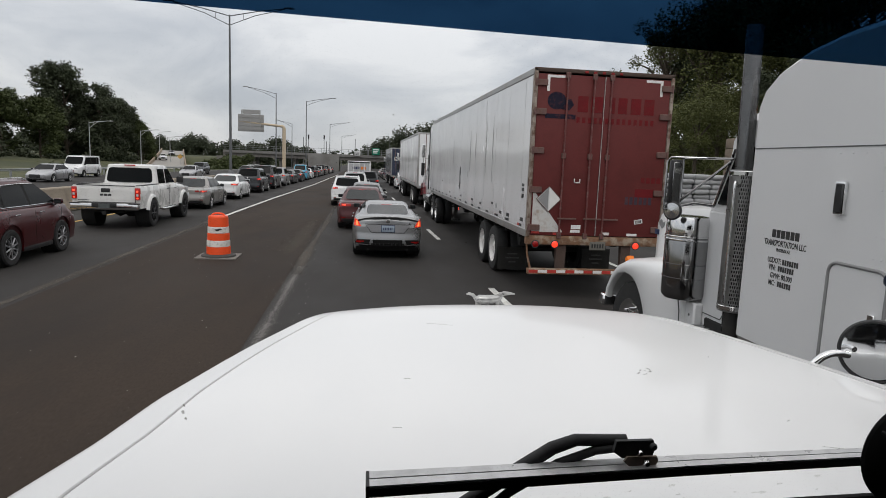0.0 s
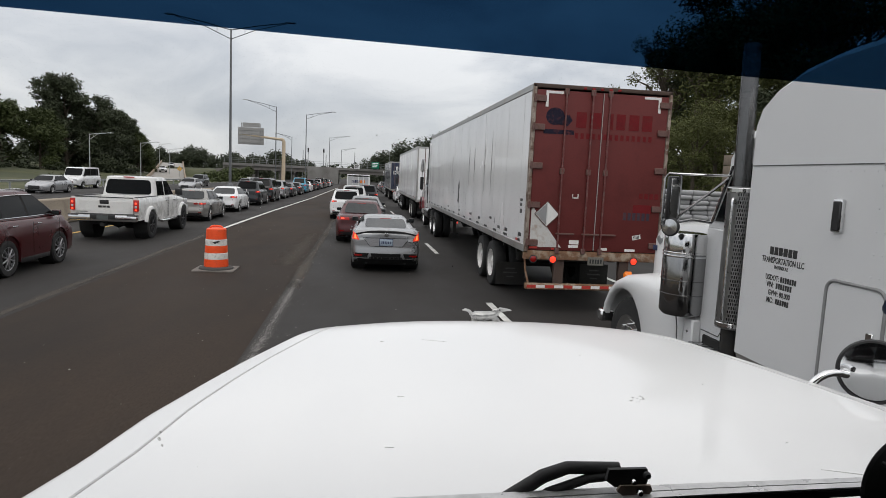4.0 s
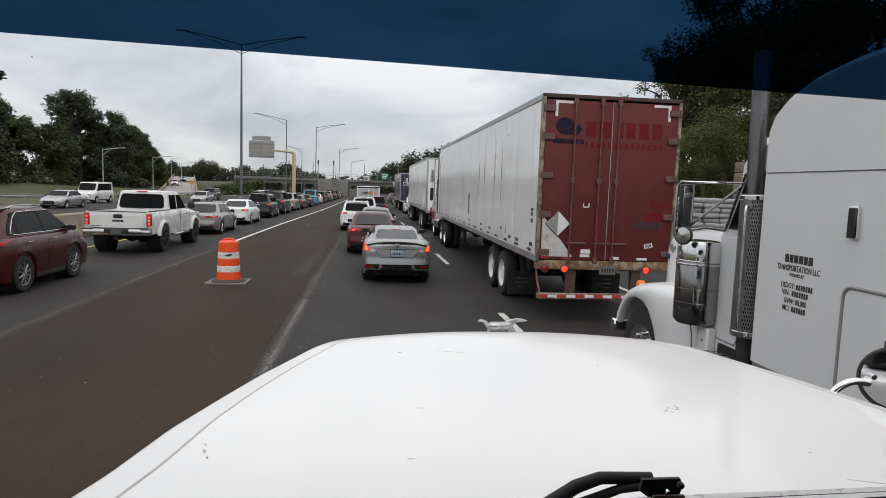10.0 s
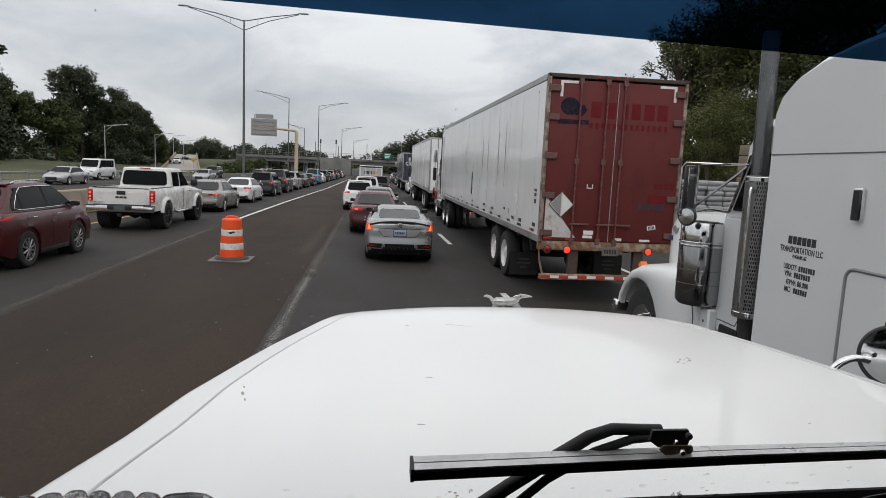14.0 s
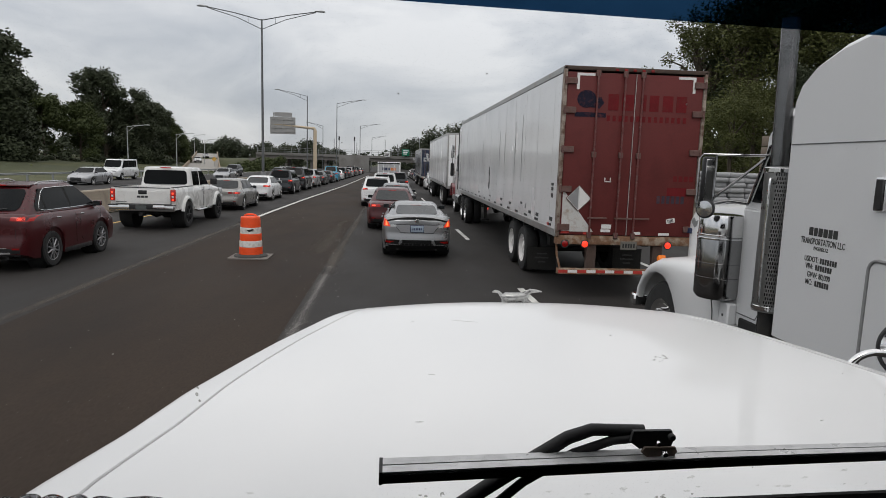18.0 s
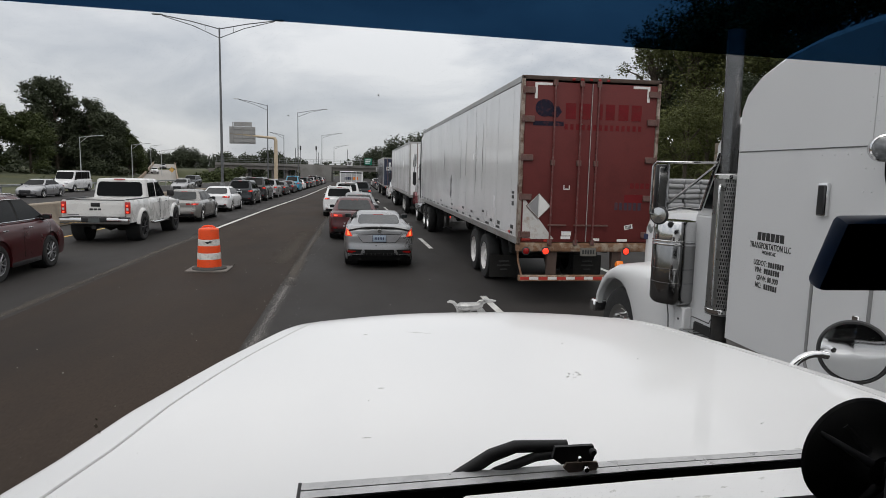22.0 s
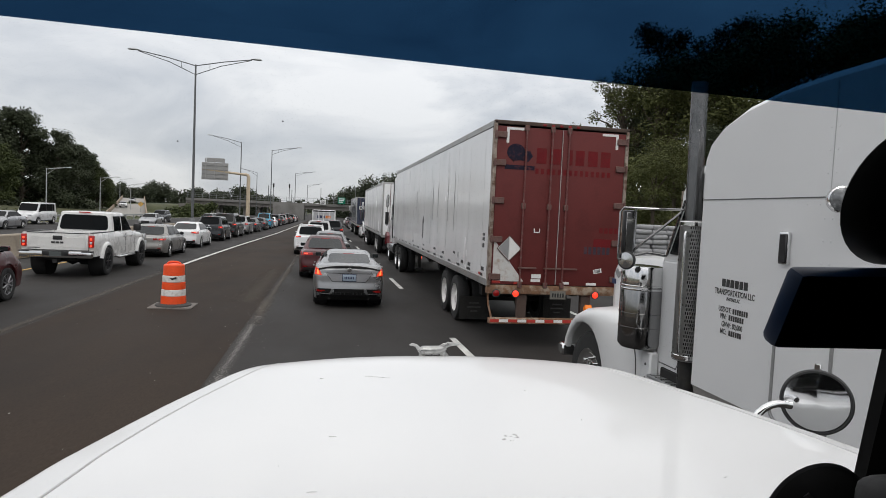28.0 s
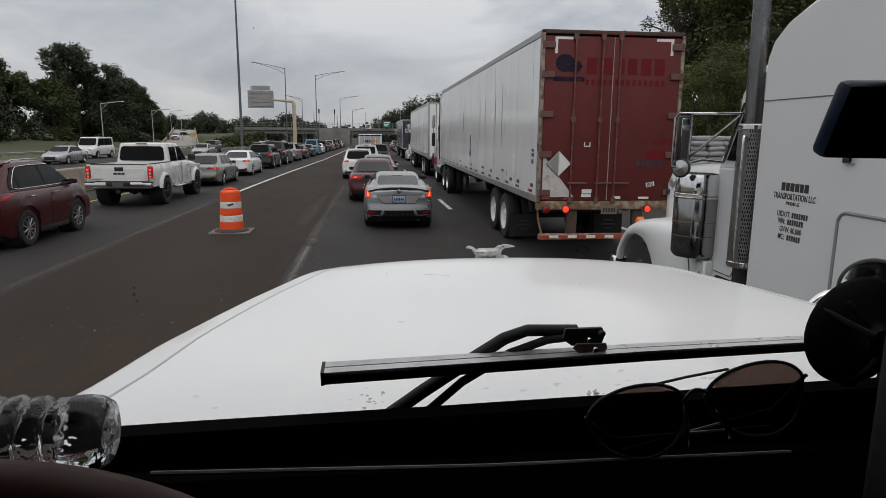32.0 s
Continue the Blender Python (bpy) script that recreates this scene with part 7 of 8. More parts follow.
# silver coupe straight ahead, with lit lamps and a dark spoiler lip
SILVER = (0.31, 0.313, 0.318)
CS = CarShape(L=4.5, W=1.75, H=1.31, glass=(0.52, 1.50, 2.55, 3.45), belt=1.055, wr=0.325, axles=(0.92, 3.62), roof_w=0.60, clear=0.19, boot_in=0.955, base_w=0.83, step=0.33, bulge=0.06,
              top=[(0, 0.985), (0.10, 1.03), (0.5, 1.05), (3.2, 0.99), (3.9, 0.87), (4.5, 0.62)])
coupe = build_car("silver coupe with lit red tail lamps waiting ahead", SILVER, CS, glass=MID_GLASS, metallic=0.8, boot_line=False, lamp=(("w", 0.60, 0.74, 0.775, 0.845),), plate=PLATE_BLUE, rim=RIM_GREY, wide=(0.74, 0.86), plate_z=0.745, bumper=False, coat=0.5)
BLACK_TRIM = mat("black_bumper_plastic", (0.006, 0.006, 0.006), rough=0.7, vary=0.2, spec=0.2)
SILVER_TRIM = paint("bumper_silver", SILVER, 0.8)
bm = mesh()
lip = []
for k in range(25):  # black lip that dips to the lamps on both sides
    x = (k / 12 - 1) * 0.74
    z = 1.005 - 0.075 * abs(k / 12 - 1) ** 2.6
    y = CS.rear_y(x, min(z, 0.985))
    lip.append([(x, y - 0.030, z + 0.014), (x, y - 0.034, z - 0.012), (x, y + 0.01, z - 0.034), (x, y + 0.07, z + 0.022)])
loft(bm, lip); part("spoiler", bm, UNDER, coupe, "black spoiler lip", smooth=50)
BRAKE_GLOW = lamp_mat("glowing_brake_lens", (1.0, 0.075, 0.03), 0.55, (0.35, 0.015, 0.01))
BRAKE_HOT = lamp_mat("bright_brake_core", (1.0, 0.22, 0.05), 1.6)
for side in (-1, 1):
    bm = mesh(); CS.strip(bm, ((0.655, 0.79), (0.80, 0.80), (0.79, 0.965), (0.735, 0.945)), 0.012, 0.03, 12, 4, 0.16, side); tl_ = part("tail_lamp", bm, BRAKE_GLOW, coupe, "lit hook-shaped tail lamp", smooth=50)
    bm = mesh(); CS.strip(bm, ((0.72, 0.815), (0.775, 0.82), (0.775, 0.93), (0.745, 0.915)), 0.0145, 0.01, 4, 3, 0.0, side); part("lamp_core", bm, BRAKE_HOT, tl_, "bright lamp core")
    bm = mesh(); CS.strip(bm, ((0.42, 0.355), (0.79, 0.375), (0.80, 0.475), (0.36, 0.475)), 0.005, 0.02, 8, 3, 0.0, side); part("bumper_vent", bm, BLACK_TRIM, coupe, "black vent in the bumper")
    bm = mesh(); CS.strip(bm, ((0.415, 0.345), (0.475, 0.345), (0.415, 0.475), (0.355, 0.475)), 0.016, 0.02, 3, 4, 0.0, side); part("bumper_trim", bm, SILVER_TRIM, coupe, "silver bumper chevron")
    bm = mesh(); CS.strip(bm, ((0.43, 0.335), (0.79, 0.35), (0.79, 0.375), (0.43, 0.362)), 0.014, 0.02, 8, 1, 0.0, side); part("bumper_trim", bm, SILVER_TRIM, coupe, "silver bumper edge")
    bm = mesh(); CS.strip(bm, ((0.64, 0.395), (0.77, 0.40), (0.77, 0.445), (0.66, 0.44)), 0.009, 0.01, 4, 1, 0.0, side); part("reflector", bm, TAIL, coupe)
bm = mesh(); CS.strip(bm, ((-0.36, 0.34), (0.36, 0.34), (0.36, 0.475), (-0.36, 0.475)), 0.004, 0.02, 10, 3); part("diffuser", bm, BLACK_TRIM, coupe, "black lower bumper")
bm = mesh(); CS.strip(bm, ((-0.76, 0.20), (0.76, 0.20), (0.78, 0.335), (-0.78, 0.335)), 0.006, 0.03, 14, 3); part("lower_lip", bm, BLACK_TRIM, coupe, "black lower lip")
# the plate recess gets a silver of its own with shade in the colour
bm = mesh(); CS.strip(bm, ((-0.40, 0.645), (0.40, 0.645), (0.56, 0.845), (-0.56, 0.845)), 0.004, 0.01, 12, 4); part("plate_recess", bm, mat("shaded_silver", (0.30, 0.30, 0.31), rough=0.35, metal=0.4, vary=0.05), coupe)
# dark lines along the four edges of the plate recess
for a, b in (((-0.56, 0.845), (-0.40, 0.645)), ((-0.40, 0.645), (0.40, 0.645)), ((0.40, 0.645), (0.56, 0.845)), ((-0.56, 0.848), (0.56, 0.848))):
    bm = mesh(); tube(bm, [(lerp(a[0], b[0], k / 8), CS.rear_y(lerp(a[0], b[0], k / 8), lerp(a[1], b[1], k / 8)) - 0.005, lerp(a[1], b[1], k / 8)) for k in range(9)], 0.006, 6); part("boot_gap", bm, UNDER, coupe)
add_box("plate_frame", coupe, INK_BLUE, -0.168, 0.168, CS.rear_y(0, 0.745) - 0.014, CS.rear_y(0, 0.745) + 0.01, 0.655, 0.835, 0.006)
place(coupe, 0.36, 16.3, -0.5)

red_sedan = build_car("dark red sedan with lit tail lamps in the queue", (0.058, 0.0032, 0.0052), sedan_shape(L=4.8, W=1.78, H=1.44), glass=MID_GLASS, metallic=0.15, coat=0.25, lamp=(("s", 0.45, 1.02, 0.80, 0.92),))
place(red_sedan, -0.25, 22.7)
grey_hatch = build_car("grey sedan half hidden in the queue", (0.20, 0.205, 0.21), sedan_shape(), metallic=0.6, glass=MID_GLASS)
place(grey_hatch, -0.05, 29.2)
white_suv = build_car("white crossover with a dark rear window in the queue", (0.75, 0.75, 0.75), suv_shape(W=1.77, H=1.60, belt=1.05), "car", metallic=0.0, lamp=(("s", 0.55, 1.02, 0.92, 1.03),), rails=True)
place(white_suv, -1.05, 34.6)
white_van = build_car("white high estate car further up the queue", (0.6, 0.6, 0.6), suv_shape(H=1.74, L=4.9), "car", metallic=0.0)
place(white_van, -0.75, 42.5)

# the queue in the median-side lane
red_suv = build_car("dark red crossover with alloy wheels beside the barrier", (0.052, 0.0020, 0.0042),
                    suv_shape(L=4.2, W=1.84, H=1.70, glass=(0.16, 0.85, 2.35, 3.25), belt=1.15, roof_w=0.66, axles=(0.92, 3.08), wr=0.37), metallic=0.15, rails=True, wiper=True, coat=0.2, plate_z=0.955,
                    lamp=(("s", 0.62, 1.03, 0.995, 1.10),), bumper=True, bright_strip=True, rim=RIM_GREY, spokes=10, lower_trim=0.14, trim_line=CHROME)
place(red_suv, -8.13, 13.55)
saloon = build_car("old grey-beige sedan with wide red tail lamps", (0.27, 0.26, 0.245), sedan_shape(L=4.9, W=1.83, H=1.42, glass=(0.85, 1.5, 2.75, 3.5), belt=0.96), metallic=0.5, glass=MID_GLASS,
                   lamp=(("r", 0.44, 0.64, 0.77, 0.85), ("o", 0.68, 1.02, 0.77, 0.85)), spokes=8)
place(saloon, -7.98, 29.8)
wsedan = build_car("white sedan with lit tail lamps in the median-side lane", (0.72, 0.72, 0.72), sedan_shape(), metallic=0.0, glass=MID_GLASS, lamp=(("s", 0.55, 1.02, 0.80, 0.92),))
place(wsedan, -8.1, 37.6)
dsuv = build_car("dark grey crossover in the median-side queue", (0.022, 0.025, 0.029), suv_shape(), metallic=0.5)
place(dsuv, -8.15, 46.0)
bsuv = build_car("black full-size utility car in the median-side queue", (0.012, 0.012, 0.013), suv_shape(L=5.1, W=2.0, H=1.88, belt=1.2, wr=0.4, axles=(1.0, 3.95), glass=(0.08, 0.4, 3.1, 4.0)), metallic=0.2, rails=True)
place(bsuv, -8.2, 52.5)
ssuv = build_car("silver crossover in the median-side queue", (0.35, 0.35, 0.35), suv_shape(), metallic=0.6)
place(ssuv, -8.1, 59.5)
dsedan = build_car("dark sedan in the median-side queue", (0.03, 0.03, 0.034), sedan_shape(), metallic=0.3)
place(dsedan, -8.0, 66.0)
place(copy_thing(dsedan, Matrix()), -7.9, 73.5)
blue_car = build_car("bright blue van in the median-side queue", (0.05, 0.28, 0.42), suv_shape(H=1.95, belt=1.2), metallic=0.0)
place(blue_car, -7.9, 80.5)
for k, (src, x, y) in enumerate(((dsuv, -7.95, 96), (wsedan, -7.9, 88), (dsedan, -7.9, 104), (ssuv, -7.9, 111), (bsuv, -7.9, 118), (saloon, -7.9, 126), (dsuv, -7.9, 134), (wsedan, -7.9, 142), (dsedan, -7.9, 151),
                                 (dsuv, 0.2, 52), (wsedan, -0.3, 75), (white_suv, 2.9 + 0.9, 61), (saloon, 3.9, 96), (dsuv, 3.9, 104), (red_sedan, 3.9, 112), (wsedan, 0.0, 106), (dsuv, -0.1, 114), (dsedan, 0, 122), (ssuv, 4.0, 121), (wsedan, 4.0, 131))):
    o = place(copy_thing(src, Matrix()), x, y)
    o["group"] = "queuing cars"

# the opposite carriageway: cars that come towards the camera
def oncoming(src, x, y, label, turn=180):
    o = copy_thing(src, pose(x, y, road_z(y), 0, 0, turn))
    tagged(o, label, "car", "oncoming cars")


osedan = build_car("silver sedan driving on the opposite carriageway", (0.38, 0.38, 0.39), sedan_shape(), metallic=0.6, lit=False)
osedan.matrix_basis = pose(-24.6, 56.5, road_z(56), 0, 0, 180)
oncoming(dsuv, -23.4, 98, "dark crossover on the opposite carriageway")
oncoming(dsuv, -24.0, 38.5, "dark crossover on the opposite carriageway")
oncoming(ssuv, -26.6, 38.0, "silver crossover on the opposite carriageway")
oncoming(wsedan, -20.0, 120, "white sedan on the opposite carriageway")
oncoming(dsedan, -18.0, 104, "dark sedan on the opposite carriageway")
oncoming(osedan, -19.5, 78, "silver sedan on the opposite carriageway")

# white van on the opposite carriageway
van = build_car("white cargo van on the opposite carriageway", (0.72, 0.72, 0.72), CarShape(L=5.3, W=2.0, H=2.05, glass=(0.06, 0.18, 3.75, 4.35), belt=1.2, wr=0.36, axles=(1.0, 4.3), roof_w=0.84, clear=0.3, boot_in=0.98,
                top=[(0, 1.2), (4.2, 1.2), (4.6, 1.1), (5.2, 0.95), (5.3, 0.8)]), "van", lit=False, metallic=0.0)
van.matrix_basis = pose(-28.0, 70.5, road_z(66), 0, 0, 180)

# ---- white crew-cab pickup ----
pk = empty("pickup_truck")
tagged(pk, "white lifted crew-cab pickup with fender flares and big tyres", "pickup truck")
PKW = paint("white_pickup_paint", (0.68, 0.675, 0.655), dirt=0.04)
S = CarShape(L=5.8, W=1.98, H=1.98, glass=(2.02, 2.16, 3.45, 4.25), belt=1.33, wr=0.45, axles=(1.15, 4.75), roof_w=0.78, clear=0.52, boot_in=0.985,
             top=[(0, 1.33), (3.9, 1.33), (4.4, 1.28), (5.4, 1.2), (5.8, 1.05)])
# body sides of the bed as two walls, with the cab and nose as one skin
bm = mesh()
for side in (-1, 1):
    ys = sorted({0.06, 0.3, 0.56, 0.6, 0.63, 0.7, 0.85, 1.0, 1.15, 1.3, 1.45, 1.6, 1.67, 1.7, 1.74, 2.0})
    rows = []
    for y in ys:
        za = max(0.62, S.arch(y)) if abs(y - 1.15) < 0.56 else 0.62
        w = 0.99
        rows.append([(side * w * 0.93, y, za), (side * w, y, za + 0.02), (side * w * 1.0, y, max(za + 0.03, 1.0)), (side * w * 0.985, y, 1.30), (side * w * 0.95, y, 1.34), (side * w * 0.88, y, 1.34), (side * w * 0.86, y, 1.30), (side * w * 0.86, y, max(za, 0.8))])
    loft(bm, rows)
part("bed_side", bm, PKW, pk, smooth=40)
add_box("bed_floor", pk, UNDER, -0.86, 0.86, 0.06, 2.0, 0.74, 0.80)
add_box("bed_front", pk, PKW, -0.90, 0.90, 1.96, 2.04, 0.74, 1.33, 0.01)
tg = add_box("tailgate", pk, PKW, -0.835, 0.835, 0.0, 0.06, 0.83, 1.335, 0.02, "white tailgate")
bm = mesh(); box(bm, -0.76, 0.76, -0.006, 0.01, 0.90, 1.22, 0.012); part("tailgate_panel", bm, PKW, tg)
add_box("tailgate_lip", tg, PLASTIC, -0.83, 0.83, -0.012, 0.05, 1.325, 1.345, 0.006)
add_box("latch_plate", tg, PLASTIC, -0.13, 0.13, -0.016, 0.0, 1.13, 1.25, 0.015)
for k, (x0, x1) in enumerate(((-0.17, -0.07), (-0.05, 0.05), (0.07, 0.16))):
    add_box("badge_bar", tg, INK, x0, x1, -0.016, 0.0, 1.02, 1.08, 0.006)
add_box("badge_bar", tg, PLASTIC, -0.80, -0.48, -0.01, 0.0, 0.875, 0.89)
for side in (-1, 1):
    bm = mesh()
    box(bm, min(side * 0.845, side * 0.985), max(side * 0.845, side * 0.985), -0.01, 0.10, 0.92, 1.28, 0.02, 2); tl_ = part("tail_lamp", bm, BRAKE, pk, "tall red tail lamp")
    add_box("lamp_core", tl_, CORE, side * 0.885, side * 0.945, -0.018, 0.02, 1.14, 1.20, 0.008)
    add_box("lamp_core", tl_, CORE, side * 0.885, side * 0.945, -0.018, 0.02, 0.94, 0.99, 0.008)
    add_box("clear_lens", tl_, HEAD, side * 0.88, side * 0.95, -0.016, 0.02, 1.02, 1.09, 0.006)
bm = mesh(); box(bm, -0.98, 0.98, -0.16, 0.05, 0.60, 0.80, 0.03, 2); bmp = part("bumper", bm, CHROME, pk, "chrome rear bumper")
add_box("bumper_step", bmp, PLASTIC, -0.36, 0.36, -0.17, -0.10, 0.67, 0.81, 0.01)
for side in (-1, 1):
    add_box("bumper_corner", bmp, PLASTIC, side * 0.70, side * 0.985, -0.165, 0.06, 0.775, 0.81, 0.01)
add_box("plate", pk, mat("dark_plate", (0.08, 0.09, 0.09), rough=0.5), -0.16, 0.16, -0.18, -0.165, 0.66, 0.79)
add_box("hitch", pk, UNDER, -0.06, 0.06, -0.2, 0.1, 0.46, 0.56)
bm = mesh()
rings = []
for y in sorted({2.03, 2.3, 2.7, 3.1, 3.5, 3.9, 4.15, 4.2, 4.22, 4.3, 4.45, 4.6, 4.75, 4.9, 5.05, 5.2, 5.28, 5.3, 5.33, 5.55, 5.7, 5.78}):
    w, zt, za = S.hw(y), S.zt(y), S.arch(y)
    low = 0.55
    zs = max(low, za)
    half = [(w * 0.8, low), (w * 0.985, zs), (w, max(zs + 0.02, 0.9)), (w * 0.995, max(zs + 0.04, 1.15)), (w * 0.965, zt - 0.05), (w * 0.9, zt), (w * 0.4, zt + 0.02)]
    rings.append([(-x, y, z) for x, z in half] + [(x, y, z) for x, z in reversed(half)])
loft(bm, rings); pbody = part("cab_body", bm, PKW, pk, smooth=40)
bm = mesh(); S.house(bm); part("roof", bm, PKW, pk, smooth=40)
bm = mesh(); S.rear_glass(bm, 0.12, 0.86, 0.86); part("rear_window", bm, DARK_GLASS, pk)
bm = mesh(); S.rear_glass(bm, front=True); part("windscreen", bm, DARK_GLASS, pk)
for side in (-1, 1):
    for a, b in ((0.09, 0.42), (0.46, 0.93)):
        bm = mesh(); S.side_glass(bm, side, a, b, 0.08, 0.84); part("side_window", bm, DARK_GLASS, pk)
    for y in (2.95, 3.02, 4.05):
        add_box("door_gap", pbody, UNDER, side * 0.992 - 0.002, side * 0.992 + 0.003, y, y + 0.01, 0.62, 1.28)
    for y in (2.85, 3.75):
        add_box("door_handle", pbody, CHROME, side * 0.99, side * 1.03, y - 0.2, y, 1.16, 1.20, 0.012)
    m_ = add_box("mirror", pk, PLASTIC, side * 0.98, side * 1.22, 3.85, 3.98, 1.34, 1.58, 0.04)
    bm = mesh(); tube(bm, [(side * 0.90, 2.15, 0.55), (side * 1.0, 2.25, 0.50), (side * 1.0, 4.0, 0.50), (side * 0.90, 4.1, 0.55)], 0.045, 10); part("side_step", bm, CHROME, pk)
    for ya in S.axles:
        car_wheel(pk, side * 1.05, ya, 0.445, side, PLASTIC, 8, 0.33)
        bm = mesh()  # fender flare
        rings = []
        for k in range(13):
            a = math.radians(12 + 156 * k / 12)
            for_r = []
            for rr, xx in ((0.50, 0.97), (0.485, 1.05), (0.51, 1.068), (0.565, 1.05), (0.60, 0.985)):
                for_r.append((side * xx, ya + rr * math.cos(a), 0.45 + rr * 1.02 * math.sin(a)))
            rings.append(for_r)
        loft(bm, rings); part("fender_flare", bm, PKW, pk)
        bm = mesh(); lathe(bm, [(0.50, 0.0), (0.50, -0.36), (0.01, -0.36)], pose(side * 0.97, ya, 0.45, 0, 90 * side, 0), 20, cap=False); part("wheel_well", bm, UNDER, pk)
    add_box("headlamp", pk, HEAD, side * 0.62, side * 0.9, 5.66, 5.8, 0.95, 1.15, 0.02)
    add_box("bed_rail_cap", pk, PLASTIC, side * 0.855, side * 0.95, 0.06, 2.0, 1.336, 1.362, 0.008)
y0, z0 = S.gy(0.95)[0], S.gz(0.97)
add_box("high_brake_lamp", pk, BRAKE, -0.17, 0.17, y0 - 0.09, y0 - 0.05, z0 + 0.0, z0 + 0.035, 0.006)
add_box("frame", pk, UNDER, -0.5, 0.5, 0.1, 5.6, 0.50, 0.62)
bm = mesh(); tube(bm, [(-0.9, 1.15, 0.45), (-0.2, 1.15, 0.45), (0.0, 1.15, 0.45), (0.2, 1.15, 0.45), (0.9, 1.15, 0.45)], [0.06, 0.06, 0.15, 0.06, 0.06], 12); part("rear_axle", bm, UNDER, pk)
place(pk, -8.05, 21.35)

# ---- traffic drum in the closed lane ----
drum = empty("traffic_drum", pose(-3.60, 16.12, 0.0))
tagged(drum, "orange and white striped traffic drum on a dark rubber base", "traffic drum")
bm = mesh()
prism(bm, [(u, v) for u, v in rrect(0.92, 0.86, 0.04, 2)], "z", 0.004, 0.03); part("base_plate", bm, mat("dusty_base_rubber", (0.16, 0.145, 0.13), rough=0.9, vary=0.3, scale=6), drum, "flat dusty square base")
bm = mesh(); lathe(bm, [(0.39, 0.03), (0.38, 0.06), (0.33, 0.085), (0.28, 0.09), (0.27, 0.03)], None, 32); part("ballast_ring", bm, RUBBER_DIRTY, drum)
bands = ((0.06, 0.26, 0.272, 0.268, ORANGE), (0.26, 0.41, 0.262, 0.259, REFLECT), (0.41, 0.575, 0.252, 0.249, ORANGE), (0.575, 0.725, 0.242, 0.239, REFLECT), (0.725, 0.955, 0.230, 0.223, ORANGE))
for z0, z1, r0, r1, m_ in bands:
    bm = mesh(); lathe(bm, [(r0 - 0.012, z0), (r0, z0 + 0.008), (r1, z1 - 0.008), (r1 - 0.012, z1)], None, 32, cap=False); part("band", bm, m_, drum, "orange band" if m_ is ORANGE else "white reflective band")
bm = mesh(); lathe(bm, [(0.223, 0.94), (0.21, 0.972), (0.13, 0.982), (0.001, 0.982)], None, 32, cap=False); part("top", bm, ORANGE, drum)
bm = mesh(); tube(bm, arc((-0.14, 0, 0.975), (-0.13, 0, 1.03), (0.0, 0, 1.03), 5) + arc((0.0, 0, 1.03), (0.13, 0, 1.03), (0.14, 0, 0.975), 5), 0.022, 8); part("handle", bm, ORANGE, drum)
bm = mesh(); prism(bm, [(-0.04, 0.67), (0.09, 0.70), (0.14, 0.685), (0.07, 0.655), (0.02, 0.63)], "y", -0.244, -0.225); part("scuff", bm, INK, drum, "black scuff")

# ---- median barrier: cast segments with joints ----
BAR = [(-0.40, -0.02), (-0.40, 0.08), (-0.28, 0.28), (-0.20, 0.86), (-0.17, 0.90), (0.17, 0.90), (0.20, 0.86), (0.28, 0.28), (0.40, 0.08), (0.40, -0.02)]
barrier = empty("median_barrier", pose(0, 0, 0))
tagged(barrier, "long tan concrete median barrier with stains", "barrier", kind="structure")
bx = lambda y: -12.25
for k in range(34):
    y0, y1 = -8 + k * 6.1, -8 + k * 6.1 + 6.07
    bm = mesh(); loft(bm, [[(bx(y) + u, y, v + road_z(y)) for u, v in BAR] for y in (y0, (y0 + y1) / 2, y1)])
    part("barrier_segment", bm, CONCRETE, barrier, smooth=25)
# guard rail beyond the barrier, on the opposite side
rail = empty("guard_rail", pose(0, 0, 0))
tagged(rail, "steel W-beam guard rail along the opposite verge", "guard rail")
for k in range(26):
    y = 20 + k * 4.0
    add_box("post", rail, STEEL, -30.6, -30.45, y, y + 0.12, road_z(y) - 0.3, road_z(y) + 0.72)
bm = mesh(); loft(bm, [[(-30.36 + u, y, road_z(y) + 0.55 + v) for u, v in ((0, 0), (0.05, 0.04), (0.0, 0.08), (0.0, 0.12), (0.05, 0.16), (0, 0.2), (-0.03, 0.2), (-0.03, 0))] for y in range(16, 126, 10)]); part("beam", bm, STEEL, rail)

# ---- lamp posts ----
def lamp_head(parent, x, y, z, s):
    bm = mesh(); loft(bm, [[(x + s * t, y + dy * wdt, z + dz * hgt) for dy, dz in ((-1, 0), (-0.7, 0.8), (0.7, 0.8), (1, 0), (0.6, -0.6), (-0.6, -0.6))] for t, wdt, hgt in ((-0.1, 0.06, 0.04), (0.1, 0.14, 0.08), (0.55, 0.18, 0.11), (0.85, 0.12, 0.07))])
    return part("lamp_head", bm, mat("lamp_housing", (0.33, 0.34, 0.34), rough=0.4, metal=0.4, vary=0.1), parent)


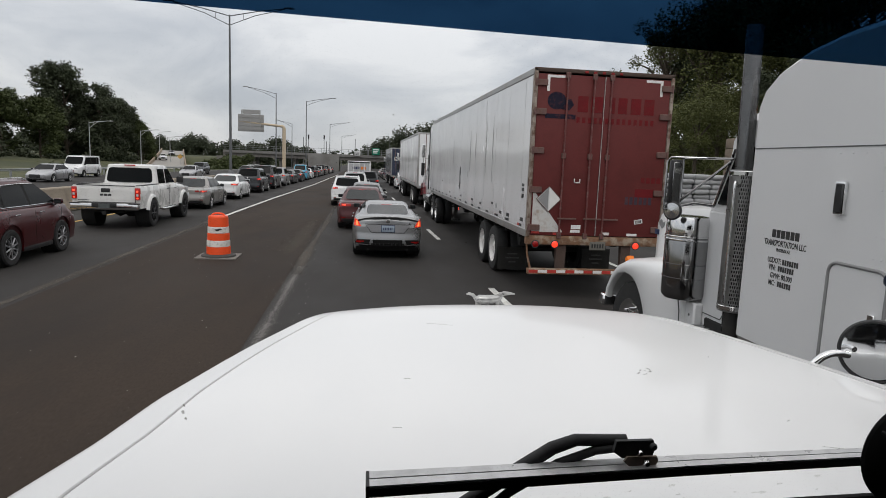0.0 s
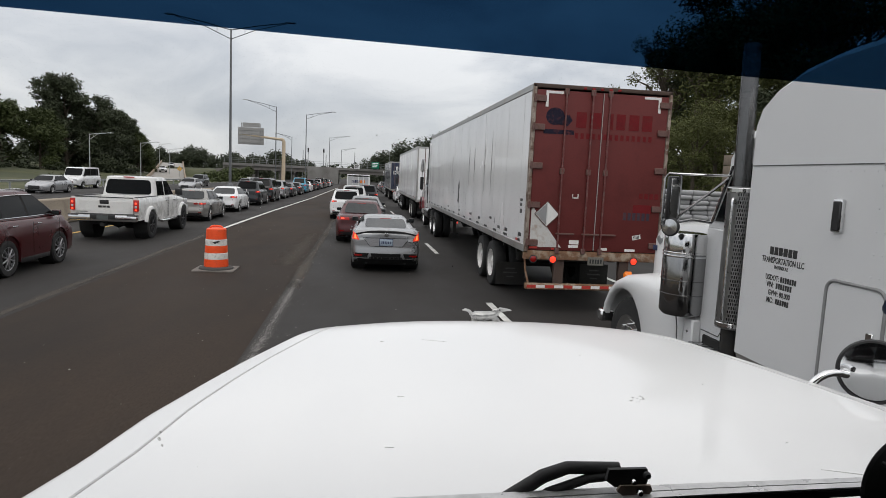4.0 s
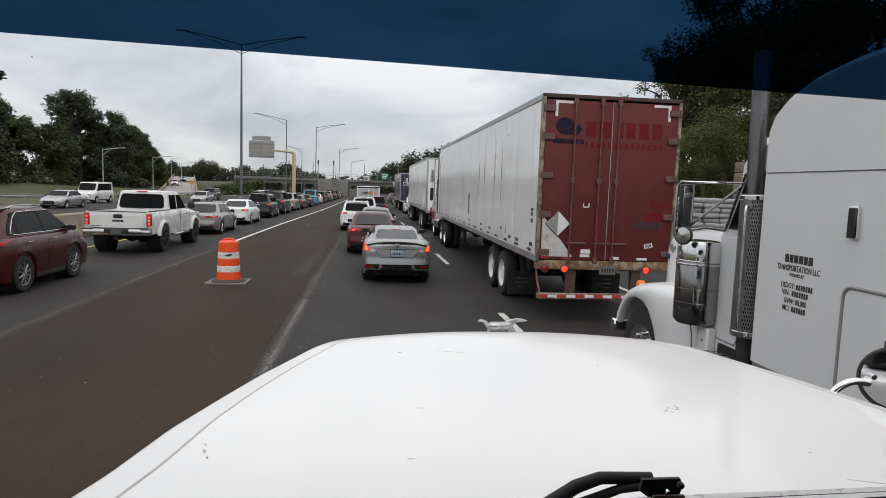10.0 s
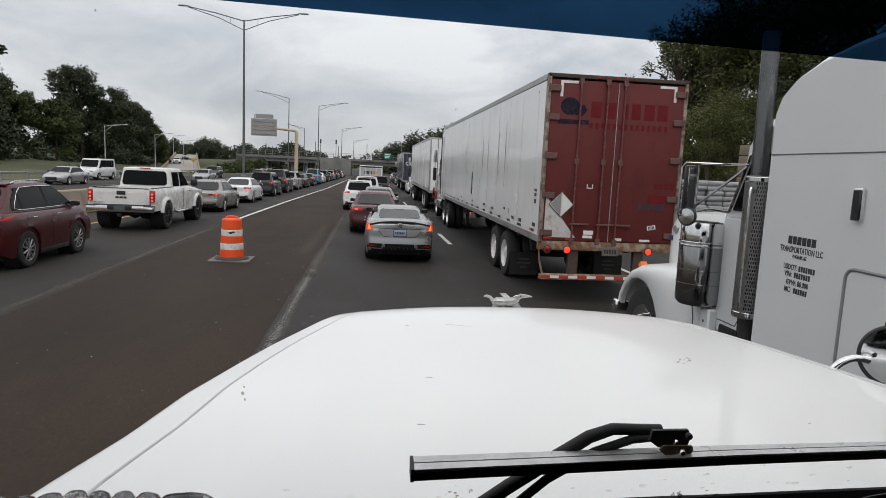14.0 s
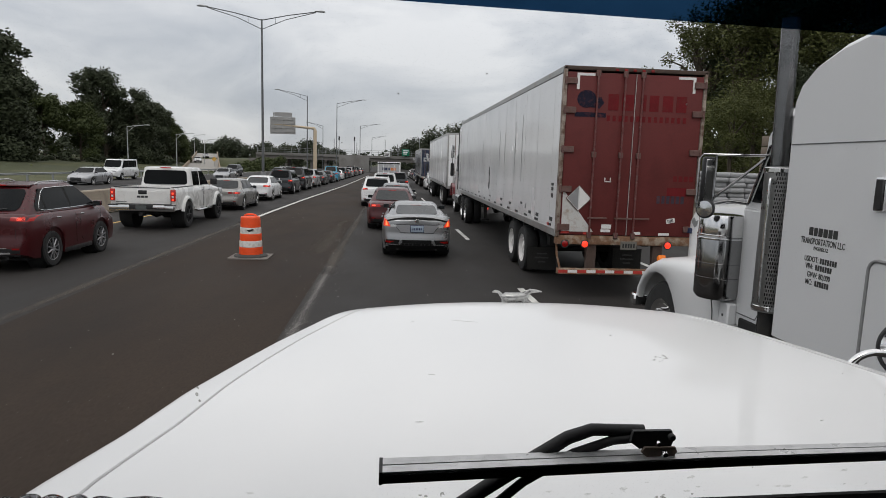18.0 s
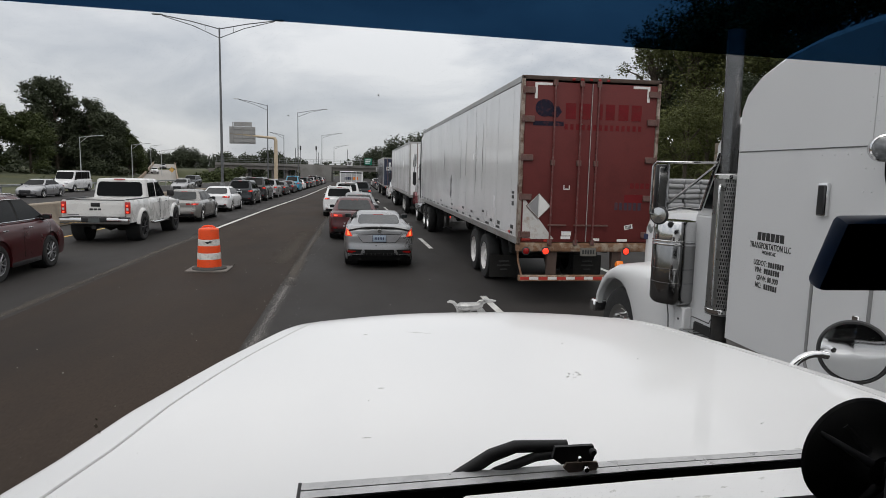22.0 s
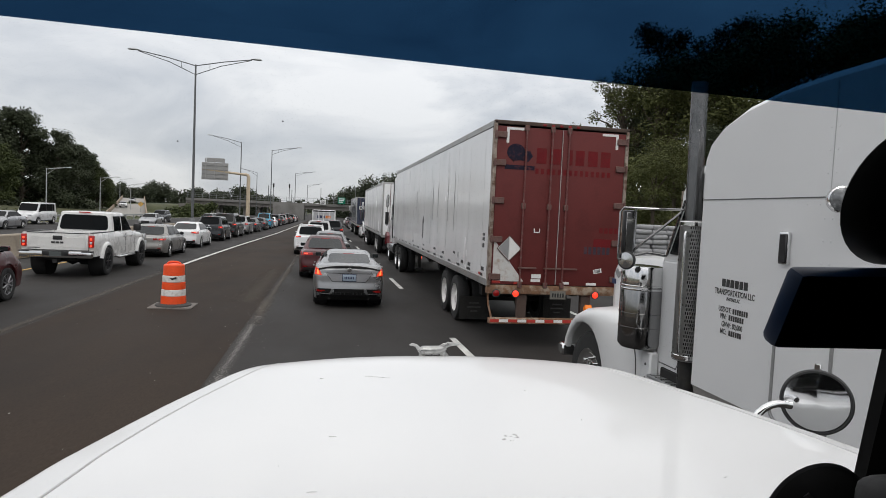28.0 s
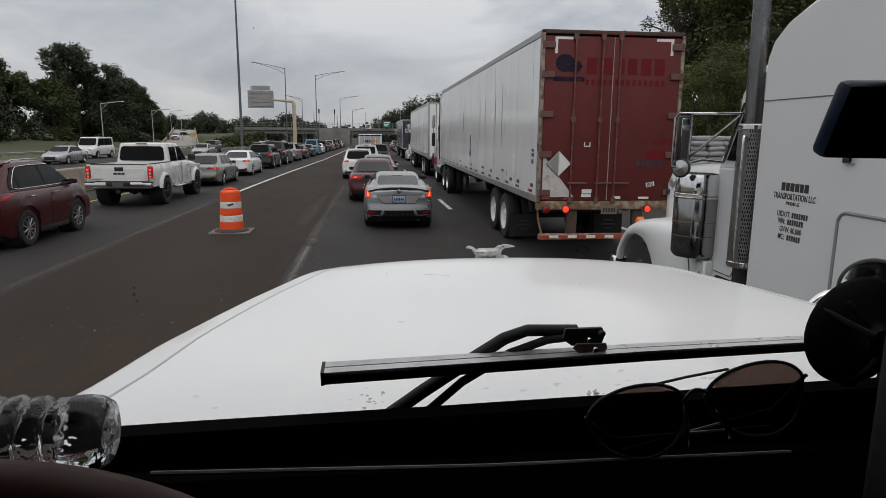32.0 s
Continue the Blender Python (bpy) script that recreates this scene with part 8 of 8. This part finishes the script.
def lamp_post(x, y, h, arms, z0, label, rise=1.0, reach=4.8, r=0.13, name="street_lamp", paint_=POLE):
    p = empty(name, pose(x, y, z0))
    tagged(p, label, "lamp post", "lamp posts")
    bm = mesh(); tube(bm, [(0, 0, 0), (0, 0, h * 0.5), (0, 0, h)], [r, r * 0.8, r * 0.55], 12); part("pole", bm, paint_, p)
    bm = mesh(); lathe(bm, [(r * 2.2, 0), (r * 2.2, 0.05), (r * 1.5, 0.35), (r * 1.02, 0.4)], None, 12); part("foot", bm, paint_, p)
    for s in arms:
        bm = mesh(); tube(bm, [(0, 0, h - 0.1), (s * reach * 0.5, 0, h + rise * 0.45), (s * reach, 0, h + rise * 0.85)], 0.045, 8); part("arm", bm, paint_, p)
        bm = mesh(); tube(bm, [(0, 0, h - 0.9), (s * reach * 0.45, 0, h + rise * 0.05), (s * reach, 0, h + rise * 0.8)], 0.035, 8); part("brace", bm, paint_, p)
        bm = mesh(); tube(bm, [(s * reach * 0.25, 0, h - 0.1 + rise * 0.26), (s * reach * 0.25, 0, h - 0.35)], 0.02, 6); part("tie", bm, paint_, p)
        lamp_head(p, s * reach, 0, h + rise * 0.9, s)
    return p


lamp_post(-12.45, 62, 14.35, (-1, 1), road_z(62) + 0.85, "tall grey twin-arm lamp post on the median barrier", rise=1.0, reach=4.9)
lamp_post(-15.7, 118, 14.0, (-1,), road_z(118) + 0.2, "grey single-arm lamp post over the opposite lanes", rise=1.0, reach=4.9, r=0.12)
lamp_post(-11.7, 133, 14.2, (1,), road_z(133) + 0.3, "grey single-arm lamp post over the near lanes", rise=0.9, reach=5.0, r=0.12)
lamp_post(-18.5, 170, 12.0, (-1,), road_z(170), "grey single-arm lamp post over the opposite lanes", rise=0.8, reach=3.5, r=0.12)
lamp_post(-10.1, 196, 13.8, (1,), road_z(190), "grey single-arm lamp post over the near lanes", rise=0.8, reach=5.2, r=0.13)
lamp_post(-8.6, 262, 13.0, (1,), road_z(230), "far grey single-arm lamp post", rise=0.9, reach=5.0, r=0.14)
for x, y, h in ((-41.6, 104, 6.9), (-42.1, 128, 6.8), (-46, 160, 6.6), (-62, 205, 8.5), (9.5, 230, 12)):
    lamp_post(x, y, h, (1,) if x < 0 else (-1,), land(x, y), "pale grey single-arm lamp post on the verge", rise=0.3, reach=2.6, r=0.09, paint_=POLE_PALE)

# ---- overhead sign on a tan mast ----
gan = empty("sign_gantry", pose(-12.15, 100, road_z(100)))
tagged(gan, "tan steel mast arm carrying the grey backs of road signs", "sign gantry")
bm = mesh(); tube(bm, [(0, 0, 0), (0, 0, 7.2), (-0.15, 0, 7.45), (-0.5, 0, 7.55)], [0.30, 0.27, 0.25, 0.22], 14); part("mast", bm, TANPOST, gan)
bm = mesh(); tube(bm, [(-0.3, 0, 7.5), (-3.5, 0, 7.75), (-6.7, 0, 8.0)], [0.2, 0.17, 0.14], 12); part("mast_arm", bm, TANPOST, gan)
bm = mesh(); box(bm, -6.75, -2.95, -0.12, -0.05, 6.5, 9.05, 0.02); sg1 = part("sign_panel", bm, SIGNBACK, gan, "grey back of a large sign")
bm = mesh(); box(bm, -6.1, -3.6, -0.12, -0.05, 9.1, 9.75, 0.02); part("sign_panel", bm, SIGNBACK, gan, "grey back of a small top sign")
for k in range(4):
    bm = mesh(); box(bm, -6.7, -3.0, -0.2, -0.12, 6.75 + k * 0.62, 6.83 + k * 0.62); part("stringer", bm, SIGNBACK, sg1)
for x in (-6.2, -4.9, -3.5):
    bm = mesh(); box(bm, x - 0.06, x + 0.06, -0.28, -0.2, 6.5, 9.7); part("upright", bm, SIGNBACK, sg1)

# ---- overpass ----
op = empty("overpass", pose(0, 190, 0))
tagged(op, "grey concrete road bridge with railing crossing the motorway", "bridge", kind="structure")
bm = mesh(); prism(bm, [(0, 2.0), (0, 3.5), (9, 3.5), (9, 2.0)], "x", -40, 40); part("deck", bm, CONCRETE_DARK, op)
bm = mesh(); box(bm, -40, 40, -0.4, 0.0, 3.0, 3.75, 0.03); part("parapet", bm, CONCRETE_GREY, op)
for k in range(41):
    add_box("rail_post", op, STEEL, -39.5 + k * 1.95, -39.4 + k * 1.95, -0.3, -0.2, 3.75, 5.2)
for z in (4.2, 4.7, 5.2):
    add_box("rail_bar", op, STEEL, -40, 40, -0.28, -0.22, z - 0.03, z + 0.03)
for x0, x1 in ((-16.0, -7.0), (9.8, 40), (-42, -34.5)):
    add_box("abutment", op, CONCRETE_GREY if x0 == -16.0 else CONCRETE_DARK, x0, x1, -0.5, 9.5, -3, 2.0 if x0 != -16.0 else 3.4, 0.05)
for x in (-31.5, -24, -20):
    add_box("pier", op, CONCRETE_DARK, x - 0.4, x + 0.4, 1, 8, -3, 2.0, 0.05)
for x0 in range(-38, 38, 6):
    add_box("girder", op, CONCRETE_DARK, x0 + 0.1, x0 + 0.6, -0.05, 9.0, 1.6, 2.0)
for x, z, w_, h_, m_, lb in ((3.7, 4.9, 2.2, 1.9, GREEN_SIGN, "green road sign"), (-1.7, 4.2, 1.7, 1.3, SIGN_WHITE, "small white road sign")):
    s_ = empty("road_sign", pose(x, 189.0, z)); tagged(s_, lb + " hanging on the bridge", "road sign")
    add_box("panel", s_, m_, -w_ / 2, w_ / 2, -0.06, 0.0, -h_ / 2, h_ / 2, 0.02)
    for k in range(3):
        add_box("letter_bar", s_, SIGN_WHITE if m_ is GREEN_SIGN else INK, -w_ * 0.38, w_ * (0.38 - 0.1 * k), -0.075, -0.06, h_ * (0.22 - 0.25 * k), h_ * (0.36 - 0.25 * k))
    for x_ in (-w_ * 0.3, w_ * 0.3):
        add_box("bracket", s_, STEEL, x_ - 0.05, x_ + 0.05, 0.0, 0.6, -h_ / 2 - 0.3, h_ / 2)
far_poles = [(-21, 230, 11), (-13.5, 240, 10), (-3.2, 262, 12), (2.0, 280, 11), (-26, 215, 9)]
for x, y, h in far_poles:
    p_ = empty("utility_pole", pose(x, y, -1.4)); tagged(p_, "thin dark utility pole beyond the bridge", "pole", "far poles")
    bm = mesh(); tube(bm, [(0, 0, 0), (0, 0, h)], [0.14, 0.1], 8); part("shaft", bm, POLE, p_)
for x in (-16, -11.5):  # traffic signals on the bridge
    p_ = empty("traffic_signal", pose(x, 191, 3.5)); tagged(p_, "small dark traffic signal on the bridge", "traffic signal")
    bm = mesh(); tube(bm, [(0, 0, 0), (0, 0, 5.2)], 0.08, 8); part("shaft", bm, POLE, p_)
    add_box("signal_head", p_, PLASTIC, -0.2, 0.2, -0.15, 0.15, 4.4, 5.6, 0.03)

# ---- slip road that climbs to the bridge on the left ----
bm = mesh()
patch(bm, lambda u, v: (lerp(-37.5, -67, v) + (u - 0.5) * 7, lerp(128, 236, v), lerp(-0.75, 3.0, v ** 1.2)), 2, 16)
tagged(part("road_ramp", bm, mat("pale_concrete_road", (0.28, 0.265, 0.24), rough=0.85, vary=0.15, scale=0.3, fine=10)), "pale concrete slip road climbing to the bridge", "road", kind="structure")
for s in (-1, 1):
    bm = mesh()
    loft(bm, [[(lerp(-37.5, -67, v) + s * 3.6 + du, lerp(128, 236, v), lerp(-0.75, 3.0, v ** 1.2) + dz) for du, dz in ((-0.15, -1.5), (-0.15, 0.75), (0.15, 0.75), (0.15, -1.5))] for v in [k / 16 for k in range(17)]])
    tagged(part("trim_parapet", bm, mat("tan_parapet", (0.26, 0.2, 0.14), rough=0.85, vary=0.2, scale=0.5)), "tan parapet along the slip road", "parapet", kind="structure")
oc = copy_thing(wsedan, pose(-50.5, 170, 0.45, 1.5, 0, 195)); tagged(oc, "white sedan coming down the slip road", "car", "oncoming cars")
oc = copy_thing(osedan, pose(-56.5, 198, 1.5, 1.5, 0, 195)); tagged(oc, "silver sedan coming down the slip road", "car", "oncoming cars")
for x, y in ((-64.5, 122), (-71.5, 124)):
    oc = copy_thing(wsedan, pose(x, y, land(x, y), 0, 0, 95)); tagged(oc, "white car parked on the grass bank under trees", "car", "parked cars")
sgn_ = empty("road_sign", pose(-41, 150, land(-41, 150))); tagged(sgn_, "small yellow-green diamond sign on the grass", "road sign")
bm = mesh(); tube(bm, [(0, 0, 0), (0, 0, 2.6)], 0.04, 8); part("post", bm, STEEL, sgn_)
bm = mesh(); prism(bm, [(0, 1.7), (0.6, 2.3), (0, 2.9), (-0.6, 2.3)], "y", -0.03, 0.0); part("panel", bm, YELLOW, sgn_)

# ---- load of pale sacks and crates at the right-hand roadside ----
load = empty("sack_stack", pose(11.55, 22, 0.0))
tagged(load, "stack of pale grey filled sacks on wooden pallets", "sack stack")
SACK = mat("pale_sack", (0.30, 0.30, 0.31), rough=0.6, vary=0.15, scale=6, bump=0.004)
WOOD = mat("weathered_wood", (0.20, 0.16, 0.12), rough=0.9, vary=0.3, scale=2, fine=30, stretch=(1, 1, 0.2), bump=0.004)
rg_l = random.Random(3)
add_box("pallet", load, WOOD, -1.1, 1.3, -0.6, 1.6, 0.62, 0.78, 0.01)
add_box("trailer_bed", load, FRAME_BLACK, -1.3, 1.6, -1.2, 5.0, 0.3, 0.62, 0.02)
for lay in range(9):
    for i in range(3):
        for j in range(2):
            x0, y0 = -1.0 + i * 0.60 + rg_l.uniform(-0.05, 0.05), -0.5 + j * 1.0 + rg_l.uniform(-0.05, 0.05)
            bm = mesh(); box(bm, x0, x0 + 0.57, y0, y0 + 0.95, 0.79 + lay * 0.17, 0.79 + lay * 0.17 + 0.18, 0.075, 3)
            for v_ in bm.verts:
                v_.co += Vector((0.05 * noise.noise(v_.co * 2.3 + Vector((lay * 3.1, 0, 0))), 0.05 * noise.noise(v_.co * 2.9), 0.028 * noise.noise(v_.co * 3.7)))
            part("sack", bm, SACK, load, smooth=70)
crate = empty("wooden_crate", pose(14.35, 24, 0.0)); tagged(crate, "tall weathered wooden crate beside the sacks", "crate")
for k in range(9):
    add_box("plank", crate, WOOD, -0.4, 0.75, -0.3, 0.5, 0.1 + k * 0.41, 0.1 + k * 0.41 + 0.38, 0.012)

# ---- trees ----
def leaf_cloud(centres, count, size, rg, squash=1.0):
    """Many small folded leaf sprays scattered through balls; returns a bmesh."""
    vs, fs = [], []
    weights = [c[3] ** 2 for c in centres]
    for _ in range(count):
        cx, cy, cz, r = rg.choices(centres, weights)[0]
        while True:
            v = Vector((rg.uniform(-1, 1), rg.uniform(-1, 1), rg.uniform(-1, 1)))
            if 0.05 < v.length < 1:
                break
        v = v.normalized() * (rg.random() ** 0.4 * rg.uniform(0.7, 1.22))
        p = Vector((cx, cy, cz)) + Vector((v.x * r, v.y * r, v.z * r * squash))
        s = size * rg.uniform(0.5, 1.5)
        a = Vector((rg.uniform(-1, 1), rg.uniform(-1, 1), rg.uniform(-0.6, 0.6))).normalized()
        n = (v.normalized() * 0.8 + Vector((rg.uniform(-1, 1), rg.uniform(-1, 1), rg.uniform(-0.2, 1)))).normalized()
        b = n.cross(a)
        if b.length < 0.05:
            continue
        b.normalize()
        i = len(vs)
        vs += [p - a * s, p + b * s * 0.5 - n * s * 0.15, p + a * s, p - b * s * 0.55 + n * s * 0.1]
        fs += [(i, i + 1, i + 2), (i, i + 2, i + 3)]
    data = bpy.data.meshes.new("leaves")
    data.from_pydata([tuple(v) for v in vs], [], fs)
    return data


def make_tree(name, h, spread, leaf, seed, label, leaves=5200, base=0.22, size=0.34, slim=1.0, group="roadside trees"):
    rg = random.Random(seed)
    t = empty(name)
    tagged(t, label, "tree", group)
    bm = mesh()
    lean = (rg.uniform(-0.4, 0.4), rg.uniform(-0.4, 0.4))
    tube(bm, [(lean[0] * k * k * 0.06, lean[1] * k * k * 0.06, h * 0.85 * k / 5) for k in range(6)], [h * 0.024 * (1 - 0.16 * k) for k in range(6)], 9)
    centres = []
    for k in range(20):
        f = rg.uniform(base, 0.97)
        a = rg.uniform(0, 2 * math.pi)
        reach = spread * math.sin(math.pi * min(1.0, 0.18 + (f - base) / (1 - base) * 0.80)) ** 0.7 * rg.uniform(0.45, 1.0)
        c = Vector((reach * math.cos(a), reach * math.sin(a), h * f))
        tube(bm, [(0, 0, h * max(0.1, f - 0.16)), tuple(c * 0.55 + Vector((0, 0, h * f * 0.40))), tuple(c)], [h * 0.009, h * 0.006, h * 0.002], 5)
        centres.append((c.x, c.y, c.z, spread * rg.uniform(0.30, 0.50) * slim))
        for _ in range(2):
            d = Vector((rg.gauss(0, 1), rg.gauss(0, 1), rg.gauss(0, 0.8))) * spread * 0.22
            centres.append((c.x + d.x, c.y + d.y, min(h, c.z + d.z), spread * rg.uniform(0.12, 0.26)))
    part("trunk", bm, BARK, t)
    data = leaf_cloud(centres, leaves, size, rg, 0.85)
    data.materials.append(leaf)
    crown = new("crown", data)
    crown.parent = t
    return t


def put_tree(src, x, y, s=1.0, turn=0.0, label=""):
    o = copy_thing(src, pose(x, y, land(x, y) - 0.1, 0, 0, turn) @ Matrix.Scale(s, 4))
    o.scale = (s, s, s)
    if label:
        o["label"] = label
    return o


T_big = make_tree("tree", 17.5, 6.0, LEAF_DARK, 1, "tall dark broad-leaved tree on the bank", leaves=30000, size=0.24, base=0.05)
T_big.matrix_basis = pose(-60.5, 140, land(-60.5, 140))
T_big2 = make_tree("tree", 15.5, 5.2, LEAF_DARK, 2, "tall dark uneven tree on the bank", leaves=28000, size=0.24, base=0.05)
T_big2.matrix_basis = pose(-55.5, 143, land(-55.5, 143))
T_mid = make_tree("tree", 11, 4.2, LEAF, 3, "lower green tree on the grass bank", leaves=15000, size=0.21, base=0.02)
T_mid.matrix_basis = pose(-64.5, 124, land(-64.5, 124))
T_olive = make_tree("tree", 14, 4.6, LEAF_OLIVE, 4, "olive green roadside tree", leaves=36000, size=0.095, base=0.06)
T_olive.matrix_basis = pose(23.4, 44, land(23, 44))
T_slim = make_tree("tree", 17, 3.6, LEAF_DARK, 5, "slim dark conifer-like tree", leaves=34000, size=0.1, base=0.08, slim=0.9)
T_slim.matrix_basis = pose(25.0, 46, land(25, 46))
T_airy = make_tree("tree", 13.5, 3.2, LEAF_OLIVE, 6, "thin airy tree with gaps in its crown", leaves=11000, size=0.085, base=0.15, slim=0.6)
T_airy.matrix_basis = pose(22.8, 48, land(22.8, 48))
rg_t = random.Random(21)
# left bank: the clump, its tail that sinks towards the bridge, and the near tall group
for src, x, y, s in ((T_mid, -70, 128, 1.0), (T_mid, -59, 126, 0.95), (T_big2, -66, 150, 0.8), (T_big, -57, 158, 0.70), (T_mid, -58.5, 165, 1.05), (T_mid, -56, 168, 0.85), (T_mid, -54.5, 166, 0.75), (T_mid, -56, 172, 0.65),
                     (T_mid, -75, 135, 0.95), (T_big2, -80, 140, 0.65), (T_mid, -84, 132, 0.9), (T_big, -90, 145, 0.6), (T_mid, -95, 140, 1.0),
                     (T_big, -70, 100, 1.3), (T_big2, -62.3, 103, 1.36), (T_big, -77, 104, 1.3), (T_mid, -60, 98, 1.0), (T_big2, -58.5, 100, 0.95)):
    put_tree(src, x, y, s, rg_t.uniform(0, 360))
# right side: a wood behind the trailer and the white truck
for src, x, y, s in ((T_olive, 24.5, 40, 1.0), (T_olive, 27, 36, 1.02), (T_olive, 20.5, 36, 0.55), (T_slim, 28.5, 42, 1.0), (T_olive, 31, 38, 1.1), (T_slim, 33, 45, 1.0), (T_slim, 23, 34, 0.52), (T_olive, 29, 30, 1.0), 
                     (T_olive, 26, 27, 0.7), (T_airy, 25.5, 51, 1.0), (T_slim, 29, 52, 1.05), (T_olive, 17.5, 33, 0.47), (T_olive, 20, 29, 0.5), (T_big, 40, 40, 0.85), (T_mid, 31, 60, 0.9), (T_slim, 33, 58, 1.0)):
    put_tree(src, x, y, s, rg_t.uniform(0, 360))


def far_wood(name, pts, label, seed, n=9000, size=0.9, leaf=LEAF_FAR):
    """A distant belt of trees as one leafy mass with an uneven top."""
    rg = random.Random(seed)
    centres = []
    for (x0, y0, h0), (x1, y1, h1) in zip(pts, pts[1:]):
        steps = max(2, int(math.hypot(x1 - x0, y1 - y0) / 4))
        for k in range(steps):
            f = k / steps
            h = lerp(h0, h1, f) * rg.uniform(0.75, 1.12)
            for z in (0.15, 0.45, 0.75, 0.95):
                centres.append((lerp(x0, x1, f) + rg.uniform(-2, 2), lerp(y0, y1, f) + rg.uniform(-3, 3), h * z - 1.5, h * 0.24 + 0.7))
    data = leaf_cloud(centres, n, size, rg)
    data.materials.append(leaf)
    return tagged(new(name, data), label, "trees", kind="stuff")


far_wood("wood", [(-3, 312, 5), (3, 300, 8), (9, 285, 11.5), (18, 262, 14.5), (30, 245, 16), (46, 230, 16.5), (70, 205, 17)], "dark wooded hill beyond the lorries", 7, 56000, 0.5)
far_wood("wood", [(-14, 262, 6), (-28, 256, 8), (-45, 262, 9), (-62, 270, 8.8), (-84, 285, 9), (-115, 290, 8), (-150, 280, 9)], "dark tree belt beyond the bridge", 8, 60000, 0.42)
far_wood("wood", [(-33.5, 150, 1.8), (-32.8, 160, 2.4), (-32.5, 172, 2.8), (-33, 186, 3.0)], "low green shrubs beside the slip road", 9, 9000, 0.3, LEAF)
far_wood("wood", [(-52.5, 150, 2.2), (-56, 126, 2.6), (-60, 112, 3.0), (-68, 108, 3.4), (-80, 112, 3.4), (-95, 118, 3.5)], "dark undergrowth below the trees on the bank", 15, 16000, 0.3, LEAF_DARK)
far_wood("wood", [(-66, 160, 6), (-80, 158, 7), (-110, 150, 9), (-150, 140, 10), (-190, 120, 12)], "tree belt behind the grass bank", 10, 8000, 0.8, LEAF_DARK)
far_wood("wood", [(-20, 420, 9), (30, 420, 10), (80, 380, 14), (140, 300, 18), (170, 200, 20)], "far tree line", 12, 7000, 1.4)
far_wood("wood", [(45, 55, 13), (50, 30, 14), (48, 5, 14), (46, -25, 14), (40, -60, 14)], "wood behind the near trees", 13, 9000, 0.7, LEAF_DARK)
far_wood("wood", [(14.2, 60, 2.2), (14.8, 45, 2.0), (15.5, 30, 1.8), (16, 18, 1.8), (16, 2, 2)], "low weeds along the near verge", 14, 5000, 0.3, LEAF)

far_wood("weeds", [(-33.5, 150, 0.5), (-34, 120, 0.6), (-35, 95, 0.6), (-35, 70, 0.5), (-34, 48, 0.5)], "tall weeds along the opposite verge", 16, 9000, 0.16, LEAF)
far_wood("weeds", [(-44, 138, 0.7), (-46, 118, 0.9), (-50, 98, 0.9), (-52, 78, 0.8)], "patches of tall grass on the bank", 17, 7000, 0.18, LEAF_OLIVE)

# grassy embankment that carries the crossing road beyond the bridge's end
bm = mesh()
patch(bm, lambda u, v: (lerp(-41, -130, u), lerp(182, 214, v), -1.5 + lerp(3.3, 2.5, u) * math.sin(math.pi * min(1, max(0, v))) ** 0.7 + 0.25 * noise.noise((u * 20, v * 5, 0))), 30, 8)
tagged(part("ground_embankment", bm, GRASS), "grassy embankment beside the bridge", "embankment", kind="structure")
# loose grit along the scraped lane edge
rg_p = random.Random(8)
vs_p, fs_p = [], []
for _ in range(420):
    x = -1.55 + rg_p.gauss(0, 0.3) if rg_p.random() < 0.6 else rg_p.uniform(-5.4, 2)
    y = rg_p.uniform(4.5, 30)
    s0 = rg_p.uniform(0.004, 0.012)
    z = road_z(y) + 0.006
    i = len(vs_p)
    vs_p += [(x - s0, y - s0 * rg_p.uniform(0.6, 1), z), (x + s0, y - s0 * 0.8, z), (x + s0 * rg_p.uniform(0.5, 1), y + s0, z), (x - s0 * 0.8, y + s0, z), (x, y, z + s0 * 0.9)]
    fs_p += [(i, i + 1, i + 4), (i + 1, i + 2, i + 4), (i + 2, i + 3, i + 4), (i + 3, i, i + 4)]
data = bpy.data.meshes.new("grit"); data.from_pydata(vs_p, [], fs_p); data.materials.append(mat("pale_grit", (0.22, 0.21, 0.195), rough=0.9, vary=0.5, scale=3))
tagged(new("grit", data), "loose pale grit on the scraped asphalt", "grit", kind="stuff")
